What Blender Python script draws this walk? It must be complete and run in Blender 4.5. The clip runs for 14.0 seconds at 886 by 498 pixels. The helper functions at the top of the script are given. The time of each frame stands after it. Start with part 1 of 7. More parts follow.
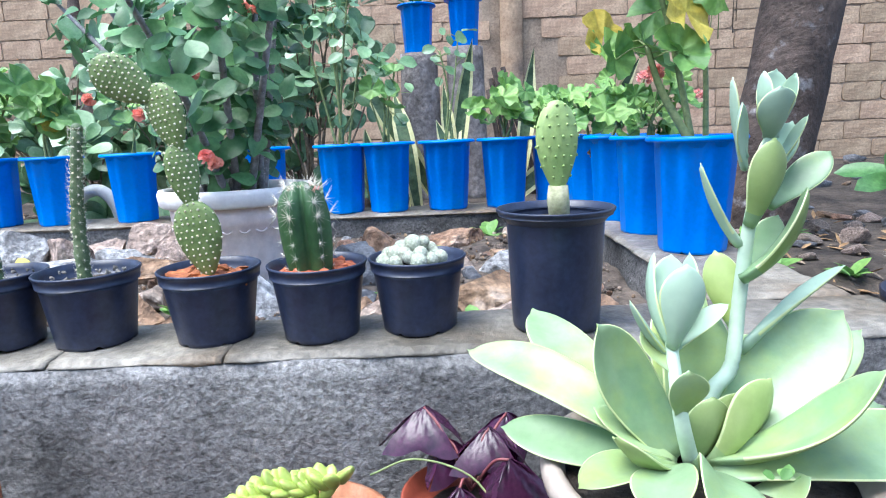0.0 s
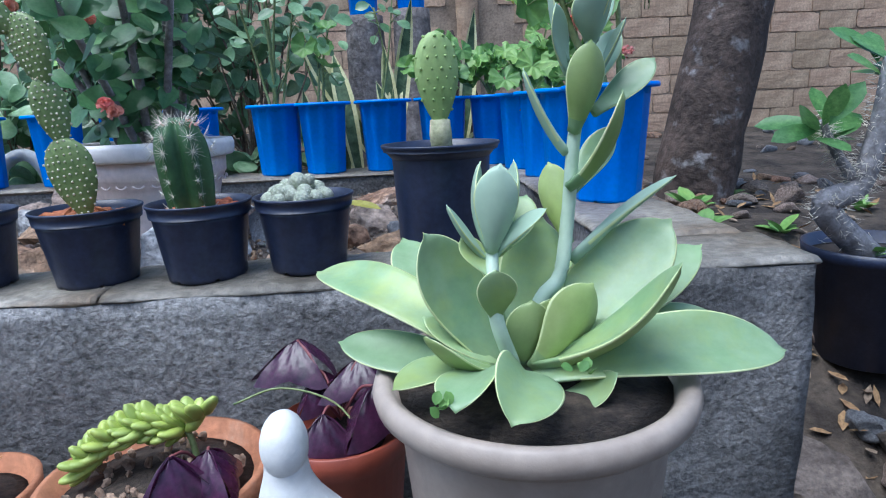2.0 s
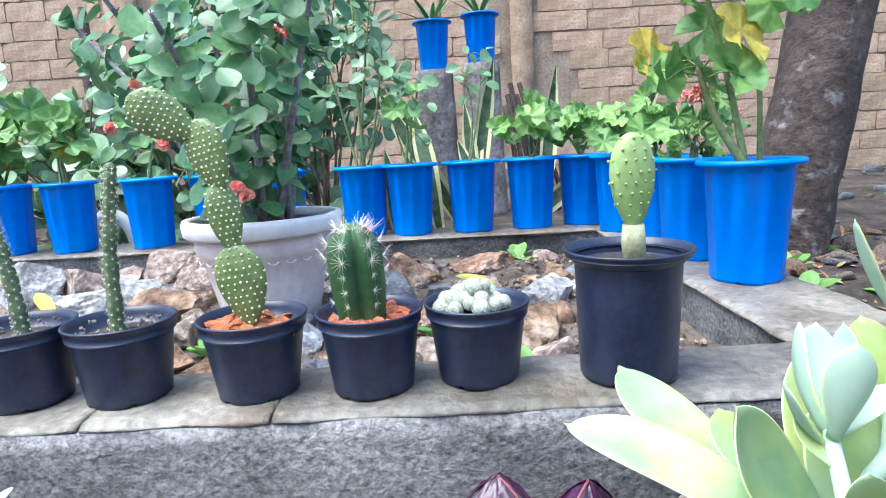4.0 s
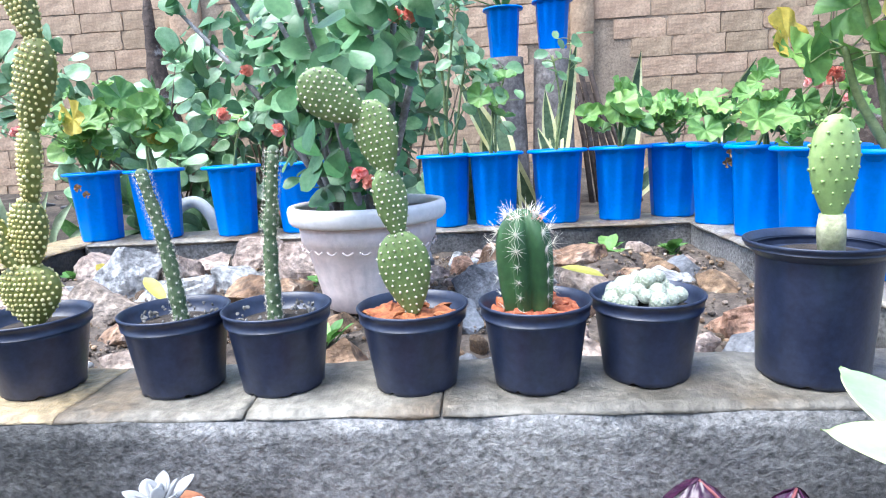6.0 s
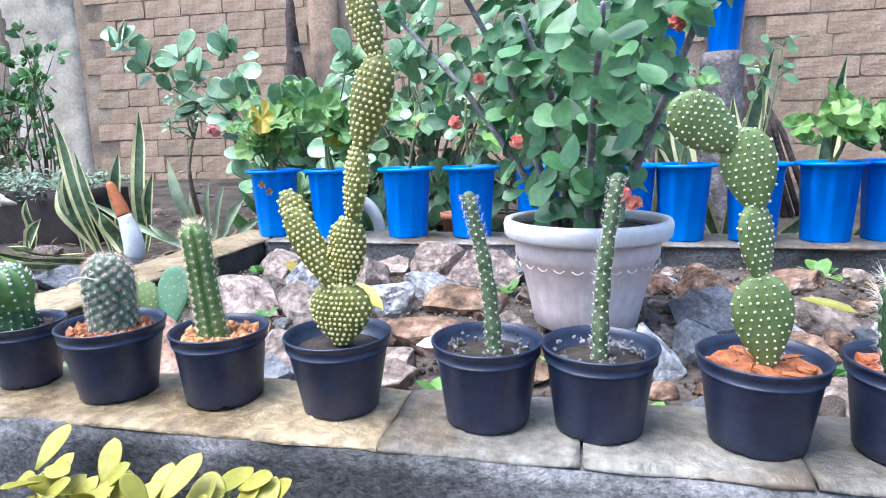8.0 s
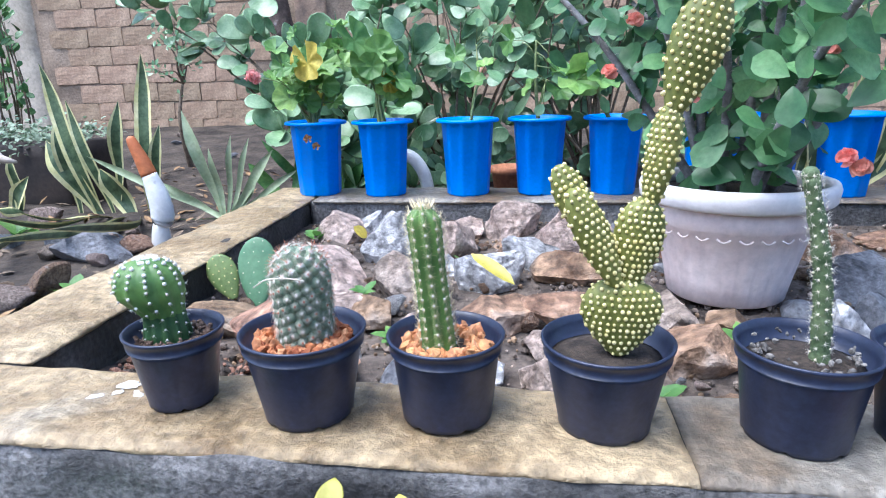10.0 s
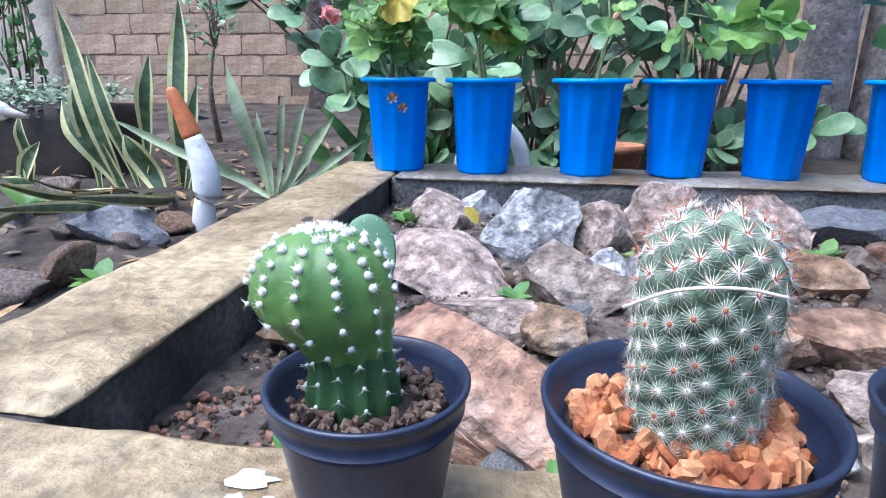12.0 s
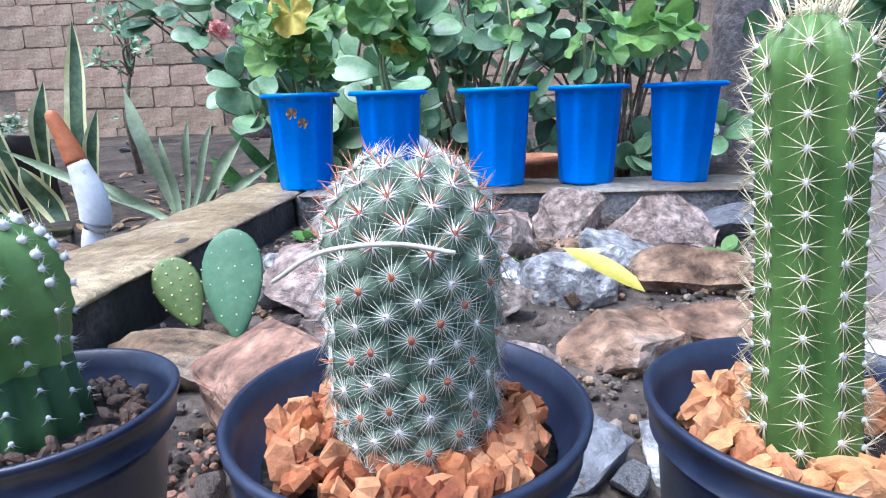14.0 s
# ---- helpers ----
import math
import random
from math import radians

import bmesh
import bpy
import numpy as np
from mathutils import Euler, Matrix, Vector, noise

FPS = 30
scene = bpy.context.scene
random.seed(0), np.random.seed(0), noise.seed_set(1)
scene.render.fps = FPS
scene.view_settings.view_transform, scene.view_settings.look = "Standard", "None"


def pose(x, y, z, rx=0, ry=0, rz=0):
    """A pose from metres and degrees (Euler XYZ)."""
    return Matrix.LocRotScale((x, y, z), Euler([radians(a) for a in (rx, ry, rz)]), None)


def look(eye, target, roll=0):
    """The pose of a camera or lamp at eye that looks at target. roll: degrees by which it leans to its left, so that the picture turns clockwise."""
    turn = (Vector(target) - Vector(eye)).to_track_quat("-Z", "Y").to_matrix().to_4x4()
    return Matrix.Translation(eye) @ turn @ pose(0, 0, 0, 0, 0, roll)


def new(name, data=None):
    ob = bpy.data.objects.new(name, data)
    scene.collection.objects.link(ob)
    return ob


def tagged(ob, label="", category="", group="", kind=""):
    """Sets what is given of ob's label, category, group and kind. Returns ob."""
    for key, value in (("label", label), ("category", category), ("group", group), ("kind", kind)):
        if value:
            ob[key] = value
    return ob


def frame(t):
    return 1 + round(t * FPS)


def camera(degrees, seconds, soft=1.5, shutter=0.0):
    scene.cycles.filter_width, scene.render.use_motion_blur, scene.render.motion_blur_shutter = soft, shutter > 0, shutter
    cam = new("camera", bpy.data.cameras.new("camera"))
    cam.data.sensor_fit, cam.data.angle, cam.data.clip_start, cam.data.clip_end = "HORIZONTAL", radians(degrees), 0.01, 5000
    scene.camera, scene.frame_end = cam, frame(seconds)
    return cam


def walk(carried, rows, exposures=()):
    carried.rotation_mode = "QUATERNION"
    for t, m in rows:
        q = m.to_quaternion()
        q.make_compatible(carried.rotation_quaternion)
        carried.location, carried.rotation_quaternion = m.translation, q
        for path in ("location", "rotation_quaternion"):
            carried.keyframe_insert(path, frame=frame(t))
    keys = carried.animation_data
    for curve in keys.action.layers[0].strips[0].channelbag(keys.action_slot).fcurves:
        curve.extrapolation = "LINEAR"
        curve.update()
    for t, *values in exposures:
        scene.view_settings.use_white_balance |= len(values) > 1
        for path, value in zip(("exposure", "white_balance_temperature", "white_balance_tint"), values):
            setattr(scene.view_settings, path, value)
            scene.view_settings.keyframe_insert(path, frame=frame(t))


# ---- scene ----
cam = camera(72.4, 14.0, soft=1.1)
METRES, EYE, TILT, LEAN, TURN = 1.7, 1.0, -11.0, 2.4, 0.0
ROWS = [
    (0.0, 0.0, 0.0, 0.0, 0.0, 0.0, -0.0),
    (0.5, 0.033, -0.0, -0.0066, -2.23, -0.31, 0.26),
    (1.0, 0.052, 0.0042, -0.024, -3.07, -1.65, 0.61),
    (1.5, 0.0631, 0.0048, -0.0328, -3.58, -2.31, 1.57),
    (2.0, 0.0577, 0.001, -0.0267, -2.69, -2.27, 0.71),
    (2.5, 0.0434, 0.0016, 0.0011, -2.96, 0.14, 0.01),
    (3.0, 0.0135, 0.0097, 0.0148, -1.69, 1.27, 0.31),
    (5.5, -0.0962, 0.0515, 0.0234, 2.44, 0.49, 0.01),
    (6.0, -0.1181, 0.0465, 0.0197, 3.72, 0.29, -0.17),
    (6.5, -0.1365, 0.0466, 0.0216, 5.03, 0.25, -0.31),
    (7.0, -0.1704, 0.0485, 0.0215, 7.08, 0.17, -0.85),
    (7.5, -0.2164, 0.0502, 0.0284, 10.22, -0.17, -1.84),
    (8.0, -0.2677, 0.0547, 0.0383, 11.85, -0.38, -3.14),
    (8.5, -0.3317, 0.0532, 0.0417, 13.38, -1.97, -3.27),
    (11.0, -0.5528, 0.1742, 0.0622, 4.38, -6.18, -2.08),
    (11.5, -0.6078, 0.2254, 0.0349, 7.91, -6.65, -3.27),
    (12.0, -0.6225, 0.2707, 0.0194, 7.99, -5.83, -4.23),
    (12.5, -0.6317, 0.2957, 0.004, 9.26, -5.31, -3.45),
    (13.0, -0.6208, 0.3002, -0.0047, 8.97, -5.02, -3.12),
    (13.5, -0.5919, 0.305, 0.0056, 6.1, -3.46, -2.38),
    (14.0, -0.5655, 0.3064, 0.0082, 3.93, -3.12, -1.58),
]
EXPOSURES = [(0, 1.55, 5680, 6.5), (0.5, 1.35, 5580, 6.5), (1, 1.19, 5430, 6.5), (1.5, 0.99, 5330, 6.5), (2, 0.72, 5330, 6.5), (2.5, 0.75, 5480, 6.5), (3, 1.12, 5680, 6.5), (5.5, 1.80, 5730, 6), (6.5, 1.78, 5630, 7.5), (7.5, 1.60, 5580, 9.5), (8.5, 1.50, 5530, 9.5), (11, 1.30, 5480, 11), (12, 1.27, 5380, 11), (13, 1.25, 5330, 11), (14, 1.30, 5330, 11)]
walk(cam, [(t, pose(0, 0, EYE, TILT, LEAN, TURN) @ pose(METRES * x, METRES * y, METRES * z, 90 + pitch, roll, yaw)) for t, x, y, z, yaw, pitch, roll in ROWS], EXPOSURES)

# ---- light ----
world = bpy.data.worlds.new("sky")
scene.world = world
world.use_nodes = True
wn = world.node_tree
sky = wn.nodes.new("ShaderNodeTexSky")
sky.sky_type, sky.sun_disc = "NISHITA", False
sky.sun_elevation, sky.sun_rotation = radians(68), radians(240)
sky.air_density, sky.dust_density, sky.ozone_density = 1.0, 3.0, 1.0
bg = wn.nodes["Background"]
wn.links.new(sky.outputs[0], bg.inputs[0])
bg.inputs[1].default_value = 0.15
sun_data = bpy.data.lights.new("sun", "SUN")
sun_data.energy, sun_data.angle, sun_data.color = 1.8, radians(40), (1.0, 0.97, 0.93)
sun = new("sun", sun_data)
sun.matrix_world = look((0, 0, 10), (0.9, 0.5, 7.3))

# ---- materials ----
def mat(name, c1, c2, scale=8.0, rough=0.6, fine=70.0, fine_amt=0.25, bump=0.25, bscale=90.0, rnd=0.0,
        spec=0.5, transl=0.0, lo=0.35, hi=0.65, third=None, third_scale=3.0, third_lo=0.55, third_hi=0.7, coat=0.0, sss=0.0, bdist=0.004):
    """A surface of two colours mixed by noise, fine grain, bump, and a third colour in patches."""
    m = bpy.data.materials.new(name)
    m.use_nodes = True
    nt = m.node_tree
    N, Lk = nt.nodes.new, nt.links.new
    bsdf = nt.nodes["Principled BSDF"]
    tc = N("ShaderNodeTexCoord")
    src = tc.outputs["Object"]

    def tex(s, detail=6.0):
        t = N("ShaderNodeTexNoise")
        t.inputs["Scale"].default_value, t.inputs["Detail"].default_value = s, detail
        t.inputs["Roughness"].default_value = 0.62
        Lk(src, t.inputs["Vector"])
        return t

    def ramp(fac, a, b):
        r = N("ShaderNodeMapRange")
        r.inputs["From Min"].default_value, r.inputs["From Max"].default_value = a, b
        Lk(fac, r.inputs["Value"])
        return r.outputs["Result"]

    def mix(fac, a, b, kind="MIX"):
        x = N("ShaderNodeMix")
        x.data_type, x.blend_type = "RGBA", kind
        for sock, v in ((x.inputs["Factor"], fac), (x.inputs["A"], a), (x.inputs["B"], b)):
            if hasattr(v, "is_linked"):
                Lk(v, sock)
            else:
                sock.default_value = v
        return x.outputs["Result"]

    col = mix(ramp(tex(scale).outputs["Fac"], lo, hi), (*c1, 1), (*c2, 1))
    if third:
        col = mix(ramp(tex(third_scale).outputs["Fac"], third_lo, third_hi), col, (*third, 1))
    grain = N("ShaderNodeMapRange")
    grain.inputs["From Min"].default_value, grain.inputs["From Max"].default_value = 0.3, 0.7
    grain.inputs["To Min"].default_value, grain.inputs["To Max"].default_value = 1 - fine_amt, 1 + fine_amt
    f = tex(fine)
    Lk(f.outputs["Fac"], grain.inputs["Value"])
    hsv = N("ShaderNodeHueSaturation")
    Lk(col, hsv.inputs["Color"])
    val = grain.outputs["Result"]
    if rnd:
        oi = N("ShaderNodeObjectInfo")
        r = N("ShaderNodeMapRange")
        r.inputs["To Min"].default_value, r.inputs["To Max"].default_value = 1 - rnd, 1 + rnd
        Lk(oi.outputs["Random"], r.inputs["Value"])
        mu = N("ShaderNodeMath")
        mu.operation = "MULTIPLY"
        Lk(val, mu.inputs[0])
        Lk(r.outputs["Result"], mu.inputs[1])
        val = mu.outputs[0]
        h = N("ShaderNodeMapRange")
        h.inputs["From Min"].default_value, h.inputs["From Max"].default_value = 0, 1
        h.inputs["To Min"].default_value, h.inputs["To Max"].default_value = 0.5 + 0.05 * rnd, 0.5 - 0.05 * rnd
        Lk(oi.outputs["Random"], h.inputs["Value"])
        Lk(h.outputs["Result"], hsv.inputs["Hue"])
    Lk(val, hsv.inputs["Value"])
    Lk(hsv.outputs["Color"], bsdf.inputs["Base Color"])
    bsdf.inputs["Roughness"].default_value = rough
    bsdf.inputs["Specular IOR Level"].default_value = spec
    bsdf.inputs["Coat Weight"].default_value = coat
    if sss:
        bsdf.inputs["Subsurface Weight"].default_value = sss
        bsdf.inputs["Subsurface Radius"].default_value = (0.004, 0.006, 0.002)
        bsdf.inputs["Subsurface Scale"].default_value = 1.0
    if bump:
        b = N("ShaderNodeBump")
        b.inputs["Strength"].default_value, b.inputs["Distance"].default_value = bump, bdist
        Lk(tex(bscale, 8.0).outputs["Fac"], b.inputs["Height"])
        Lk(b.outputs["Normal"], bsdf.inputs["Normal"])
    if transl:
        tr, ms = N("ShaderNodeBsdfTranslucent"), N("ShaderNodeMixShader")
        Lk(hsv.outputs["Color"], tr.inputs["Color"])
        ms.inputs["Fac"].default_value = transl
        Lk(bsdf.outputs[0], ms.inputs[1])
        Lk(tr.outputs[0], ms.inputs[2])
        Lk(ms.outputs[0], nt.nodes["Material Output"].inputs["Surface"])
    return m


COPING = mat("wet_worn_mortar", (0.13, 0.108, 0.078), (0.34, 0.315, 0.265), 4.5, 0.42, 75, 0.45, 0.8, 80, third=(0.15, 0.10, 0.055), third_scale=5, third_lo=0.5, third_hi=0.68, bdist=0.006)
COPING_B = mat("muddy_wet_mortar", (0.18, 0.12, 0.058), (0.49, 0.38, 0.225), 7, 0.30, 60, 0.5, 1.0, 60, third=(0.40, 0.345, 0.25), third_scale=4, third_lo=0.58, third_hi=0.70, bdist=0.008)
COPING_D = mat("damp_grey_mortar", (0.085, 0.075, 0.058), (0.245, 0.225, 0.19), 4.5, 0.42, 75, 0.45, 0.8, 80, third=(0.12, 0.09, 0.055), third_scale=5, third_lo=0.5, third_hi=0.68, bdist=0.006)
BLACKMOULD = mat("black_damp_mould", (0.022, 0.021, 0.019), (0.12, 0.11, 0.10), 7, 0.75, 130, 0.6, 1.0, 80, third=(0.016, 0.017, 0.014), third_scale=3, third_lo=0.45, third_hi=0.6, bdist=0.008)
MOULDY = mat("mould_stained_render", (0.085, 0.083, 0.08), (0.36, 0.35, 0.34), 2.3, 0.75, 150, 0.6, 1.0, 70, lo=0.34, hi=0.68, third=(0.015, 0.015, 0.016), third_scale=1.7, third_lo=0.50, third_hi=0.64, bdist=0.010)
SOIL = mat("damp_soil", (0.045, 0.034, 0.027), (0.17, 0.135, 0.108), 16, 0.9, 80, 0.4, 1.0, 60, bdist=0.012)
DIRT = mat("grey_brown_dirt", (0.018, 0.013, 0.010), (0.10, 0.078, 0.058), 6, 0.95, 40, 0.4, 1.0, 30, bdist=0.02)
POTSOIL = mat("dark_potting_soil", (0.02, 0.015, 0.011), (0.075, 0.055, 0.040), 60, 0.9, 200, 0.4, 1.0, 220)
ROCK_A = mat("pink_grey_granite", (0.20, 0.145, 0.115), (0.54, 0.43, 0.36), 11, 0.8, 55, 0.7, 1.0, 45, rnd=0.25, third=(0.12, 0.10, 0.09), third_scale=9, bdist=0.016)
ROCK_B = mat("pale_grey_granite", (0.24, 0.24, 0.245), (0.68, 0.67, 0.66), 15, 0.8, 55, 0.7, 1.0, 45, rnd=0.2, third=(0.10, 0.10, 0.11), third_scale=8, bdist=0.016)
ROCK_C = mat("rusty_brown_stone", (0.14, 0.075, 0.042), (0.46, 0.30, 0.19), 10, 0.75, 50, 0.7, 1.0, 42, rnd=0.25, third=(0.36, 0.31, 0.27), third_scale=7, bdist=0.016)
ROCK_D = mat("dark_blue_grey_stone", (0.10, 0.105, 0.12), (0.25, 0.255, 0.27), 10, 0.7, 110, 0.4, 0.9, 60, rnd=0.2, bdist=0.01)
BLACKP = mat("black_plastic", (0.013, 0.019, 0.043), (0.026, 0.035, 0.070), 20, 0.38, 150, 0.25, 0.08, 200, spec=0.5, third=(0.030, 0.036, 0.055), third_scale=14, third_lo=0.6, third_hi=0.85)
BLUEP = mat("bright_blue_plastic", (0.0, 0.19, 0.80), (0.002, 0.24, 0.90), 6, 0.42, 120, 0.08, 0.06, 120, spec=0.28, rnd=0.05, third=(0.01, 0.24, 0.76), third_scale=9)
PINKPOT = mat("weathered_pinkish_planter", (0.68, 0.55, 0.51), (0.83, 0.72, 0.68), 6, 0.65, 60, 0.12, 0.25, 120, third=(0.78, 0.69, 0.66), third_scale=5)
PINKRIM = mat("pale_planter_rim", (0.78, 0.74, 0.72), (0.88, 0.85, 0.83), 6, 0.55, 60, 0.08, 0.15, 120)
GREYPOT = mat("dusty_beige_grey_plastic", (0.30, 0.245, 0.20), (0.41, 0.345, 0.29), 7, 0.5, 60, 0.12, 0.15, 90, third=(0.26, 0.22, 0.18), third_scale=6, third_lo=0.6)
TERRA = mat("terracotta", (0.30, 0.115, 0.055), (0.46, 0.20, 0.10), 9, 0.8, 90, 0.25, 0.4, 110, third=(0.42, 0.29, 0.21), third_scale=7)
REDPLAST = mat("red_brown_plastic", (0.25, 0.055, 0.03), (0.34, 0.08, 0.045), 8, 0.45, 90, 0.12, 0.1, 110)
CHIPS = mat("orange_brick_chips", (0.24, 0.055, 0.022), (0.55, 0.19, 0.07), 60, 0.8, 150, 0.35, 0.6, 150, rnd=0.2)
CHIPS_T = mat("tan_pumice_chips", (0.42, 0.19, 0.065), (0.62, 0.35, 0.14), 25, 0.85, 150, 0.3, 0.6, 150, rnd=0.2)
BLOCK = mat("tan_adobe_block", (0.34, 0.225, 0.145), (0.52, 0.37, 0.245), 6, 0.9, 60, 0.25, 0.6, 34, rnd=0.14, bdist=0.014, third=(0.20, 0.15, 0.115), third_scale=2.2, third_lo=0.54, third_hi=0.68)
MORTAR = mat("grey_brown_mortar", (0.17, 0.125, 0.09), (0.42, 0.32, 0.23), 3, 0.95, 60, 0.3, 0.7, 60, bdist=0.01)
PLASTER = mat("old_whitewashed_render", (0.42, 0.35, 0.26), (0.64, 0.56, 0.44), 3, 0.9, 40, 0.2, 0.5, 40, third=(0.26, 0.23, 0.20), third_scale=4, third_lo=0.56)
BARK = mat("grey_brown_bark", (0.030, 0.020, 0.016), (0.105, 0.075, 0.06), 7, 0.85, 40, 0.45, 1.0, 30, third=(0.30, 0.29, 0.29), third_scale=9, third_lo=0.58, third_hi=0.72, bdist=0.015)
STUMPW = mat("weathered_grey_wood", (0.13, 0.11, 0.10), (0.34, 0.30, 0.28), 12, 0.9, 60, 0.4, 1.0, 40, bdist=0.01)
TWIG = mat("brown_twig", (0.12, 0.085, 0.055), (0.25, 0.19, 0.13), 30, 0.8, 120, 0.3, 0.4, 150)
GSTEM = mat("green_stem", (0.14, 0.20, 0.07), (0.26, 0.30, 0.12), 30, 0.6, 120, 0.2, 0.2, 150)
CAC = mat("dark_green_cactus", (0.025, 0.075, 0.025), (0.06, 0.135, 0.045), 18, 0.45, 90, 0.2, 0.2, 120, sss=0.05)
CAC_L = mat("grass_green_cactus", (0.07, 0.16, 0.035), (0.16, 0.28, 0.07), 16, 0.45, 90, 0.2, 0.2, 120, sss=0.05)
CAC_G = mat("grey_green_cactus", (0.085, 0.155, 0.095), (0.20, 0.27, 0.175), 25, 0.55, 120, 0.25, 0.3, 160)
PAD = mat("olive_green_pad", (0.11, 0.175, 0.05), (0.19, 0.26, 0.085), 22, 0.5, 120, 0.2, 0.2, 160)
PAD_Y = mat("yellow_green_pad", (0.13, 0.15, 0.028), (0.25, 0.26, 0.06), 22, 0.5, 120, 0.2, 0.2, 160)
PAD_L = mat("light_green_pad", (0.22, 0.34, 0.10), (0.34, 0.46, 0.16), 22, 0.5, 120, 0.15, 0.2, 160, sss=0.05)
PAD_B = mat("blue_green_pad", (0.075, 0.18, 0.09), (0.14, 0.26, 0.135), 14, 0.5, 90, 0.15, 0.15, 120)
DOTS = mat("cream_glochids", (0.62, 0.58, 0.40), (0.78, 0.74, 0.56), 80, 0.9, 300, 0.2, 0, 100)
DOTS_Y = mat("yellow_glochids", (0.70, 0.60, 0.22), (0.85, 0.76, 0.40), 80, 0.9, 300, 0.2, 0, 100)
WOOL = mat("white_wool", (0.74, 0.72, 0.66), (0.88, 0.87, 0.82), 80, 0.95, 300, 0.15, 0.3, 300)
SPINE = mat("pale_spines", (0.66, 0.60, 0.48), (0.85, 0.80, 0.70), 60, 0.6, 200, 0.2, 0, 100)
SPINE_R = mat("red_brown_spines", (0.38, 0.10, 0.05), (0.52, 0.20, 0.10), 60, 0.6, 200, 0.2, 0, 100)
SUCC = mat("pale_blue_green_succulent_leaf", (0.22, 0.355, 0.165), (0.33, 0.45, 0.255), 14, 0.36, 60, 0.10, 0.12, 60, rnd=0.22, transl=0.10, third=(0.38, 0.46, 0.115), third_scale=11, third_lo=0.47, third_hi=0.72)
SUCC_Y = mat("pale_silvery_young_leaf", (0.36, 0.51, 0.36), (0.47, 0.61, 0.46), 9, 0.45, 60, 0.06, 0.08, 60, rnd=0.08, transl=0.12)
SUCC_U = mat("yellow_green_leaf_underside", (0.30, 0.41, 0.12), (0.41, 0.50, 0.20), 12, 0.4, 60, 0.1, 0.1, 60, rnd=0.2, transl=0.14)
SUCC_EDGE = mat("pale_leaf_margin", (0.50, 0.58, 0.24), (0.62, 0.68, 0.38), 30, 0.5, 100, 0.1, 0, 100)
LEAF_D = mat("deep_green_leaf", (0.055, 0.165, 0.04), (0.15, 0.30, 0.095), 30, 0.36, 120, 0.15, 0.15, 90, rnd=0.35, transl=0.22)
LEAF_G = mat("fresh_green_leaf", (0.11, 0.26, 0.06), (0.25, 0.42, 0.11), 14, 0.5, 120, 0.15, 0.2, 90, rnd=0.3, transl=0.25)
LEAF_J = mat("dull_blue_green_leaf", (0.11, 0.25, 0.10), (0.36, 0.50, 0.29), 12, 0.28, 120, 0.15, 0.15, 90, rnd=0.3, transl=0.15)
LEAF_Y = mat("yellowing_leaf", (0.55, 0.40, 0.05), (0.72, 0.58, 0.12), 30, 0.55, 120, 0.15, 0.2, 90, rnd=0.15, transl=0.25)
LEAF_LIME = mat("lime_yellow_leaf", (0.33, 0.30, 0.03), (0.56, 0.50, 0.10), 18, 0.5, 120, 0.12, 0.1, 90, rnd=0.15, transl=0.2)
LEAF_P = mat("dark_purple_leaf", (0.030, 0.010, 0.030), (0.085, 0.018, 0.060), 30, 0.27, 120, 0.2, 0.15, 90, rnd=0.2, transl=0.1)
SNAKE = mat("banded_grey_green_leaf", (0.028, 0.06, 0.025), (0.12, 0.18, 0.085), 34, 0.45, 90, 0.2, 0.1, 90, rnd=0.15)
SNAKE_E = mat("cream_yellow_margin", (0.58, 0.55, 0.22), (0.74, 0.71, 0.40), 20, 0.5, 90, 0.12, 0.1, 90)
FLOWER = mat("salmon_pink_petal", (0.86, 0.27, 0.20), (0.92, 0.45, 0.36), 60, 0.6, 150, 0.15, 0.1, 100, rnd=0.15, transl=0.25)
FLOWER_P = mat("pale_pink_petal", (0.86, 0.36, 0.34), (0.92, 0.55, 0.50), 60, 0.6, 150, 0.12, 0.1, 100, rnd=0.1, transl=0.25)
DRY = mat("dry_brown_leaf", (0.20, 0.11, 0.05), (0.38, 0.24, 0.12), 30, 0.85, 120, 0.3, 0.3, 100, rnd=0.3)
WHITE = mat("chipped_white_paint", (0.66, 0.66, 0.63), (0.84, 0.84, 0.81), 14, 0.5, 80, 0.08, 0.35, 60, third=(0.34, 0.32, 0.29), third_scale=26, third_lo=0.64, third_hi=0.74)
ORANGE = mat("orange_brown_paint", (0.42, 0.11, 0.035), (0.55, 0.18, 0.06), 14, 0.6, 80, 0.2, 0.25, 60)
GHOST = mat("pale_lilac_grey_leaf", (0.34, 0.34, 0.34), (0.48, 0.47, 0.46), 20, 0.55, 90, 0.08, 0.1, 90, rnd=0.08)
TROUGHM = mat("dark_rusty_trough", (0.014, 0.011, 0.010), (0.045, 0.032, 0.025), 8, 0.8, 60, 0.3, 0.4, 60)

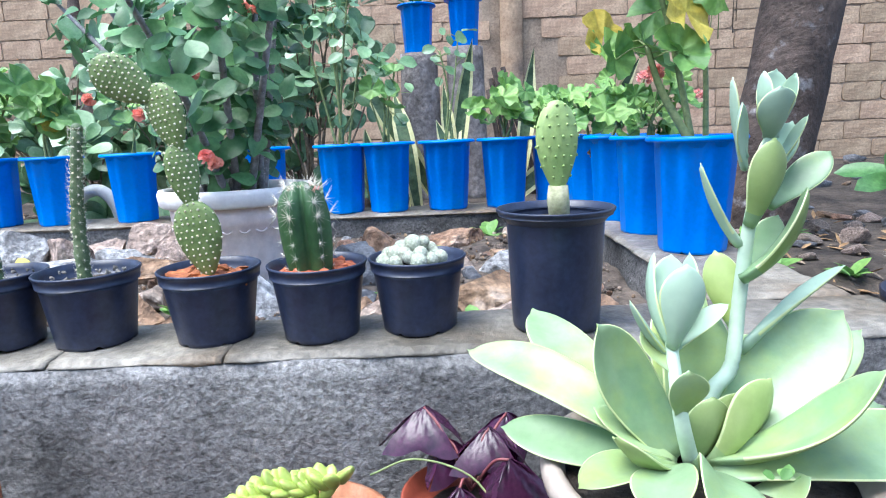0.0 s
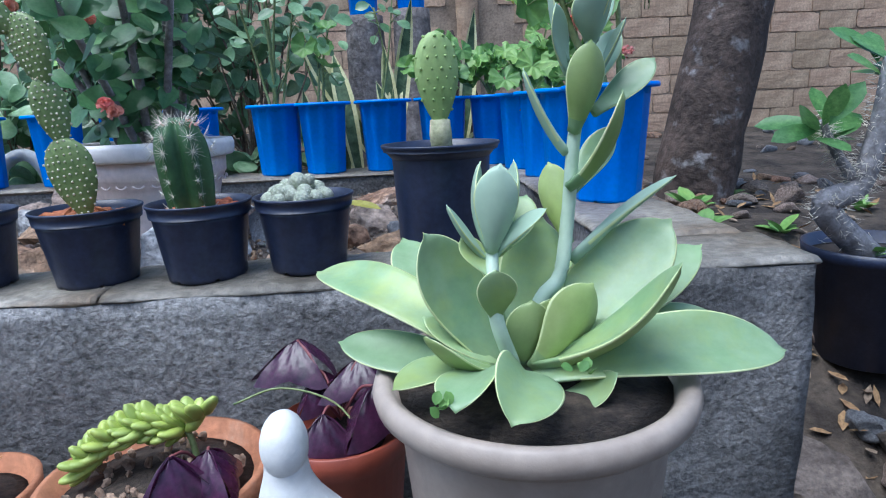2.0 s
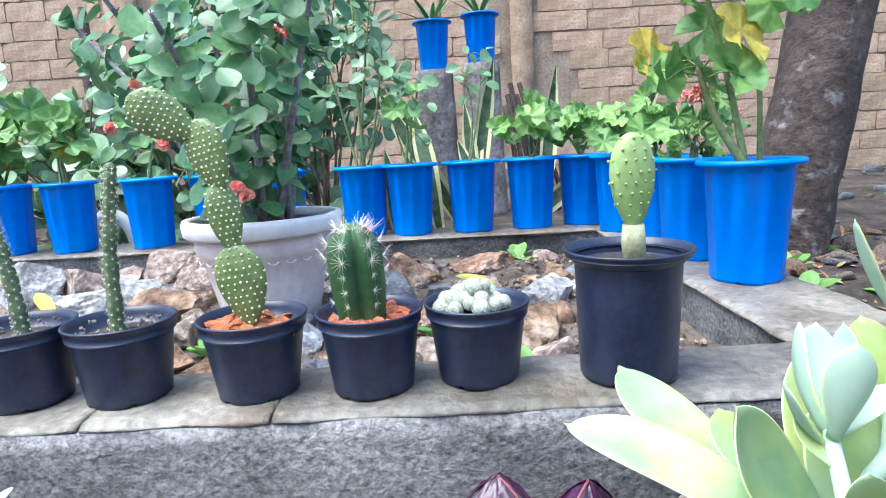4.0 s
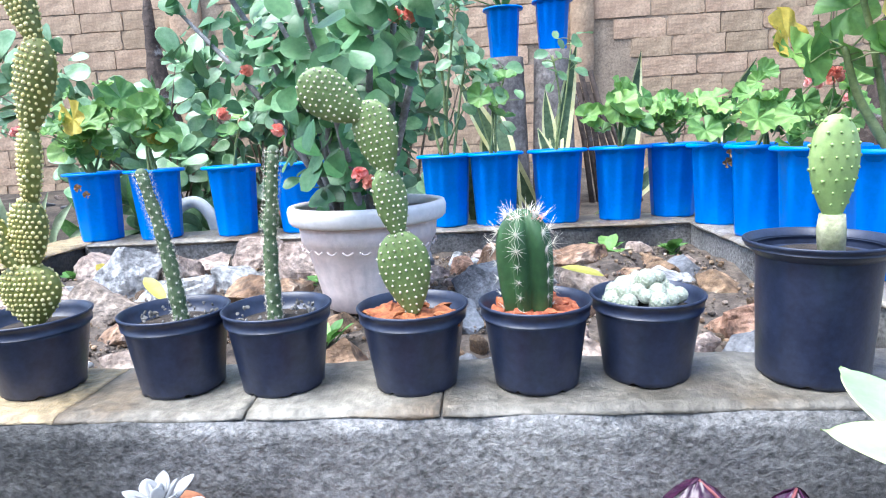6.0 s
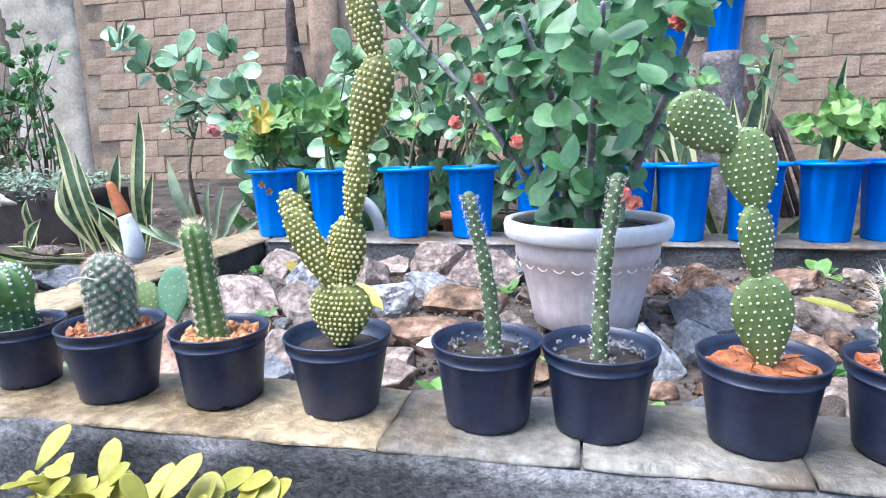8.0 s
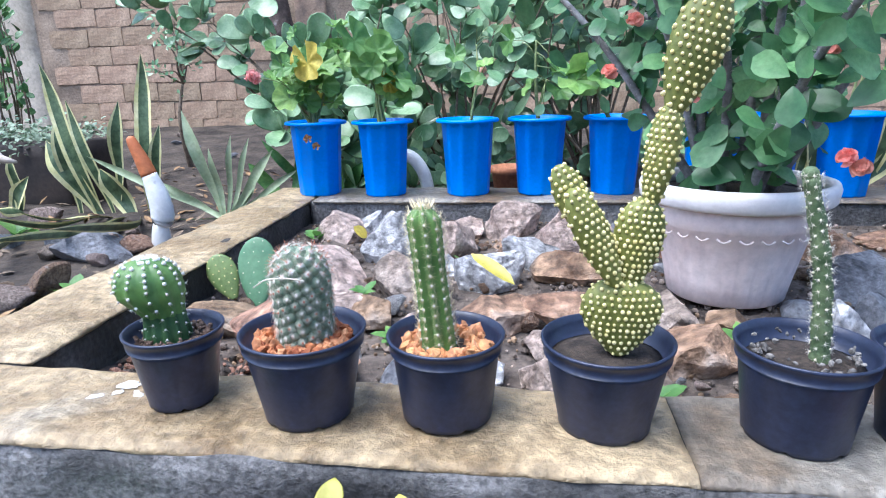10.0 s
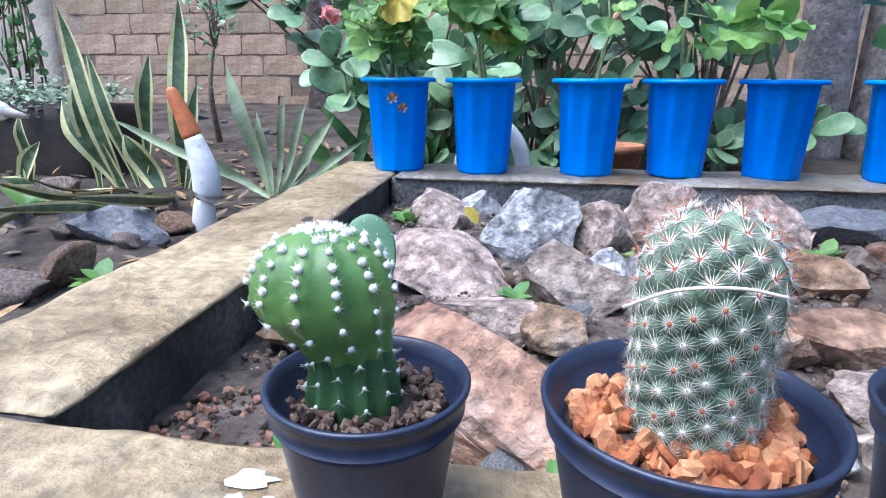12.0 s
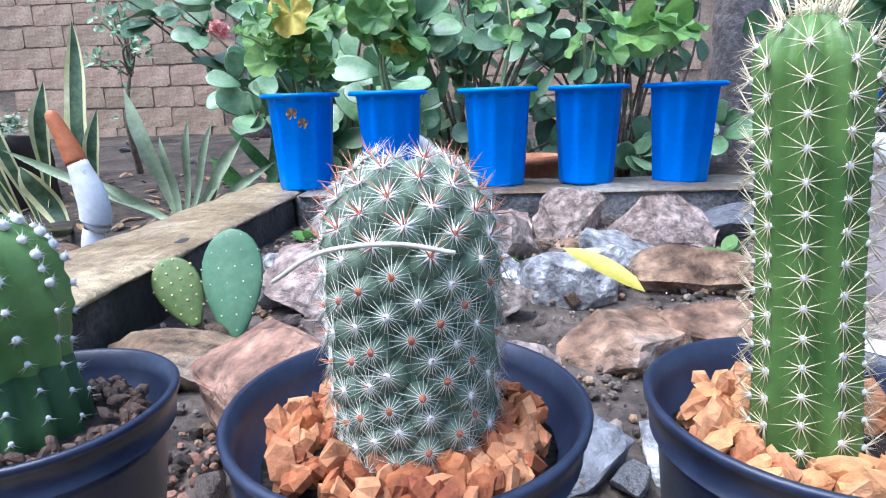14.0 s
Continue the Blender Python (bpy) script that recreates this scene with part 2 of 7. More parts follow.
# ---- mesh helpers ----
class Geo:
    """Gathers points and faces of one mesh."""
    def __init__(self):
        self.v, self.f, self.k = [], [], []

    def add(self, vs, fs, k=0, m=None):
        o = len(self.v)
        self.v += [tuple(m @ Vector(p)) if m else tuple(p) for p in vs]
        self.f += [tuple(i + o for i in f) for f in fs]
        self.k += [k] * len(fs)
        return self

    def mesh(self, name, mats, smooth=True):
        me = bpy.data.meshes.new(name)
        me.from_pydata(self.v, [], self.f)
        for m in mats if isinstance(mats, (list, tuple)) else [mats]:
            me.materials.append(m)
        me.polygons.foreach_set("material_index", self.k)
        me.polygons.foreach_set("use_smooth", [smooth] * len(self.f))
        me.update()
        return me


def put(name, me, parent=None, m=None, label=""):
    """One mesh object, at the matrix m within its parent."""
    ob = new(name, me)
    if parent:
        ob.parent = parent
    if m is not None:
        ob.matrix_basis = m
    if label:
        ob["label"] = label
    return ob


FINE = {"spination", "woolly_dotting", "glochid_dotting", "gravel_layer", "thorn_cover", "knobbly_skin", "wool", "grit_layer", "spiny_crown", "bark_layer", "foliage", "stalk_growth"}


def part(name, geo, material, parent, label="", smooth=True, m=None):
    ob = put(name, geo.mesh(name, material, smooth), parent, m, label)
    if name in FINE:
        ob["kind"] = "stuff"
    return ob


def thing(name, x, y, z, label, category, group="", rz=0):
    ob = new(name)
    ob.empty_display_size = 0.05
    ob.matrix_basis = pose(x, y, z, 0, 0, rz)
    return tagged(ob, label, category, group)


def lathe(prof, seg=32, shape=None, g=None, k=0, cap=True):
    """Turns a profile of (radius, height); shape(angle, i) scales the radius."""
    g = g or Geo()
    vs, fs, n = [], [], len(prof)
    for i, (r, z) in enumerate(prof):
        for j in range(seg):
            a = 2 * math.pi * j / seg
            s = shape(a, i) if shape else 1.0
            vs.append((r * s * math.cos(a), r * s * math.sin(a), z))
    for i in range(n - 1):
        for j in range(seg):
            j2 = (j + 1) % seg
            fs.append((i * seg + j, i * seg + j2, (i + 1) * seg + j2, (i + 1) * seg + j))
    if cap:
        fs.append(tuple(range(seg))[::-1])
        fs.append(tuple((n - 1) * seg + j for j in range(seg)))
    return g.add(vs, fs, k)


def aim(at, d, up=(0, 0, 1)):
    """A matrix at a place, whose y points along d and z towards up."""
    y = Vector(d).normalized()
    x = y.cross(Vector(up))
    if x.length < 1e-4:
        x = y.cross(Vector((1, 0, 0)))
    x.normalize()
    z = x.cross(y)
    return Matrix.Translation(at) @ Matrix((x, y, z)).transposed().to_4x4()


def way(az, el):
    a, e = radians(az), radians(el)
    return Vector((math.cos(a) * math.cos(e), math.sin(a) * math.cos(e), math.sin(e)))


def tube(path, radii, seg=8, g=None, k=0):
    """A tapering tube along a path of points."""
    g = g or Geo()
    P = [Vector(p) for p in path]
    vs, fs, n = [], [], len(P)
    ref = Vector((0.31, 0.17, 0.93))
    for i in range(n):
        d = (P[min(i + 1, n - 1)] - P[max(i - 1, 0)]).normalized()
        x = d.cross(ref)
        if x.length < 0.05:
            x = d.cross(Vector((1, 0, 0)))
        x.normalize()
        y = d.cross(x)
        r = radii[i] if isinstance(radii, (list, tuple)) else radii
        for j in range(seg):
            a = 2 * math.pi * j / seg
            vs.append(P[i] + r * (math.cos(a) * x + math.sin(a) * y))
    for i in range(n - 1):
        for j in range(seg):
            j2 = (j + 1) % seg
            fs.append((i * seg + j, (i + 1) * seg + j, (i + 1) * seg + j2, i * seg + j2))
    fs.append(tuple(range(seg)))
    fs.append(tuple((n - 1) * seg + j for j in range(seg))[::-1])
    return g.add(vs, fs, k)


def smooth_path(pts, n=6):
    """A Catmull-Rom curve through points."""
    P = [Vector(p) for p in pts]
    P = [2 * P[0] - P[1]] + P + [2 * P[-1] - P[-2]]
    out = []
    for i in range(1, len(P) - 2):
        for s in range(n):
            t = s / n
            a, b, c, d = P[i - 1:i + 3]
            out.append(0.5 * (2 * b + (c - a) * t + (2 * a - 5 * b + 4 * c - d) * t * t + (3 * b - a - 3 * c + d) * t ** 3))
    return out + [P[-2]]


def thick_leaf(L, W, T, widest=0.6, tip=1.0, cup=0.15, bend=0.1, n=9, stem=0.16):
    """A fleshy leaf along y: broadest at widest, rounded to a small point, cupped and bent up."""
    g = Geo()
    vs, fs, seg = [], [], 12
    for i in range(n + 1):
        u = 1 - (1 - i / n) ** 1.7
        if u < widest:
            w = stem + (1 - stem) * math.sin(math.pi / 2 * u / widest)
        else:
            q = (u - widest) / (1 - widest)
            w = max(0.0, 1 - q ** (2.5 * tip)) ** 0.52
            w = w * (1 - 0.10 * q * q)
        w = max(W / 2 * w, 0.0005)
        t = T / 2 * (1 - 0.6 * u) * min(1.0, w / (0.25 * W))
        y = u * L + (0.025 * L if i == n else 0.0)
        for j in range(seg):
            a = 2 * math.pi * j / seg
            x = w * math.cos(a)
            vs.append((x, y, t * math.sin(a) + cup * x * x / W * 4 + bend * L * u * u))
    for i in range(n):
        for j in range(seg):
            j2 = (j + 1) % seg
            fs.append((i * seg + j, i * seg + j2, (i + 1) * seg + j2, (i + 1) * seg + j))
    fs.append(tuple(range(seg))[::-1])
    fs.append(tuple(n * seg + j for j in range(seg)))
    g.add(vs, fs)
    return g


def thin_leaf(L, W, widest=0.6, cup=0.2, bend=-0.1, n=5, lobes=0, wave=0.0, tip=0.5, stalk=0.0):
    """A thin leaf along y with a midrib fold; lobes and wave give a scalloped, crimped edge."""
    g = Geo()
    vs, fs = [], []
    cols = (-1, -0.55, 0, 0.55, 1)
    for i in range(n + 1):
        u = i / n
        w = math.sin(math.pi * min(1, max(0, u ** (math.log(0.5) / math.log(widest))))) ** tip if 0 < u < 1 else 0.03
        for c in cols:
            x = c * w * W / 2
            s = 1 + (wave * math.sin(lobes * u * math.pi * 2) if abs(c) == 1 else 0)
            vs.append((x * s, stalk + u * L, cup * abs(x) + bend * L * u * u + (wave * W * 0.5 * math.sin(lobes * u * 9) if abs(c) == 1 else 0)))
    for i in range(n):
        for j in range(4):
            a = i * 5 + j
            fs.append((a, a + 1, a + 6, a + 5))
    g.add(vs, fs)
    if stalk:
        tube([(0, 0, -0.004), (0, stalk * 0.5, -0.002), (0, stalk + 0.1 * L, 0)], [0.0012, 0.001, 0.0008], 5, g)
    return g


def round_leaf(R, lobes=7, depth=0.12, cup=0.25, wave=0.08, seed=0):
    """A round, scalloped, crimped leaf with a notch at its stalk."""
    rr = random.Random(seed)
    g = Geo()
    vs, fs, n = [(0, 0, 0)], [], 26
    for ring in (0.4, 0.72, 1.0):
        for i in range(n):
            a = radians(-250 + 320 * i / (n - 1))
            r = R * ring * (1 + (depth * (abs(math.cos(lobes * (a + 0.3) / 2)) - 0.6) if ring == 1 else 0))
            z = cup * R * ring ** 2 + wave * R * ring * math.sin(lobes * a + rr.random() * 0.6)
            vs.append((r * math.cos(a), r * math.sin(a) + 0.15 * R, z))
    for i in range(n - 1):
        fs.append((0, 1 + i, 2 + i))
        fs.append((1 + i, 1 + n + i, 2 + n + i, 2 + i))
        fs.append((1 + n + i, 1 + 2 * n + i, 2 + 2 * n + i, 2 + n + i))
    return g.add(vs, fs)


def turned(nrm, rr, up=0.4):
    """A random way along a leaf's plane, for a leaf that faces nrm."""
    d = Vector((rr.gauss(0, 0.8), rr.gauss(0, 0.8), up + rr.gauss(0, 0.7)))
    n = Vector(nrm).normalized()
    return (d - 0.85 * d.dot(n) * n).normalized()


def ball(r, g=None, k=0, m=None, u=8, v=5, squash=1.0):
    """A small low-poly bead."""
    g = g or Geo()
    vs, fs = [(0, 0, r * squash)], []
    for i in range(1, v):
        p = math.pi * i / v
        for j in range(u):
            a = 2 * math.pi * j / u
            vs.append((r * math.sin(p) * math.cos(a), r * math.sin(p) * math.sin(a), r * squash * math.cos(p)))
    vs.append((0, 0, -r * squash))
    last = len(vs) - 1
    for j in range(u):
        j2 = (j + 1) % u
        fs.append((0, 1 + j, 1 + j2))
        for i in range(v - 2):
            a = 1 + i * u
            fs.append((a + j, a + u + j, a + u + j2, a + j2))
        a = 1 + (v - 2) * u
        fs.append((last, a + j2, a + j))
    return g.add(vs, fs, k, m)


def spike(g, at, d, L, w, k=0):
    """A needle of three sides."""
    m = aim(at, d)
    g.add([(-w, 0, -w * 0.6), (w, 0, -w * 0.6), (0, 0, w), (0, L, 0)], [(0, 1, 3), (1, 2, 3), (2, 0, 3)], k, m)


def star(g, at, normal, L, w, n=8, lift=0.35, k=0, rr=random, jitter=0.3):
    """Spines that spread from one areole."""
    m = aim(at, normal)
    R3 = m.to_3x3()
    for i in range(n):
        a = 2 * math.pi * (i + jitter * rr.random()) / n
        d = R3 @ Vector((math.cos(a), lift + jitter * rr.random() * 0.5, math.sin(a)))
        spike(g, at, d, L * (0.75 + 0.5 * rr.random()), w, k)


def stone_mesh(name, seed, sx, sy, sz, material, detail=3, cuts=11, rough=0.08):
    """A broken, angular stone with flattened faces."""
    rr = random.Random(seed)
    bm = bmesh.new()
    bmesh.ops.create_icosphere(bm, subdivisions=detail, radius=1.0)
    planes = []
    for _ in range(cuts):
        n = Vector((rr.gauss(0, 1), rr.gauss(0, 1), rr.gauss(0, 0.8))).normalized()
        planes.append((n, 0.42 + 0.32 * rr.random()))
    off = Vector((seed * 1.7, seed * 0.9, seed * 0.37))
    for v in bm.verts:
        p = v.co.copy()
        for n, d in planes:
            e = p.dot(n) - d
            if e > 0:
                p -= n * e
        f = noise.fractal(p * 2.2 + off, 1.0, 2.0, 4) * rough + noise.noise(p * 9 + off) * rough * 0.3
        p *= 1 + f
        v.co = Vector((p.x * sx, p.y * sy, p.z * sz))
    me = bpy.data.meshes.new(name)
    bm.to_mesh(me)
    bm.free()
    me.materials.append(material)
    me.polygons.foreach_set("use_smooth", [detail == 3] * len(me.polygons))
    return me


def rough_box(name, x0, x1, y0, y1, z0, z1, material, step=0.025, amp=0.004, round_=0.012, seed=0, freq=9.0, cut_ends=False):
    """A box of cast mortar with worn, rounded edges and an uneven skin."""
    g = Geo()
    nx, ny, nz = [max(2, int(round((b - a) / step))) for a, b in ((x0, x1), (y0, y1), (z0, z1))]
    idx, vs, fs = {}, [], []
    off = Vector((seed * 3.1, seed * 1.3, seed * 0.7))

    def vert(i, j, k):
        key = (i, j, k)
        if key in idx:
            return idx[key]
        p = Vector((x0 + (x1 - x0) * i / nx, y0 + (y1 - y0) * j / ny, z0 + (z1 - z0) * k / nz))
        n = Vector(((i == nx) - (i == 0), (j == ny) - (j == 0), (k == nz) - (k == 0)))
        q = p.copy()
        if cut_ends and (abs(n.y) or abs(n.z)):
            n.x = 0.0
        edges = abs(n.x) + abs(n.y) + abs(n.z)
        if edges > 1:
            w = 0.7 + 0.9 * max(0.0, 0.5 + noise.noise(p * 14 + off))
            q -= n * round_ * 0.45 * w
        s = noise.fractal(p * freq + off, 1.0, 2.0, 4)
        q += n.normalized() * s * amp
        idx[key] = len(vs)
        vs.append(q)
        return idx[key]

    for i in range(nx):
        for j in range(ny):
            fs.append((vert(i, j, nz), vert(i + 1, j, nz), vert(i + 1, j + 1, nz), vert(i, j + 1, nz)))
            fs.append((vert(i, j, 0), vert(i, j + 1, 0), vert(i + 1, j + 1, 0), vert(i + 1, j, 0)))
    for i in range(nx):
        for k in range(nz):
            fs.append((vert(i, 0, k), vert(i + 1, 0, k), vert(i + 1, 0, k + 1), vert(i, 0, k + 1)))
            fs.append((vert(i, ny, k), vert(i, ny, k + 1), vert(i + 1, ny, k + 1), vert(i + 1, ny, k)))
    for j in range(ny):
        for k in range(nz):
            fs.append((vert(0, j, k), vert(0, j, k + 1), vert(0, j + 1, k + 1), vert(0, j + 1, k)))
            fs.append((vert(nx, j, k), vert(nx, j + 1, k), vert(nx, j + 1, k + 1), vert(nx, j, k + 1)))
    return g.add(vs, fs).mesh(name, material)

# ---- the ground and the planter walls ----
TOP = 0.77
LIP = 0.013


def step01(x):
    x = min(1.0, max(0.0, x))
    return x * x * (3 - 2 * x)


def ground_height(x, y):
    right = 0.56 * step01((y - 0.65) / 1.25)
    left = 0.64 * step01((y - 0.55) / 0.6)
    z = left + (right - left) * step01((x + 1.5) / 0.3)
    back = step01((y - 1.78) / 0.1) * step01((x + 1.75) / 0.35) * (1 - step01((x - 0.42) / 0.4))
    z = max(z, 0.69 * back)
    z += 0.12 * step01((y - 2.2) / 2.4)
    return z + 0.018 * noise.fractal(Vector((x * 3, y * 3, 0)), 1.0, 2.0, 4) * step01((y - 0.4) / 0.5)


def axis_points(a, b, fine_a, fine_b, fine, coarse):
    out, x = [], a
    while x < b:
        out.append(x)
        x += fine if fine_a - 0.02 <= x < fine_b else coarse
    return out + [b]


xs = axis_points(-60.0, 60.0, -4.0, 3.6, 0.06, 1.8667)
ys = axis_points(-60.0, 60.0, -0.2, 4.9, 0.05, 1.9933)
g = Geo()
g.add([(x, y, ground_height(x, y) if abs(x) < 8 and y < 8 else ground_height(max(-8, min(8, x)), min(8, y))) for y in ys for x in xs],
      [(j * len(xs) + i, j * len(xs) + i + 1, (j + 1) * len(xs) + i + 1, (j + 1) * len(xs) + i) for j in range(len(ys) - 1) for i in range(len(xs) - 1)])
tagged(put("ground", g.mesh("ground", DIRT)), "bare grey-brown trodden dirt with small stones", "ground", kind="structure")


def wall_piece(name, x0, x1, y0, y1, z0, label, seed, material=MOULDY):
    """A rendered wall with a worn mortar coping, in lengths parted by open joints."""
    w = put(name, rough_box(name, x0, x1, y0, y1, z0, TOP - 0.006, material, 0.022, 0.005, 0.003, seed))
    tagged(w, label, "wall", kind="structure")
    return w


def coping(parent, x0, x1, y0, y1, seed, cut=False, material=COPING):
    me = rough_box("coping", x0, x1, y0, y1, TOP - LIP + 0.001, TOP, material, 0.010, 0.0034, 0.007, seed, 16.0, cut)
    put("coping", me, parent)


front = wall_piece("wall_front", -1.53, 0.535, 0.617, 0.762, 0.0, "mould-blackened grey concrete front wall with a worn coping", 1)
for i, (a, b) in enumerate(((-1.532, -0.6400), (-0.6390, -0.4455), (-0.4425, -0.2515), (-0.2485, 0.538))):
    coping(front, a, b, 0.6190, 0.765, 10, True, (COPING_B, COPING, COPING, COPING_D)[i])
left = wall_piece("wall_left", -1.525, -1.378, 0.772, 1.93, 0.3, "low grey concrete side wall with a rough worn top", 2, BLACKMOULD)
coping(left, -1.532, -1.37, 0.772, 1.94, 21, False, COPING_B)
back = wall_piece("wall_back", -1.374, 0.535, 1.75, 1.93, 0.3, "dark-stained low concrete back wall carrying blue pots", 3)
coping(back, -1.366, 0.542, 1.742, 1.94, 22)
right = wall_piece("wall_right", 0.352, 0.527, 0.772, 1.738, 0.0, "low concrete side wall with a worn grey top", 4)
coping(right, 0.344, 0.535, 0.772, 1.738, 23)
low = put("lower_step", rough_box("lower_step", -0.86, 0.34, 0.30, 0.609, 0.0, 0.52, MOULDY, 0.05, 0.004, 0.01, 5))
tagged(low, "dark concrete step along the foot of the wall", "step", kind="structure")
low = put("lower_step", rough_box("lower_step", -1.53, -0.868, 0.53, 0.609, 0.0, 0.52, MOULDY, 0.05, 0.004, 0.01, 6))
tagged(low, "dark concrete step along the foot of the wall", "step", kind="structure")

# soil of the rock bed
g = Geo()
nx, ny = 110, 62
bx = [-1.385 + 1.745 * i / nx for i in range(nx + 1)]
by = [0.755 + 0.995 * j / ny for j in range(ny + 1)]
g.add([(x, y, 0.692 + 0.02 * noise.fractal(Vector((x * 5, y * 5, 3)), 1.0, 2.0, 5) + 0.012 * step01((y - 1.2) / 0.4)) for y in by for x in bx],
      [(j * (nx + 1) + i, j * (nx + 1) + i + 1, (j + 1) * (nx + 1) + i + 1, (j + 1) * (nx + 1) + i) for j in range(ny) for i in range(nx)])
tagged(put("bed_soil", g.mesh("bed_soil", SOIL)), "damp dark soil of the rock bed", "soil", kind="structure")

# ---- the block wall at the back ----
WALL_Y = 4.6
bw = put("wall_block", rough_box("wall_block", -4.5, 6.5, WALL_Y - 0.001, WALL_Y + 0.15, 0.3, 3.6, MORTAR, 0.15, 0.004, 0.0, 31))
tagged(bw, "tall boundary wall of tan adobe blocks with grey mortar", "wall", kind="structure")
BH, BL = 0.136, 0.345


def block_mesh(seed):
    """An adobe block with a rough, bulging face and worn, uneven edges."""
    rr = random.Random(seed)
    L, D, H = BL - 0.003, 0.03, BH - 0.003
    nx, nz = 7, 4
    off = Vector((seed * 2.3, seed, 0))
    g = Geo()
    vs = []
    for k in range(nz + 1):
        for i in range(nx + 1):
            x, z = L * i / nx, H * k / nz
            rim = i in (0, nx) or k in (0, nz)
            corner = i in (0, nx) and k in (0, nz)
            q = Vector((x, 0, z)) * 14 + off
            e = (0.001 + 0.005 * rr.random() ** 2) * (2.2 if corner else 1.0) if rim else 0.0
            vs.append((x * 0.998 + (e if i == 0 else -e if i == nx else 0) + 0.003 * noise.noise(q), 0.0022 * noise.noise(q * 1.7) + (0.0012 if rim else 0.0), z + (e if k == 0 else -e if k == nz else 0) + 0.003 * noise.noise(q + Vector((5, 0, 0)))))
    g.add(vs, [(k * (nx + 1) + i, k * (nx + 1) + i + 1, (k + 1) * (nx + 1) + i + 1, (k + 1) * (nx + 1) + i) for k in range(nz) for i in range(nx)])
    ring = [i for i in range(nx + 1)] + [k * (nx + 1) + nx for k in range(1, nz + 1)] + [nz * (nx + 1) + i for i in range(nx - 1, -1, -1)] + [k * (nx + 1) for k in range(nz - 1, 0, -1)]
    o, m = len(vs), len(ring)
    g.v += [(vs[i][0], D, vs[i][2]) for i in ring]
    g.f += [(ring[(i + 1) % m], ring[i], o + i, o + (i + 1) % m) for i in range(m)]
    g.k += [0] * m
    return g.mesh("block", BLOCK, False)


block_meshes = [block_mesh(40 + i) for i in range(9)]
pil = put("pilaster", rough_box("pilaster", -2.42, -2.20, WALL_Y - 0.07, WALL_Y + 0.01, 0.4, 3.6, BLOCK, 0.08, 0.006, 0.01, 33))
tagged(pil, "block pilaster standing proud of the boundary wall", "wall", kind="structure")
pil = put("pilaster", rough_box("pilaster", 0.44, 0.60, WALL_Y - 0.06, WALL_Y + 0.01, 0.4, 3.6, BLOCK, 0.08, 0.006, 0.01, 34))
tagged(pil, "block pilaster standing proud of the boundary wall", "wall", kind="structure")
pl = put("wall_whitewashed", rough_box("wall_whitewashed", -5.25, -4.50, WALL_Y - 0.02, WALL_Y + 0.15, 0.3, 3.6, PLASTER, 0.06, 0.02, 0.03, 35))
tagged(pl, "old whitewashed rendered wall with dirty patches", "wall", kind="structure")
pl = put("wall_side", rough_box("wall_side", -8.5, -5.18, WALL_Y - 0.02, WALL_Y + 0.15, 0.3, 3.6, MORTAR, 0.12, 0.02, 0.0, 38))
tagged(pl, "shaded earth-brown rendered wall beyond the whitewash", "wall", kind="structure")
# added wall, never in view: cuts low sky light so front faces go darker
hw = put("wall_house", rough_box("wall_house", -7.0, 6.5, -4.2, -4.0, -0.05, 2.8, PLASTER, 0.3, 0.006, 0.0, 36))
tagged(hw, "plain unseen wall behind the camera, added to block low sky light", "wall", kind="structure")

# ---- pots ----
def black_pot(parent, h=0.088, r=0.0565, rb=0.0435, band=0.0155, label="", inset=0.0036):
    """A nursery pot: flared body, stepped rim band, notched foot."""
    step, lip = (r - inset, h - band), (r - 0.0012, h - band + 0.0006)
    prof = [(rb * 0.94, 0.0), (rb, 0.001), (rb * 1.01, 0.006), (r - inset - 0.0008, h - band - 0.004), step, step, lip, lip, (r - 0.0002, h - 0.0042), (r + 0.0012, h - 0.0034), (r + 0.0016, h - 0.001), (r + 0.0006, h), (r - 0.0012, h - 0.0004), (r - 0.0035, h - 0.008), (r - inset - 0.0043, h - 0.02), (0.001, h - 0.021)]
    g = lathe(prof, 48)
    for i, p in enumerate(g.v):
        a = math.atan2(p[1], p[0])
        if i < 96 and math.cos(a * 6) > 0.8:
            g.v[i] = (p[0], p[1], 0.004)
    pot = part("pot", g, BLACKP, parent, label)
    soil = lathe([(r - inset - 0.0053, h - 0.0185), (r * 0.6, h - 0.014), (0.002, h - 0.012)], 24, lambda a, i: 1 + 0.02 * math.sin(5 * a + i))
    part("soil", soil, POTSOIL, parent)
    return pot


PALE_CHIP = mat("pale_orange_chips", (0.40, 0.15, 0.06), (0.66, 0.34, 0.16), 60, 0.85, 150, 0.3, 0.6, 150)


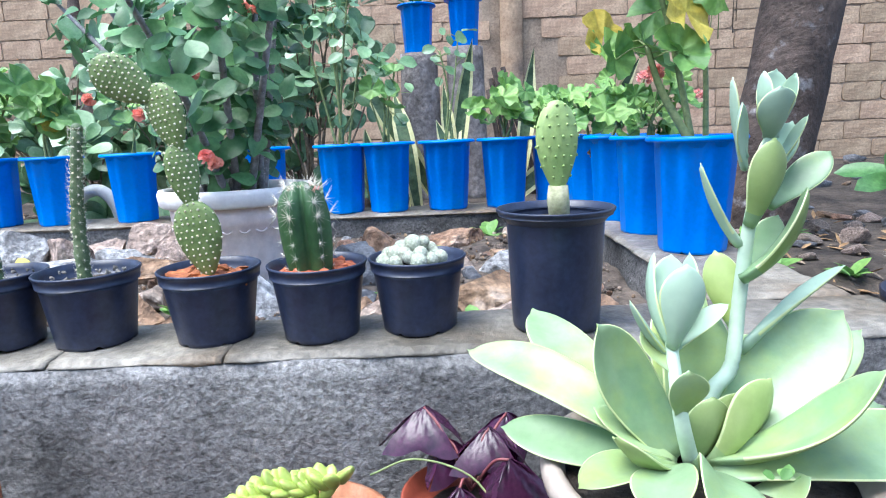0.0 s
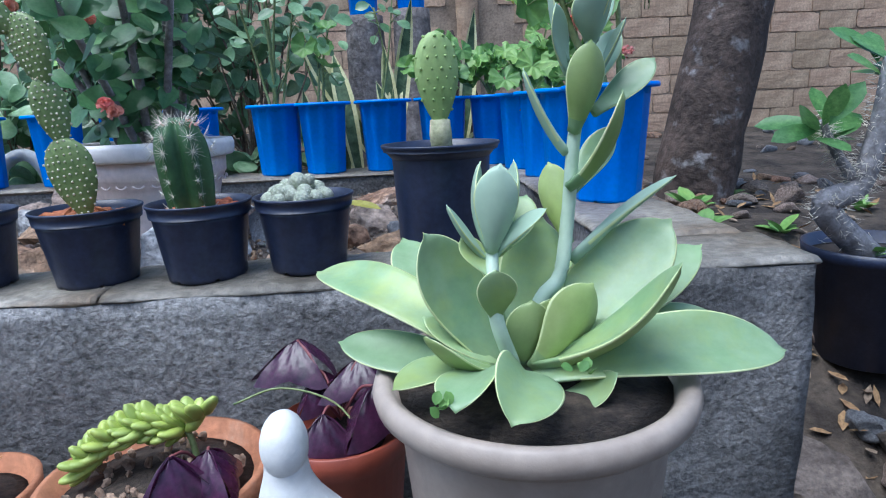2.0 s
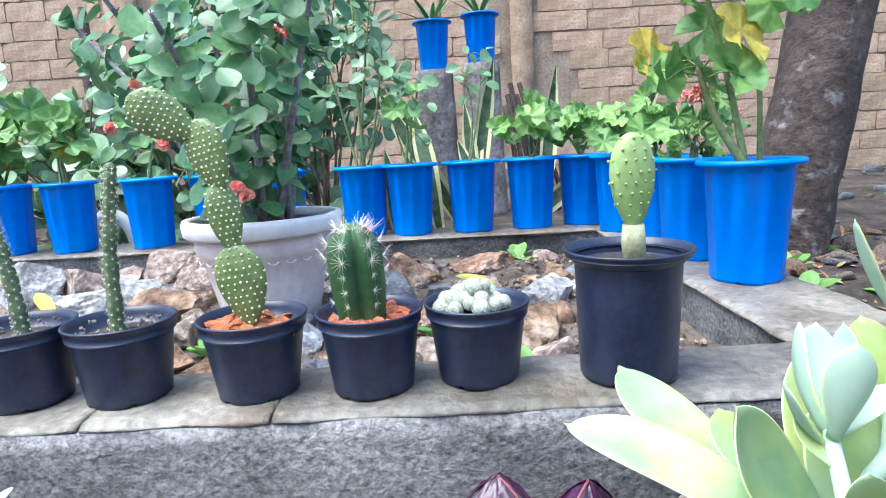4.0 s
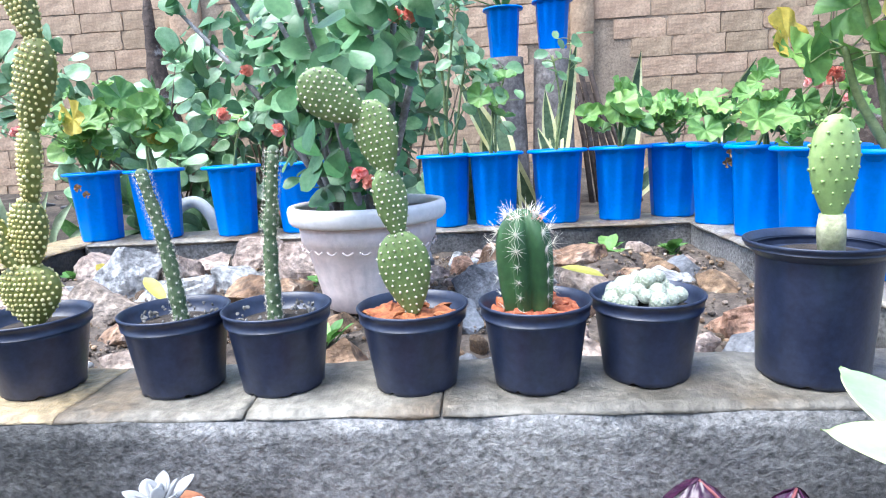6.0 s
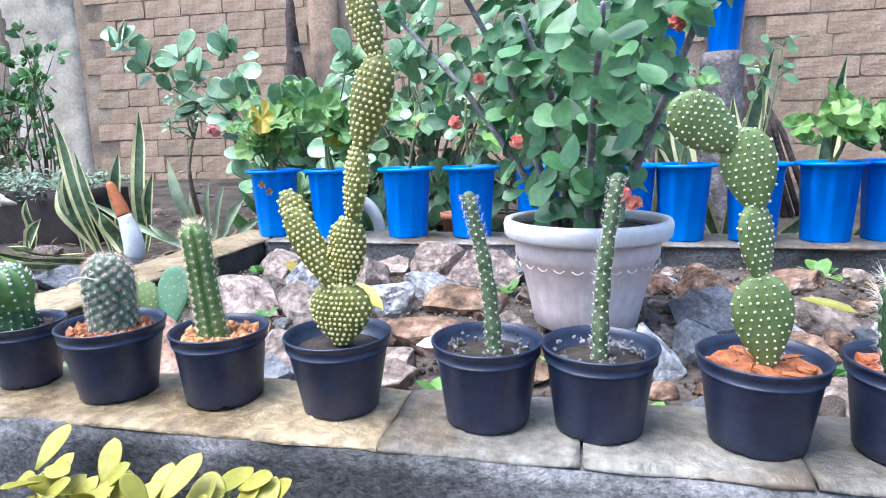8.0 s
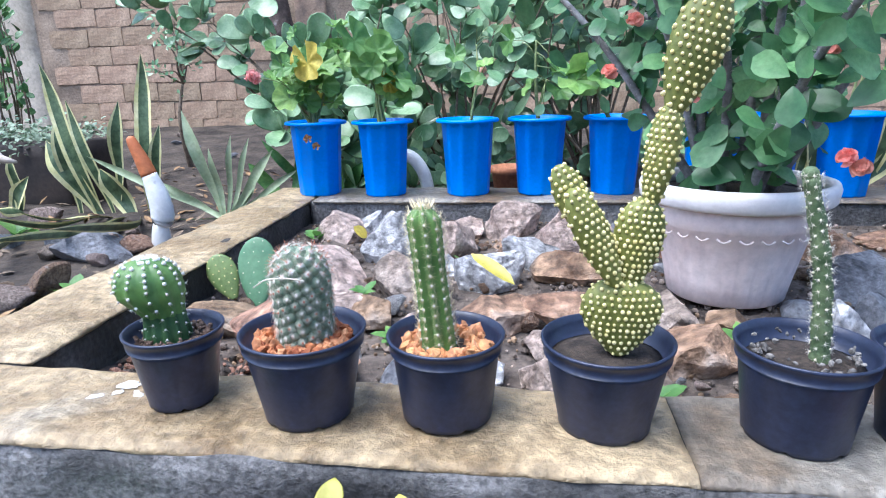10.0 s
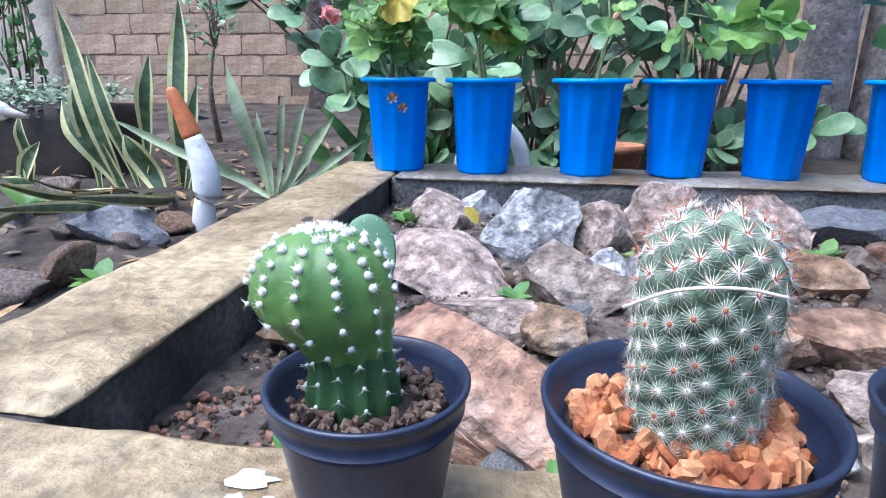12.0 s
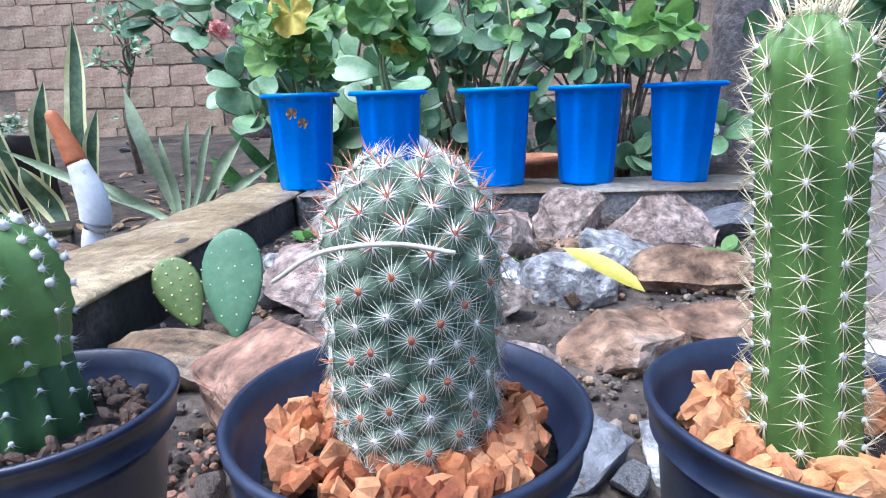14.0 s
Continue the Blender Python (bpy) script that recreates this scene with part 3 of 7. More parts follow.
def chips(parent, h, r, n, material, size, seed, name="gravel_layer", hole=0.02):
    """Loose gravel on a pot's soil."""
    rr = random.Random(seed)
    g = Geo()
    for _ in range(n):
        a, q = rr.random() * 6.283, hole + (r - 0.009 - size - hole) * math.sqrt(rr.random())
        s = size * (0.6 + 0.8 * rr.random())
        flat = size > 0.0065
        tx, ty = (rr.gauss(0, 16), rr.gauss(0, 16)) if flat else (rr.random() * 360, rr.random() * 360)
        m = pose(q * math.cos(a), q * math.sin(a), h - (0.015 if flat else 0.012) + 0.007 * rr.random(), tx, ty, rr.random() * 360) @ Matrix.Diagonal((1.4, 1.0, 0.62 if size < 0.008 else 0.35, 1))
        b = ball(s, None, 0, None, 6, 4)
        b.v = [tuple(Vector(p) * (0.75 + 0.5 * rr.random())) for p in b.v]
        g.add(b.v, b.f, rr.randrange(2), m)
    ob = part(name, g, [material, PALE_CHIP if material in (CHIPS, CHIPS_T) and size < 0.0055 else material], parent, smooth=False)
    ob["kind"] = "stuff"
    return ob


def blue_pot_mesh():
    h, r, rb = 0.205, 0.083, 0.056
    facet = lambda a, i: (1 / max(0.2, math.cos((a + math.pi / 10) % (math.pi / 5) - math.pi / 10))) * 0.975 if 1 <= i <= 3 else 1.0
    prof = [(rb * 0.93, 0.0), (rb, 0.0005), (rb * 1.02, 0.006), (r - 0.0145, h - 0.012), (r - 0.013, h - 0.010), (r + 0.001, h - 0.009), (r + 0.003, h - 0.006), (r + 0.001, h - 0.001), (r - 0.003, h), (r - 0.012, h - 0.002), (r - 0.016, h - 0.02), (0.002, h - 0.022)]
    g = lathe(prof, 60, facet)
    for i, p in enumerate(g.v):
        if i < 120 and math.cos(math.atan2(p[1], p[0]) * 5 + 1.6) > 0.93:
            g.v[i] = (p[0], p[1], 0.005)
    return g.mesh("blue_pot", BLUEP, True)


BLUE_ME = blue_pot_mesh()
BLUE_SOIL = lathe([(0.068, 0.186), (0.04, 0.190), (0.002, 0.191)], 20).mesh("soil", POTSOIL)


def blue_potted(x, y, z, label, rz=0.0, tilt=0.0):
    t = thing("potted_plant", x, y, z, label, "potted plant", "blue pots on the low wall", rz)
    put("pot", BLUE_ME, t, None, "ten-sided bright blue plastic pot")
    put("soil", BLUE_SOIL, t)
    return t


# ---- cactus parts ----
def ribbed(h, rad, ribs, depth, seg_per=6, n=18, lean=(0, 0)):
    """A ribbed column: rad(u) gives the radius along the height. Returns the mesh and its crest points with normals."""
    g, seg = Geo(), ribs * seg_per
    vs, fs, crest = [], [], []
    for i in range(n + 1):
        u = i / n
        r0 = rad(u)
        for j in range(seg):
            a = 2 * math.pi * j / seg
            c = math.cos(a * ribs)
            r = r0 * (1 + depth * (abs(1 + c) / 2) ** 0.7 - depth * 0.6)
            p = (r * math.cos(a) + lean[0] * u * h, r * math.sin(a) + lean[1] * u * h, u * h)
            vs.append(p)
            if j % seg_per == 0:
                crest.append((i, j // seg_per, Vector(p), Vector((math.cos(a), math.sin(a), 1.6 * max(0.0, u - 0.75)))))
    for i in range(n):
        for j in range(seg):
            j2 = (j + 1) % seg
            fs.append((i * seg + j, i * seg + j2, (i + 1) * seg + j2, (i + 1) * seg + j))
    fs.append(tuple(n * seg + j for j in range(seg)))
    fs.append(tuple(range(seg))[::-1])
    return g.add(vs, fs), crest


def pad_geo(g, dots, base, tip, width, thick, face, rows, dot, seed=0, k=0, shape=0.62, spin=0.0):
    """A flat oval cactus pad from base to tip, with rows of areole beads on both faces. face: the way it looks."""
    base, tip = Vector(base), Vector(tip)
    L = (tip - base).length
    m = aim(base, tip - base, face)
    vs, fs, n, seg = [], [], 14, 16
    def half(u):
        s = u ** 0.62 if u < shape else u
        e = math.sqrt(max(0.0, 1 - ((u - shape) / (1 - shape)) ** 2)) if u >= shape else (0.20 + 0.80 * math.sin(math.pi / 2 * (u / shape)) ** 0.9)
        return width / 2 * max(0.02, e)
    for i in range(n + 1):
        u = i / n
        u = 0.5 - 0.5 * math.cos(math.pi * u)
        w = half(u)
        t = thick / 2 * min(1.0, 0.35 + 1.0 * w / width)
        for j in range(seg):
            a = 2 * math.pi * j / seg
            vs.append((w * math.cos(a), u * L, t * math.sin(a)))
    for i in range(n):
        for j in range(seg):
            j2 = (j + 1) % seg
            fs.append((i * seg + j, i * seg + j2, (i + 1) * seg + j2, (i + 1) * seg + j))
    fs += [tuple(range(seg))[::-1], tuple(n * seg + j for j in range(seg))]
    g.add(vs, fs, k, m)
    rr = random.Random(seed)
    pitch = L / rows
    for i in range(rows):
        u = (i + 0.5) / rows
        w = half(u)
        cols = max(1, int(2 * w / pitch))
        for j in range(cols + 1):
            x = (-w + (2 * w) * (j + (0.5 if i % 2 else 0.0)) / (cols + 0.5)) * 0.97
            t = thick / 2 * min(1.0, 0.35 + w / width) * math.sqrt(max(0, 1 - (x / max(w, 1e-4)) ** 2))
            for s in (1, -1):
                q = m @ Vector((x + rr.gauss(0, 0.0004), u * L + rr.gauss(0, 0.0004), s * t))
                ball(dot * (0.8 + 0.4 * rr.random()), dots, 0, Matrix.Translation(q), 5, 4)
    return g


def cactus(x, y, label, material="black", **pot):
    t = thing("potted_cactus", x, y, TOP, label, "cactus", "black pots along the front wall", pot.pop("rz", 0))
    black_pot(t, **pot)
    return t


# knobbly globe cactus
t = cactus(-1.133, 0.708, "round ribbed green cactus with white tufts, black pot", h=0.080, r=0.0475, rb=0.034)
def globe_axis(u):
    return -0.004 - 0.013 * step01((u - 0.25) / 0.45)


def globe_radius(u):
    if u < 0.36:
        return 0.0205 + 0.0012 * math.sin(u * 16)
    if u < 0.66:
        return 0.0205 + 0.0112 * step01((u - 0.34) / 0.30)
    return 0.0317 * math.sqrt(max(0.02, 1 - ((u - 0.66) / 0.345) ** 2.3))


GH, RIBS, NR = 0.087, 12, 34
vs, fs, seg = [], [], RIBS * 6
tufts, sp, rr = Geo(), Geo(), random.Random(3)
for i in range(NR + 1):
    u = i / NR
    deep = 0.10 if u < 0.36 else 0.05
    for j in range(seg):
        a = 2 * math.pi * j / seg
        r = globe_radius(u) * (1 + deep * (math.cos(a * RIBS) - 0.3) + (0.02 * math.cos(u * 62 + math.pi * (j // 6 % 2)) * max(0, math.cos(a * RIBS)) if u > 0.4 else 0))
        vs.append((r * math.cos(a) + globe_axis(u), r * math.sin(a), u * GH))
for i in range(NR):
    for j in range(seg):
        fs.append((i * seg + j, i * seg + (j + 1) % seg, (i + 1) * seg + (j + 1) % seg, (i + 1) * seg + j))
fs += [tuple(NR * seg + j for j in range(seg)), tuple(range(seg))[::-1]]
g = Geo().add(vs, fs)
g.k = [1 if n < 12 * seg else 0 for n in range(len(g.f))]
base = Matrix.Translation((-0.003, 0.0, 0.064))
body = part("stem", g, [CAC_L, CAC], t, m=base)
for i in range(3, NR):
    for j in range(RIBS):
        if (i + 2 * (j % 2)) % (4 if i < 26 else 2):
            continue
        p = Vector(vs[i * seg + 6 * j])
        a, u = 2 * math.pi * j / RIBS, i / NR
        n = Vector((math.cos(a), math.sin(a), 3.2 * (u - 0.66))).normalized()
        s_ = (0.0009 if u < 0.4 else 0.0013 + 0.0020 * max(0, u - 0.6)) * (0.8 + 0.4 * rr.random())
        ball(s_, tufts, 0, Matrix.Translation(p + n * 0.0004) @ Matrix.Scale(1.0, 4), 7, 5)
        star(tufts, p, n, s_ * 1.7, 0.0004, 14, 0.8, 0, rr, 0.8)
        star(sp, p + n * 0.0008, n, 0.0042, 0.00016, 7, 0.45, 0, rr)
for _ in range(26):
    a, q = rr.random() * 6.28, 0.013 * math.sqrt(rr.random())
    p = Vector((globe_axis(1) + q * math.cos(a), q * math.sin(a), GH - 0.0005 - 9 * q * q))
    ball(0.0022, tufts, 0, Matrix.Translation(p), 7, 5)
    star(tufts, p, (0.2 * math.cos(a), 0.2 * math.sin(a), 1), 0.004, 0.0005, 12, 1.0, 0, rr, 0.9)
part("wool", tufts, WOOL, body)
part("spination", sp, SPINE, body)
chips(t, 0.078, 0.0475, 240, mat("brown_grit", (0.07, 0.04, 0.028), (0.26, 0.17, 0.12), 60, 0.9, 200, 0.4, 0.4, 200, rnd=0.3), 0.0021, 5, "grit_layer")

# grey spiny column with orange chips
t = cactus(-0.992, 0.697, "stubby grey-green spiny cactus on orange chips, black pot", r=0.059, rb=0.043)
rad = lambda u: 0.026 + 0.004 * u if u < 0.7 else 0.0288 * math.sqrt(max(0.02, 1 - ((u - 0.7) / 0.3) ** 2.2))
prof = [(rad(i / 24) * 0.85, 0.096 * i / 24) for i in range(25)]
body = part("stem", lathe(prof, 28), CAC_G, t, m=Matrix.Translation((0.003, 0.0, 0.068)))
sp, red, rr, knob = Geo(), Geo(), random.Random(5), Geo()
for i in range(176):
    u = 0.02 + 0.97 * i / 176
    a = i * 2.39996 + rr.gauss(0, 0.05)
    r = rad(u) * 0.75
    p = Vector((r * math.cos(a), r * math.sin(a), 0.096 * u))
    n = Vector((math.cos(a), math.sin(a), 0.25 if u < 0.7 else 0.3 + 4.5 * (u - 0.7))).normalized()
    knob.add(*[(b.v, b.f) for b in (ball(0.0060, None, 0, None, 9, 6, 1.2),)][0], 0, aim(p, (n.z * -n.x, n.z * -n.y, 1), n))
    q = p + n * 0.0066
    ball(0.0013, red, 0 if i % 2 else 1, Matrix.Translation(q), 6, 4)
    star(sp, q, n, 0.0086, 0.00020, 20, 0.22, 0, rr)
    spike(red, q, n + Vector((0, 0, 0.4 * rr.random())), 0.008 if u > 0.8 else 0.005, 0.00035, 0)
    if u > 0.74:
        star(red, q, n, 0.0050, 0.0005, 9, 0.5, 1, rr)
        star(red, q, n, 0.0085, 0.0003, 3, 1.1, 0, rr)
part("knobbly_skin", knob, CAC_G, body)
part("spination", sp, mat("greyish_fine_spines", (0.52, 0.50, 0.40), (0.74, 0.71, 0.60), 60, 0.7, 200, 0.2, 0, 100), body)
part("woolly_dotting", red, [SPINE_R, WOOL], body)
part("dry_blade", tube(smooth_path([(-0.036, -0.024, 0.068), (-0.02, -0.031, 0.078), (0.0, -0.034, 0.081), (0.016, -0.032, 0.078)]), 0.0007, 5), SPINE, body)
chips(t, 0.085, 0.058, 230, CHIPS, 0.0046, 7)

# ribbed yellow-spined column
t = cactus(-0.855, 0.706, "ribbed green column cactus on tan chips, black pot", h=0.084, r=0.0545)
rad = lambda u: 0.0148 - 0.0015 * math.sin(u * 3) if u < 0.88 else 0.0143 * math.sqrt(max(0.03, 1 - ((u - 0.88) / 0.12) ** 2))
g, crest = ribbed(0.140, rad, 9, 0.34, 6, 30, (-0.09, 0))
body = part("stem", g, CAC_L, t, m=Matrix.Translation((-0.005, -0.004, 0.066)))
sp, wl, rr = Geo(), Geo(), random.Random(9)
for i, j, p, n in crest:
    if (i + j) % 2 == 0:
        n = n.normalized()
        ball(0.0013, wl, 0, Matrix.Translation(p), 5, 3)
        star(sp, p, n, 0.0088, 0.00024, 11, 0.6, 0, rr)
for _ in range(60):
    a = rr.random() * 6.28
    spike(sp, (-0.0126 + 0.008 * math.cos(a), 0.008 * math.sin(a), 0.138), (math.cos(a), math.sin(a), 1.6 + rr.random()), 0.010, 0.0003)
part("spination", sp, mat("straw_spines", (0.66, 0.55, 0.32), (0.82, 0.72, 0.48), 60, 0.6, 200, 0.2, 0, 100), body)
part("woolly_dotting", wl, WOOL, body)
chips(t, 0.081, 0.0545, 170, CHIPS_T, 0.0048, 8)

# tall bunny-ear cactus with yellow tufts
t = cactus(-0.707, 0.702, "tall bunny-ear cactus with yellow-dotted pads in a wide black pot", h=0.086, r=0.058, rb=0.042)
g, d = Geo(), Geo()
F = (0, -1, 0.1)
o = Vector((-0.707, 0.702, TOP))
L3 = lambda x, z, y=-0.008: (x - o.x, y, z - o.z)
for a, b, w, th, f, rows, sd in ((L3(-0.699, 0.845), L3(-0.697, 0.915), 0.070, 0.03, F, 11, 1),
                                (L3(-0.693, 0.905), L3(-0.683, 0.985), 0.042, 0.022, F, 14, 2),
                                (L3(-0.700, 0.905, -0.014), L3(-0.745, 0.995, -0.02), 0.032, 0.018, (0.5, -1, 0.2), 16, 3),
                                (L3(-0.722, 0.945, -0.012), L3(-0.756, 1.012, -0.004), 0.030, 0.018, (0.2, -1, 0.3), 13, 4),
                                (L3(-0.681, 0.970), L3(-0.667, 1.062), 0.027, 0.020, (-0.6, -1, 0), 17, 5),
                                (L3(-0.668, 1.050), L3(-0.641, 1.145), 0.044, 0.024, F, 15, 6),
                                (L3(-0.643, 1.132), L3(-0.664, 1.215), 0.031, 0.019, F, 15, 7),
                                (L3(-0.662, 1.205), L3(-0.655, 1.275), 0.034, 0.019, F, 12, 8)):
    g, d = Geo(), Geo()
    pad_geo(g, d, a, b, w, th * 1.25, f, rows + 1, 0.0019, sd)
    part("glochid_dotting", d, DOTS_Y, part("pad", g, PAD_Y, t))

# two thin columns
COLUMN = mat("mottled_olive_cactus", (0.05, 0.095, 0.035), (0.16, 0.21, 0.10), 45, 0.55, 160, 0.3, 0.4, 160, third=(0.24, 0.20, 0.12), third_scale=30, third_lo=0.6, third_hi=0.72)
for x, y, z0, x1, z1, r, lab in ((-0.541, 0.699, 0.842, -0.557, 1.003, 0.0082, "thin dark green columnar cactus with white dots in a black pot"),
                                 (-0.427, 0.698, 0.842, -0.414, 1.020, 0.0080, "slender leaning columnar cactus with white dots in a black pot")):
    t = cactus(x, y, lab)
    P = smooth_path([(0.004 - (x1 - x) * 0.4, -0.006, z0 - TOP - 0.01), (0.002, -0.004, (z0 + z1) / 2 - TOP), (x1 - x, 0.0, z1 - TOP)], 9)
    g = tube(P, [r * (1.15 - 0.35 * i / len(P)) * (0.9 + 0.1 * math.sin(i * 1.9)) for i in range(len(P))], 12)
    ball(r * 0.85, g, 0, Matrix.Translation(P[-1]), 10, 6)
    body = part("stem", g, COLUMN, t)
    d, sp, rr = Geo(), Geo(), random.Random(int(x * -1000))
    for i in range(len(P) * 2):
        f = i / 2
        p = P[int(f)].lerp(P[min(int(f) + 1, len(P) - 1)], f % 1)
        for q in range(4):
            a = q * 1.5708 + i * 0.785
            n = Vector((math.cos(a), math.sin(a), 0))
            ball(0.0008 + 0.0005 * rr.random(), d, 0, Matrix.Translation(p + n * r * (1.0 - 0.14 * i / len(P))), 6, 4)
            star(sp, p + n * r, n, 0.0050, 0.0002, 6, 0.6, 0, rr)
    part("woolly_dotting", d, DOTS, body)
    part("spination", sp, SPINE, body)
    chips(t, 0.088, 0.0565, 45, mat("dark_grit", (0.10, 0.09, 0.08), (0.32, 0.30, 0.27), 60, 0.9, 200, 0.4, 0.4, 200), 0.0022, int(-x * 77), "grit_layer")

# leaning bunny-ear cactus on brick chips
t = cactus(-0.280, 0.692, "four-pad bunny-ear cactus on brick chips, black pot", h=0.087, r=0.057, rb=0.043)
g, d = Geo(), Geo()
o = Vector((-0.280, 0.692, TOP))
for a, b, w, th, f, rows, sd in ((L3(-0.277, 0.848), L3(-0.290, 0.935), 0.054, 0.022, F, 12, 11),
                                (L3(-0.288, 0.926), L3(-0.299, 1.000), 0.036, 0.018, (0.5, -1, 0), 12, 12),
                                (L3(-0.295, 0.990), L3(-0.312, 1.065), 0.046, 0.020, (-0.2, -1, 0), 12, 13),
                                (L3(-0.313, 1.048), L3(-0.373, 1.088, -0.02), 0.048, 0.018, F, 12, 14)):
    g, d = Geo(), Geo()
    pad_geo(g, d, a, b, w, th, f, rows, 0.0013, sd)
    part("glochid_dotting", d, DOTS, part("pad", g, PAD, t))
chips(t, 0.086, 0.057, 46, CHIPS, 0.0105, 17, "bark_layer", 0.012)

# ribbed cactus with reddish crown
t = cactus(-0.153, 0.690, "stout dark green ribbed cactus with pink-tipped crown, black pot")
rad = lambda u: 0.019 + 0.0058 * math.sin(min(1, u / 0.55) * 1.5708) if u < 0.62 else 0.0248 * math.sqrt(max(0.05, 1 - ((u - 0.62) / 0.38) ** 2.3))
g, crest = ribbed(0.115, rad, 6, 0.46, 8, 22, (-0.05, 0))
body = part("stem", g, CAC, t, m=Matrix.Translation((-0.006, -0.004, 0.066)) @ pose(0, 0, 0, 0, 0, 12))
sp, red, rr = Geo(), Geo(), random.Random(21)
for i, j, p, n in crest:
    if i % 3 == 0:
        n = n.normalized()
        star(sp, p, n, 0.008 if i < 14 else 0.016, 0.00035, 7 if i < 14 else 12, 0.7, 0, rr)
for _ in range(34):
    a, r = rr.random() * 6.28, 0.016 * rr.random()
    p = Vector((r * math.cos(a), r * math.sin(a), 0.108 - r * 0.3))
    spike(sp, p, (math.cos(a), math.sin(a), 0.5 + rr.random()), 0.016 + 0.01 * rr.random(), 0.0004)
    spike(red, p, (math.cos(a), math.sin(a), 1.2), 0.009, 0.0006)
part("spination", sp, SPINE, body)
part("spiny_crown", red, FLOWER, body)
chips(t, 0.088, 0.0565, 40, CHIPS, 0.007, 23)

# cluster of white thimble cacti
THIMBLE_WOOL = mat("greyish_white_wool", (0.46, 0.49, 0.40), (0.66, 0.68, 0.60), 80, 0.95, 300, 0.2, 0.3, 300)
t = cactus(-0.037, 0.703, "cluster of small white woolly ball cacti in a black pot")
rr = random.Random(31)
for i in range(27):
    a, q = i * 2.4, 0.036 * math.sqrt(i / 27)
    s = 0.0085 * (0.7 + 0.5 * rr.random())
    z = 0.080 + 0.018 * (1 - q / 0.036) + 0.008 * rr.random() + (0.010 if i in (2, 5) else 0)
    p = Vector((q * math.cos(a) * 1.0 - 0.004, q * math.sin(a), z))
    b = part("ball", ball(s, None, 0, None, 14, 10, 1.08), mat("pale_woolly_green", (0.38, 0.44, 0.30), (0.55, 0.58, 0.46), 90, 0.8, 300, 0.25, 0.3, 200) if i == 0 else bpy.data.materials["pale_woolly_green"], t, m=Matrix.Translation(p))
    sp = Geo()
    for k in range(70):
        u = 1 - 1.7 * k / 70
        w = math.sqrt(max(0, 1 - u * u))
        n = Vector((w * math.cos(k * 2.4), w * math.sin(k * 2.4), u))
        star(sp, n * s * 1.03, n, 0.0030, 0.0003, 6, 0.12, 0, rr)
    part("wool", sp, THIMBLE_WOOL, b)

# pear-shaped pad in the tall pot
t = thing("potted_cactus", 0.125, 0.692, TOP, "pear-shaped light green prickly pear pad in a tall black pot", "cactus", "black pots along the front wall")
black_pot(t, h=0.140, r=0.0665, rb=0.0505, band=0.0085, inset=0.0098)
g, d = Geo(), Geo()
pad_geo(g, d, (0, -0.02, 0.160), (-0.002, -0.02, 0.258), 0.049, 0.030, (0.2, -1, 0), 9, 0.0017, 41, shape=0.6)
tube([(0.002, -0.02, 0.12), (0.0, -0.02, 0.15), (0.0, -0.02, 0.166)], [0.011, 0.0125, 0.011], 12, g, 1)
pads = part("pad", g, [PAD_L, mat("corky_stem", (0.30, 0.32, 0.16), (0.48, 0.46, 0.30), 60, 0.7, 150, 0.3, 0.3, 150)], t)
part("woolly_dotting", d, PAD_L, pads)

# ---- large planter with a thorny flowering shrub ----
t = thing("planter", -0.432, 1.262, 0.705, "large weathered pinkish planter with a bushy crown-of-thorns in flower", "potted shrub")
prof = [(0.092, 0.0), (0.097, 0.004), (0.104, 0.04), (0.112, 0.075), (0.121, 0.112), (0.126, 0.124), (0.130, 0.132), (0.133, 0.136), (0.136, 0.172)]
part("body", lathe(prof, 156, lambda a, i: 1 - 0.016 * max(0.0, math.cos(26 * a)) ** 3 if 1 <= i <= 4 else 1.0, None, 0, True), PINKPOT, t)
rim = [(0.137, 0.172), (0.140, 0.171), (0.149, 0.169), (0.1535, 0.174), (0.1555, 0.193), (0.152, 0.202), (0.143, 0.203), (0.138, 0.198), (0.136, 0.185)]
part("rim", lathe(rim, 64, None, None, 0, False), PINKRIM, t)
rb = Geo()
for i in range(26):
    a = 2 * math.pi * i / 26
    tube([((0.1305 + 0.002) * math.cos(a + s), (0.1305 + 0.002) * math.sin(a + s), 0.126 - 0.006 * math.cos(s * 20)) for s in (-0.075, -0.04, 0, 0.04, 0.075)], 0.0018, 5, rb)
part("scallop_moulding", rb, PINKPOT, t)
part("soil", lathe([(0.136, 0.178), (0.07, 0.186), (0.002, 0.188)], 32), POTSOIL, t)
rr = random.Random(101)
milii_shape = [thin_leaf(0.052 * s, 0.036 * s, 0.64, 0.16, b, 7, 0, 0, 0.5) for s, b in ((1.0, -0.12), (1.15, -0.05), (0.85, -0.2), (1.05, 0.05))]
LEAF_M = mat("dusty_mid_green_leaf", (0.052, 0.175, 0.055), (0.17, 0.33, 0.135), 22, 0.40, 120, 0.15, 0.15, 90, rnd=0.4, transl=0.15)
milii_leaf = [lf.mesh("leaf", LEAF_M) for lf in milii_shape]
THORNY = mat("grey_thorny_stem", (0.16, 0.15, 0.15), (0.34, 0.33, 0.34), 40, 0.8, 120, 0.3, 0.4, 150)
thorn = Geo()
tips = []
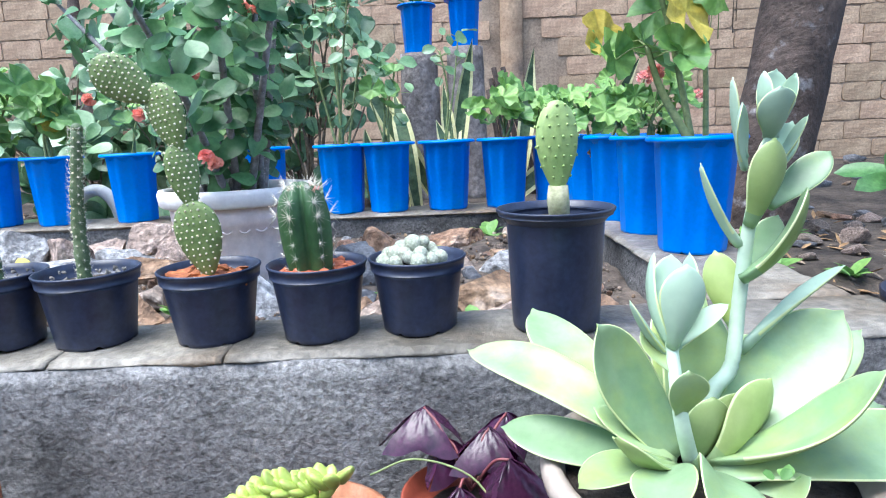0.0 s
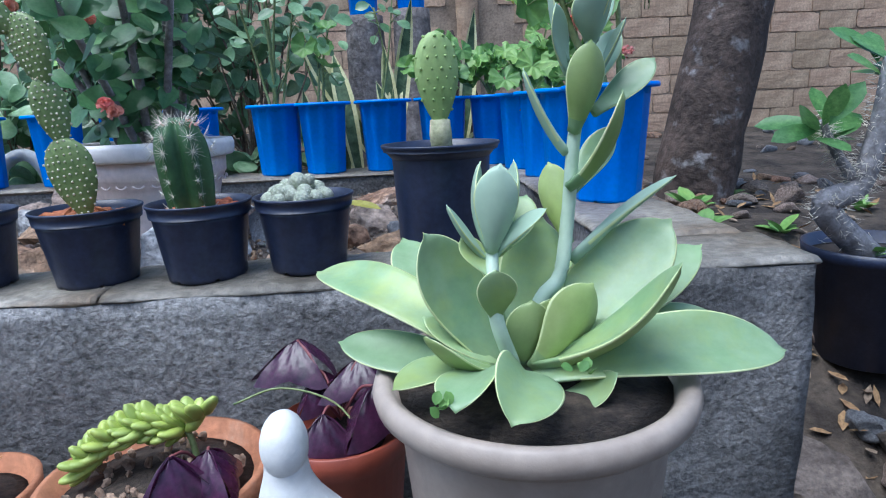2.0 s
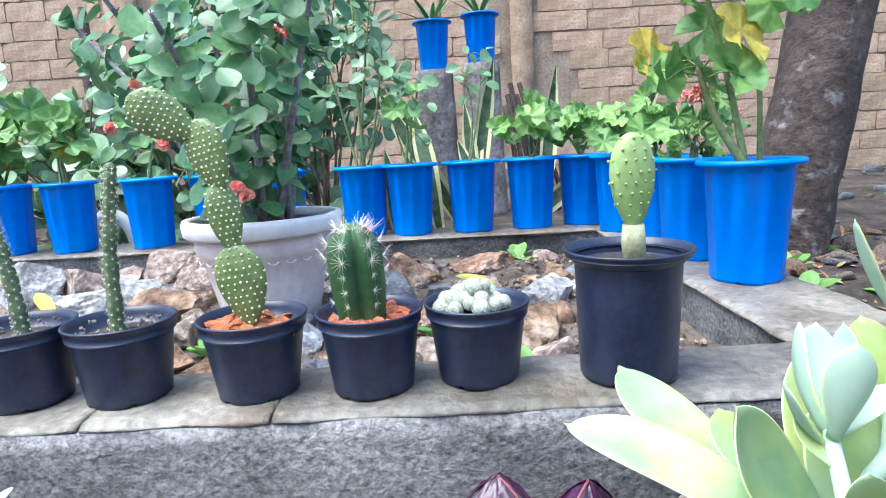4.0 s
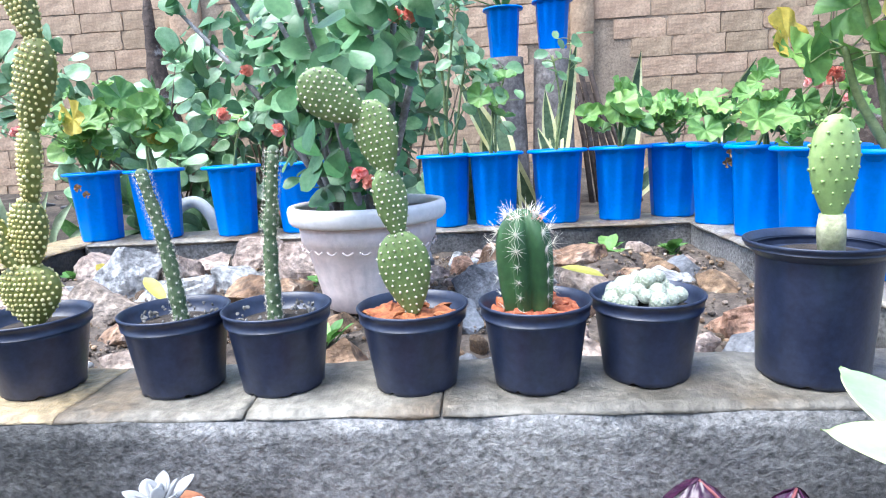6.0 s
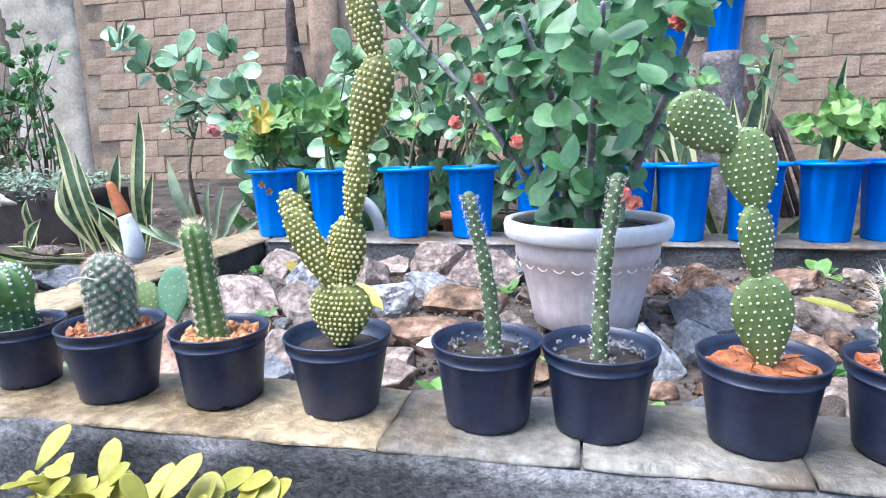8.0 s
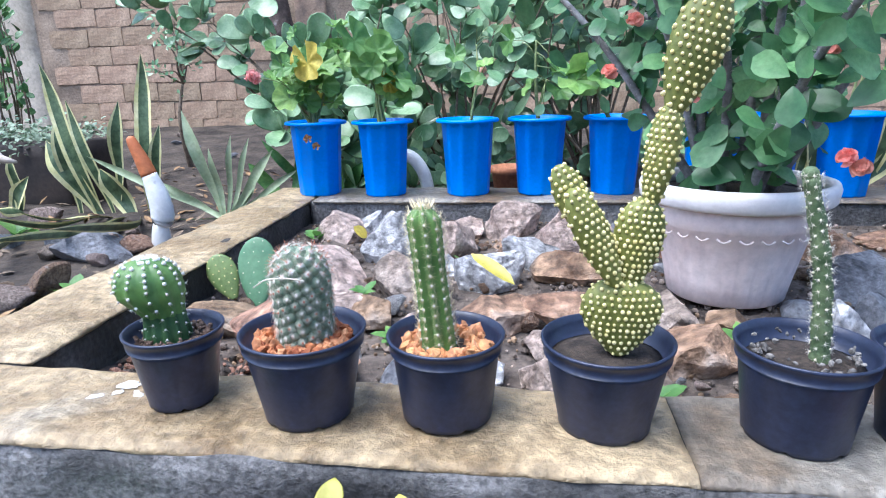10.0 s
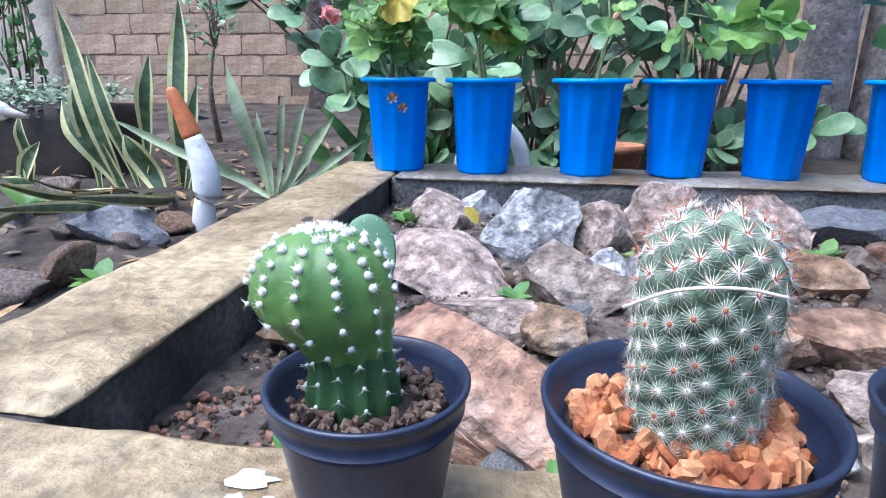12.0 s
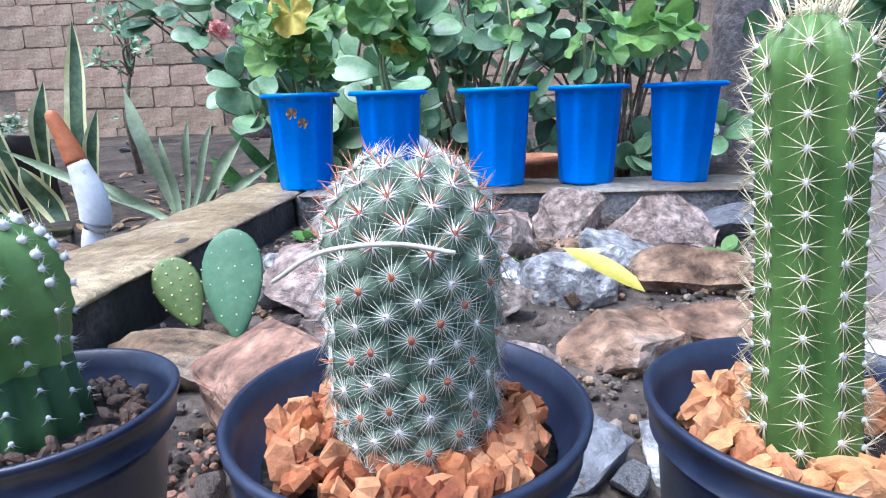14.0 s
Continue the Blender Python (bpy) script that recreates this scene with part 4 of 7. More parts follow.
for i in range(15):
    a = 360 * i / 15 + rr.gauss(0, 12)
    e = 40 + 45 * rr.random()
    L = 0.36 + 0.26 * rr.random() * (0.5 + 0.5 * math.sin(radians(e)))
    d = way(a, e)
    p0 = Vector((0.05 * math.cos(radians(a)), 0.05 * math.sin(radians(a)), 0.17))
    p2 = p0 + Vector((d.x * L * 0.92, d.y * L * 0.95, d.z * L))
    p1 = p0.lerp(p2, 0.5) + Vector((rr.gauss(0, 0.015), rr.gauss(0, 0.015), 0.035))
    P = smooth_path([p0, p1, p2], 8)
    part("stem", tube(P, [0.0085 - 0.005 * k / len(P) for k in range(len(P))], 7), THORNY, t)
    for k in range(len(P) * 4):
        f = k / 4
        p = P[int(f)].lerp(P[min(int(f) + 1, len(P) - 1)], f % 1)
        b = rr.random() * 6.28
        spike(thorn, p, (math.cos(b), math.sin(b), 0.3), 0.014, 0.0007)
    tips.append(P)
part("thorn_cover", thorn, SPINE, t)
more = Geo()
for i in range(780):
    P = tips[i % 15]
    f = (0.12 + 0.88 * rr.random() ** 0.85) * (len(P) - 1)
    p = P[int(f)].lerp(P[min(int(f) + 1, len(P) - 1)], f % 1)
    out = Vector((p.x, p.y, 0))
    d = Vector((rr.gauss(0, 0.7), rr.gauss(0, 0.7), 0.25 + rr.gauss(0, 0.35))) + out.normalized() * 0.5
    q = p + Vector((rr.gauss(0, 0.028), rr.gauss(0, 0.028), rr.gauss(0, 0.03)))
    q.z = max(q.z, 0.215)
    nrm = out.normalized() * 0.55 + Vector((rr.gauss(0, 0.4), -0.45 + rr.gauss(0, 0.3), 0.55 + rr.gauss(0, 0.3)))
    m = aim(q, turned(nrm, rr, 0.2), nrm) @ Matrix.Scale(0.68 + 0.45 * rr.random(), 4)
    if q.y < 0.02 and i < 580:
        put("leaf", milii_leaf[i % 4], t, m)
    else:
        lf = milii_shape[i % 4]
        more.add(lf.v, lf.f, 0, m)

part("foliage", more, LEAF_M, t)["kind"] = "stuff"


def bract_flower(at, parent, material=FLOWER, s=1.0):
    """A tight cluster of rounded salmon bracts."""
    rr = random.Random(int(at[0] * 9000))
    g = Geo()
    for i in range(9):
        d = Vector((rr.gauss(0, 1), rr.gauss(0, 1) - 0.7, rr.gauss(0.3, 0.8))).normalized()
        b = round_leaf(0.0085 * s, 3, 0.05, 0.45, 0.06, i)
        g.add(b.v, b.f, 0, aim(d * 0.006 * s, turned(d, rr), d))
    ball(0.007 * s, g, 0, None, 8, 6)
    return put("flower", g.mesh("flower", material), parent, Matrix.Translation(at))


for x, y, z in ((-0.388, 1.0, 0.975), (-0.372, 0.995, 0.962), (-0.41, 1.035, 1.108), (-0.335, 1.10, 1.222), (-0.31, 1.10, 1.218), (-0.66, 1.167, 1.085), (-0.55, 1.12, 1.05), (-0.62, 1.2, 1.16)):
    bract_flower((x + 0.432, y - 1.262, z - 0.705), t)

# ---- blue pots on the low walls ----
BLUES = [blue_potted(x, y, TOP, lab, rz) for x, y, lab, rz in (
    (-1.372, 1.846, "bushy green geranium in a bright blue plastic pot", 4),
    (-1.178, 1.838, "young geranium in a bright blue plastic pot", 15),
    (-0.945, 1.845, "bare-stemmed plant with a dead flower in a blue pot", 27),
    (-0.752, 1.862, "pruned stem with a few leaves in a blue pot", 8),
    (-0.552, 1.862, "leaning cutting with one leaf in a blue pot", 19),
    (-0.309, 1.850, "woody shrub with small leaves in a blue pot", 30),
    (-0.171, 1.838, "small leafy geranium in a blue pot", 5),
    (0.008, 1.835, "thin-stemmed cutting in a blue pot", 12),
    (0.183, 1.838, "bushy geranium in a blue pot", 24),
    (0.338, 1.862, "scented geranium in a blue pot", 0),
    (0.405, 1.690, "scented geranium in a blue pot with dried flower stalks", 9),
    (0.425, 1.490, "scented geranium in a blue pot", 18),
    (0.435, 1.290, "crinkled scented geranium in a blue pot", 3),
    (0.445, 1.085, "leggy tall geranium with yellowing leaves in a blue pot", 33))]
GER_LEAF = [round_leaf(0.043 * s, 7, 0.13, c, 0.10, i).mesh("leaf", LEAF_G) for i, (s, c) in enumerate(((1.0, 0.3), (1.2, 0.2), (0.8, 0.4), (1.1, -0.1)))]
GER_LEAF_Y = [round_leaf(0.044, 7, 0.13, 0.1, 0.12, 9).mesh("leaf", LEAF_Y)]
GER_SMALL = [round_leaf(0.029 * s, 9, 0.20, c, 0.16, 20 + i).mesh("leaf", LEAF_G) for i, (s, c) in enumerate(((1.0, 0.3), (1.2, 0.1), (0.85, 0.5)))]
SHRUB_LEAF = [thin_leaf(0.044 * s, 0.034 * s, 0.55, 0.2, b, 5).mesh("leaf", LEAF_J) for s, b in ((1.0, -0.1), (1.2, -0.2), (0.8, 0.1))]


def leafy(t, stems, n, spread, leaves, seed, up=0.5, size=1.0, stalk=0.04, yellow=0, near=0.45, face=0.6):
    """Woody stems from a pot's soil, with stalked leaves round their upper parts. stems: (tip x, y, z, radius)."""
    rr = random.Random(seed)
    g = Geo()
    paths = []
    for x, y, z, r in stems:
        b = Vector((rr.gauss(0, 0.008), rr.gauss(0, 0.008), 0.185))
        tip = Vector((x, y, z))
        mid = b.lerp(tip, 0.5) + Vector((rr.gauss(0, 0.012), rr.gauss(0, 0.012), 0.01))
        P = smooth_path([b, mid, tip], 7)
        st = part("stem", tube(P, [r * (1.1 - 0.5 * k / len(P)) for k in range(len(P))], 7), GSTEM, t)
        paths.append(P)
    spots = []
    for i in range(n):
        P = paths[i % len(paths)]
        f = (near + (1 - near) * math.sqrt(rr.random())) * (len(P) - 1)
        p = P[int(f)].lerp(P[min(int(f) + 1, len(P) - 1)], f % 1)
        d = Vector((rr.gauss(0, 1), rr.gauss(0, 1) - 0.25, up + rr.gauss(0, 0.55))).normalized()
        q = p + d * (stalk * (0.5 + rr.random()) + spread * rr.random())
        q.z = max(q.z, 0.205)
        tube([p, p.lerp(q, 0.5) + Vector((0, 0, 0.006)), q], [0.0016, 0.0013, 0.001], 5, g)
        spots.append((q, d))
    part("stalk_growth", g, GSTEM, t)
    for i, (q, d) in enumerate(spots):
        me = GER_LEAF_Y[0] if i < yellow else leaves[i % len(leaves)]
        nrm = Vector((d.x * 0.5 + rr.gauss(0, 0.3), -face - 0.1 + rr.gauss(0, 0.35), 0.6 + rr.gauss(0, 0.25)))
        put("leaf", me, t, aim(q, turned(nrm, rr, 0.3), nrm) @ Matrix.Scale(size * (0.7 + 0.55 * rr.random()), 4))
    return st


def bloom(t, at, material, n=14, r=0.016, seed=1, base=None):
    """A head of small five-petalled flowers on a stalk."""
    rr = random.Random(seed)
    g = Geo()
    for i in range(n):
        d = Vector((rr.gauss(0, 1), rr.gauss(0, 1) - 0.4, rr.gauss(0.3, 0.8))).normalized()
        for k in range(4):
            m = aim(d * r, way(k * 90 + rr.random() * 30, 20), d)
            pl = round_leaf(0.0075, 3, 0.05, 0.15, 0.1, i)
            g.add(pl.v, pl.f, 0, m)
    put("flower_head", g.mesh("flower_head", material), t, Matrix.Translation(at))
    if base:
        b, a = Vector(base), Vector(at)
        part("flower_stalk", tube(smooth_path([b, b.lerp(a, 0.5) + Vector((0.01, 0, 0.02)), a], 5), 0.0014, 6), GSTEM, t)


B = BLUES
leafy(B[0], ((-0.05, 0.0, 0.30, 0.005), (0.04, -0.02, 0.33, 0.005), (0.0, 0.03, 0.38, 0.005), (-0.09, 0.03, 0.34, 0.004), (0.08, 0.02, 0.40, 0.004)), 36, 0.05, GER_LEAF[:3] + GER_SMALL[:1], 201, 0.4, 0.95, 0.035, 2, 0.3)
bloom(B[0], (-0.115, -0.13, 0.325), FLOWER_P, 16, 0.017, 2, (-0.03, 0, 0.25))
leafy(B[1], ((0.0, 0.0, 0.30, 0.005), (0.03, 0.01, 0.36, 0.004), (-0.04, 0.0, 0.34, 0.004)), 15, 0.04, GER_LEAF, 202, 0.4, 1.0, 0.04, 1, 0.35)
leafy(B[2], ((0.035, -0.01, 0.31, 0.0042), (0.04, 0.03, 0.40, 0.003)), 9, 0.05, GER_LEAF[2:3] + SHRUB_LEAF, 203, 0.3, 0.8, 0.03, 0, 0.8)
g = Geo()
ball(0.011, g, 0, Matrix.Translation((0.042, -0.012, 0.325)), 8, 6, 1.4)
part("dead_flower", g, mat("withered_pink_flower", (0.42, 0.22, 0.15), (0.58, 0.36, 0.26), 60, 0.8, 150, 0.3, 0.5, 150), B[2])
leafy(B[3], ((-0.012, 0.0, 0.40, 0.005), (0.02, 0.02, 0.30, 0.004)), 10, 0.05, GER_LEAF[:2] + SHRUB_LEAF, 204, 0.3, 0.9, 0.04, 0, 0.55)
leafy(B[4], ((-0.075, -0.02, 0.32, 0.0055),), 4, 0.03, GER_LEAF[1:2], 205, 0.1, 1.15, 0.03, 0, 0.9)
leafy(B[5], ((-0.02, 0.0, 0.62, 0.005), (0.10, 0.02, 0.52, 0.004), (-0.09, 0.02, 0.56, 0.004), (0.05, -0.02, 0.66, 0.004), (0.15, 0.0, 0.44, 0.003), (0.02, 0.03, 0.72, 0.004)), 84, 0.05, SHRUB_LEAF, 206, 0.3, 1.0, 0.02, 0, 0.35)
leafy(B[6], ((0.0, 0.0, 0.34, 0.004), (0.04, 0.0, 0.42, 0.004), (-0.05, 0.01, 0.38, 0.003)), 13, 0.04, GER_LEAF[2:3] + SHRUB_LEAF, 207, 0.4, 0.95, 0.035, 0, 0.3)
leafy(B[7], ((-0.008, 0.0, 0.46, 0.0035), (0.05, 0.01, 0.50, 0.003)), 15, 0.03, SHRUB_LEAF, 208, 0.3, 0.9, 0.02, 0, 0.65)
leafy(B[8], ((0.02, -0.02, 0.28, 0.005), (0.05, 0.0, 0.34, 0.004), (-0.03, 0.0, 0.31, 0.004), (0.04, 0.02, 0.38, 0.004)), 17, 0.03, GER_LEAF, 209, 0.4, 0.95, 0.04, 0, 0.25)
leafy(B[9], ((0.03, 0.0, 0.26, 0.004), (-0.05, 0.0, 0.27, 0.004), (0.0, 0.03, 0.30, 0.004)), 18, 0.03, GER_SMALL, 210, 0.4, 1.0, 0.025, 0, 0.2)
leafy(B[10], ((0.03, 0.0, 0.27, 0.004), (-0.05, 0.0, 0.29, 0.004), (0.0, 0.03, 0.31, 0.004)), 22, 0.04, GER_SMALL, 211, 0.4, 1.0, 0.03, 1, 0.2)
leafy(B[11], ((0.03, 0.0, 0.28, 0.004), (-0.06, -0.02, 0.27, 0.004), (0.0, 0.03, 0.32, 0.004)), 24, 0.04, GER_SMALL, 212, 0.4, 1.0, 0.03, 1, 0.2)
bloom(B[11], (-0.06, -0.18, 0.32), FLOWER_P, 9, 0.012, 5, (-0.01, -0.03, 0.22))
bloom(B[11], (0.235, 0.01, 0.29), FLOWER_P, 8, 0.014, 15, (0.02, 0.0, 0.20))
leafy(B[12], ((-0.02, 0.0, 0.24, 0.005), (0.04, 0.0, 0.28, 0.005)), 16, 0.03, GER_SMALL, 213, 0.4, 1.0, 0.03, 0, 0.2)
bloom(B[12], (-0.02, -0.06, 0.325), FLOWER, 12, 0.014, 6, (-0.01, -0.02, 0.22))
leafy(B[13], ((-0.075, 0.05, 0.36, 0.0075), (-0.065, 0.06, 0.52, 0.006), (0.02, 0.02, 0.46, 0.005)), 20, 0.03, GER_LEAF[:2] + GER_LEAF[3:], 214, 0.35, 1.05, 0.05, 1, 0.72)
put("yellow_leaf", GER_LEAF_Y[0], B[13], aim((-0.105, 0.12, 0.385), (-0.3, -0.3, -0.8), (0.1, -1, 0.3)) @ Matrix.Scale(1.25, 4), "large yellowed leaf")
for i, (x, y, z) in enumerate(((-0.025, -0.086, 0.185), (-0.035, -0.088, 0.16), (0.0, -0.087, 0.175))):
    put("dry_leaf", round_leaf(0.012, 5, 0.3, 0.6, 0.3, i).mesh("dry_leaf", DRY), B[10], aim((x, y, z), (0.3, -0.2, -1), (0, -1, 0)))
put("dry_leaf", round_leaf(0.011, 5, 0.3, 0.6, 0.3, 7).mesh("dry_leaf", DRY), B[0], aim((0.0, -0.086, 0.165), (0.2, -0.1, -1), (0, -1, 0)))
put("dry_leaf", round_leaf(0.010, 5, 0.3, 0.6, 0.3, 8).mesh("dry_leaf", DRY), B[0], aim((0.022, -0.087, 0.145), (-0.2, -0.1, -1), (0, -1, 0)))

# ---- large pale succulent in a grey pot ----
SX, SY, SZ = 0.168, 0.378, 0.774
t = thing("potted_succulent", SX, SY, 0.52, "large pale green succulent with two tall shoots, beige pot", "potted succulent")
H0 = SZ - 0.52
prof = [(0.070, 0.0), (0.074, 0.003), (0.0925, H0 - 0.030), (0.0935, H0 - 0.024), (0.103, H0 - 0.021), (0.1085, H0 - 0.016), (0.110, H0 - 0.009), (0.108, H0 - 0.002), (0.103, H0), (0.097, H0 - 0.003), (0.093, H0 - 0.012), (0.002, H0 - 0.014)]
part("pot", lathe(prof, 64), GREYPOT, t)
part("soil", lathe([(0.093, H0 - 0.010), (0.05, H0 - 0.006), (0.002, H0 - 0.004)], 24), POTSOIL, t)


SUCC_RND = random.Random(91)


def spoon_leaf(base, tip, W, face, bow=0.06, fold=0.3, young=0, n=20):
    """One waxy leaf from base to tip: broad beyond the middle, rounded to a small point, folded along its midrib."""
    b, e, f = Vector(base), Vector(tip), Vector(face).normalized()
    L = (e - b).length
    d = (e - b).normalized()
    f = (f - f.dot(d) * d).normalized()
    c = b.lerp(e, 0.55) - f * bow * L * 2
    base_w = 0.50 if L > 0.1 else 0.34
    wob = SUCC_RND.random() * 6.28
    seg, vs, fs, ks = 16, [], [], []
    for i in range(n + 1):
        u = 1 - (1 - i / n) ** 1.6
        p = b * (1 - u) ** 2 + c * 2 * u * (1 - u) + e * u * u
        tg = ((c - b) * (1 - u) + (e - c) * u).normalized()
        nn = (f - f.dot(tg) * tg).normalized()
        x = tg.cross(nn)
        if u < 0.64:
            w = base_w + (1 - base_w) * math.sin(math.pi / 2 * u / 0.64) ** 1.5
        else:
            q = (u - 0.64) / 0.36
            w = max(0.0, 1 - q ** 2.3) ** 0.62 * (1 - 0.08 * q)
        w = max(W / 2 * w, 0.0004)
        t = min(0.0045, 0.05 * L) * (1.15 - 0.75 * u) * min(1.0, w / (0.2 * W))
        wave = 0.035 * W * math.sin(4.5 * u + wob)
        tail = tg * (0.022 * L) if i == n else Vector((0, 0, 0))
        for j in range(seg):
            a = 2 * math.pi * j / seg
            s = math.copysign(abs(math.cos(a)) ** 0.75, math.cos(a))
            cup = fold * w * (abs(s) ** 1.25) * (0.65 + 0.5 * (1 - u)) + wave * s
            vs.append(p + tail + x * (w * s * (1 - 0.12 * fold)) + nn * (cup + t * math.sin(a) * (1 - 0.25 * abs(s))))
    for i in range(n):
        for j in range(seg):
            j2 = (j + 1) % seg
            fs.append((i * seg + j, i * seg + j2, (i + 1) * seg + j2, (i + 1) * seg + j))
            ks.append((1 if j in (0, 15, 7, 8) else 2 if j > 8 and not young else 0) if i > 1 else 0)
    fs += [tuple(range(seg))[::-1], tuple(n * seg + j for j in range(seg))]
    g = Geo().add(vs, fs)
    g.k = ks + [0, 1]
    return put("leaf", g.mesh("leaf", [SUCC_Y if young else SUCC, SUCC_EDGE, SUCC_U]), t_succ)


t_succ = t
# the rosette: broad leaves round the foot
spoon_leaf((-0.025, -0.002, 0.257), (-0.153, 0.085, 0.306), 0.044, (0.1, -0.55, 0.83), -0.1, 0.34, 0)
spoon_leaf((-0.025, -0.006, 0.253), (-0.133, 0.027, 0.268), 0.04, (0.05, -0.5, 0.86), 0.03, 0.36, 0)
spoon_leaf((-0.021, 0.006, 0.257), (-0.088, 0.182, 0.306), 0.06, (0.35, -0.85, 0.4), 0.05, 0.3, 0)
spoon_leaf((-0.019, -0.002, 0.257), (-0.069, 0.014, 0.346), 0.056, (0.45, -0.8, 0.4), 0.1, 0.36, 0)
spoon_leaf((-0.023, -0.018, 0.257), (-0.072, -0.046, 0.296), 0.032, (0.3, 0.2, 0.95), 0.1, 0.45, 0)
spoon_leaf((-0.001, -0.036, 0.243), (0.044, -0.047, 0.266), 0.026, (-0.25, -0.4, 0.9), 0.22, 0.35, 0)
spoon_leaf((-0.001, -0.014, 0.257), (0.041, -0.003, 0.310), 0.052, (-0.35, 0.85, 0.35), 0.1, 0.3, 0)
spoon_leaf((-0.009, -0.010, 0.257), (-0.002, -0.016, 0.305), 0.034, (-0.1, 0.9, 0.4), 0.1, 0.3, 0)
spoon_leaf((0.001, 0.004, 0.257), (0.105, 0.030, 0.343), 0.062, (-0.42, -0.78, 0.5), 0.06, 0.36, 0)
spoon_leaf((0.003, -0.010, 0.257), (0.078, -0.053, 0.334), 0.046, (-0.78, 0.3, 0.55), 0.13, 0.45, 0)
spoon_leaf((0.003, 0.010, 0.257), (0.148, 0.072, 0.313), 0.05, (-0.4, -0.7, 0.6), 0.06, 0.36, 0)
spoon_leaf((-0.001, -0.016, 0.253), (0.163, -0.022, 0.264), 0.052, (0.03, -0.5, 0.86), -0.07, 0.42, 0)
spoon_leaf((-0.027, -0.022, 0.259), (-0.058, -0.083, 0.268), 0.04, (-0.15, 0.1, 1), -0.1, 0.4, 0)
spoon_leaf((-0.013, -0.026, 0.259), (-0.028, -0.098, 0.266), 0.046, (0.45, -0.1, 0.9), -0.14, 0.5, 0)
spoon_leaf((-0.027, -0.016, 0.257), (-0.093, -0.043, 0.263), 0.036, (-0.1, -0.15, 1), -0.08, 0.35, 0)
spoon_leaf((-0.023, -0.010, 0.257), (-0.072, 0.007, 0.290), 0.022, (0.3, -0.5, 0.8), 0.02, 0.35, 0)
spoon_leaf((-0.005, -0.006, 0.257), (0.019, -0.006, 0.303), 0.036, (-0.2, 0.9, 0.4), 0.1, 0.3, 0)
# the two shoots, with smaller silvery leaves up to a closed bud
spoon_leaf((0.001, 0.000, 0.257), (0.153, 0.047, 0.261), 0.05, (0, -0.6, 0.8), 0.02, 0.22, 0)
spoon_leaf((-0.009, 0.008, 0.257), (0.018, 0.047, 0.346), 0.05, (-0.05, -0.95, 0.3), 0.05, 0.2, 0)
spoon_leaf((-0.017, 0.012, 0.257), (-0.044, 0.092, 0.307), 0.05, (0.3, -0.8, 0.5), 0.03, 0.2, 0)
spoon_leaf((-0.007, 0.014, 0.257), (0.093, 0.102, 0.300), 0.052, (-0.2, -0.8, 0.5), 0.03, 0.2, 0)
spoon_leaf((-0.013, 0.014, 0.257), (0.005, 0.072, 0.357), 0.04, (0, -0.9, 0.4), 0.05, 0.25, 0)
spoon_leaf((-0.027, -0.026, 0.301), (-0.028, -0.040, 0.334), 0.026, (0, -0.75, 0.6), -0.05, 0.25, 0)
spoon_leaf((-0.026, -0.006, 0.338), (-0.029, 0.024, 0.392), 0.024, (0.75, -0.1, 0.3), 0.12, 0.45, 1)
spoon_leaf((-0.026, -0.006, 0.338), (-0.007, 0.017, 0.393), 0.024, (-0.75, -0.1, 0.3), 0.12, 0.45, 1)
spoon_leaf((-0.026, -0.010, 0.338), (-0.022, -0.016, 0.393), 0.03, (0, 0.95, 0.2), 0.1, 0.4, 1)
spoon_leaf((-0.026, -0.002, 0.338), (-0.014, 0.032, 0.389), 0.028, (0, -0.95, 0.2), 0.08, 0.3, 1)
spoon_leaf((-0.026, -0.004, 0.328), (-0.054, -0.008, 0.369), 0.017, (0.8, -0.1, 0.55), 0.06, 0.4, 1)
spoon_leaf((-0.026, -0.004, 0.332), (0.010, -0.003, 0.363), 0.017, (-0.5, -0.4, 0.75), -0.04, 0.3, 1)
spoon_leaf((-0.022, 0.000, 0.334), (0.005, 0.042, 0.365), 0.03, (-0.3, -0.85, 0.4), 0.08, 0.25, 0)
spoon_leaf((-0.027, -0.014, 0.323), (-0.045, -0.003, 0.347), 0.022, (0.5, -0.7, 0.5), 0.06, 0.3, 0)
spoon_leaf((0.031, 0.027, 0.395), (0.002, 0.027, 0.451), 0.013, (0.8, -0.3, 0.4), 0.06, 0.5, 1)
spoon_leaf((0.035, 0.023, 0.409), (0.043, 0.014, 0.466), 0.027, (0, 0.95, 0.25), 0.1, 0.35, 0)
spoon_leaf((0.031, 0.023, 0.372), (0.062, 0.007, 0.434), 0.026, (-0.85, 0.35, 0.4), 0.14, 0.5, 0)
spoon_leaf((0.049, 0.027, 0.421), (0.093, 0.037, 0.455), 0.024, (-0.4, -0.75, 0.5), 0.06, 0.3, 0)
spoon_leaf((0.032, 0.027, 0.332), (0.023, 0.047, 0.387), 0.027, (0.45, 0.8, 0.3), 0.06, 0.3, 0)
spoon_leaf((0.034, 0.025, 0.320), (0.114, 0.045, 0.373), 0.013, (-0.5, -0.1, 0.85), -0.03, 0.4, 1)
spoon_leaf((0.034, 0.031, 0.366), (0.069, 0.052, 0.410), 0.024, (-0.4, -0.8, 0.4), 0.08, 0.3, 0)
spoon_leaf((0.047, 0.027, 0.466), (0.037, 0.020, 0.508), 0.022, (0.75, 0, 0.2), 0.1, 0.4, 1)
spoon_leaf((0.047, 0.027, 0.466), (0.057, 0.020, 0.506), 0.022, (-0.75, 0, 0.2), 0.1, 0.4, 1)
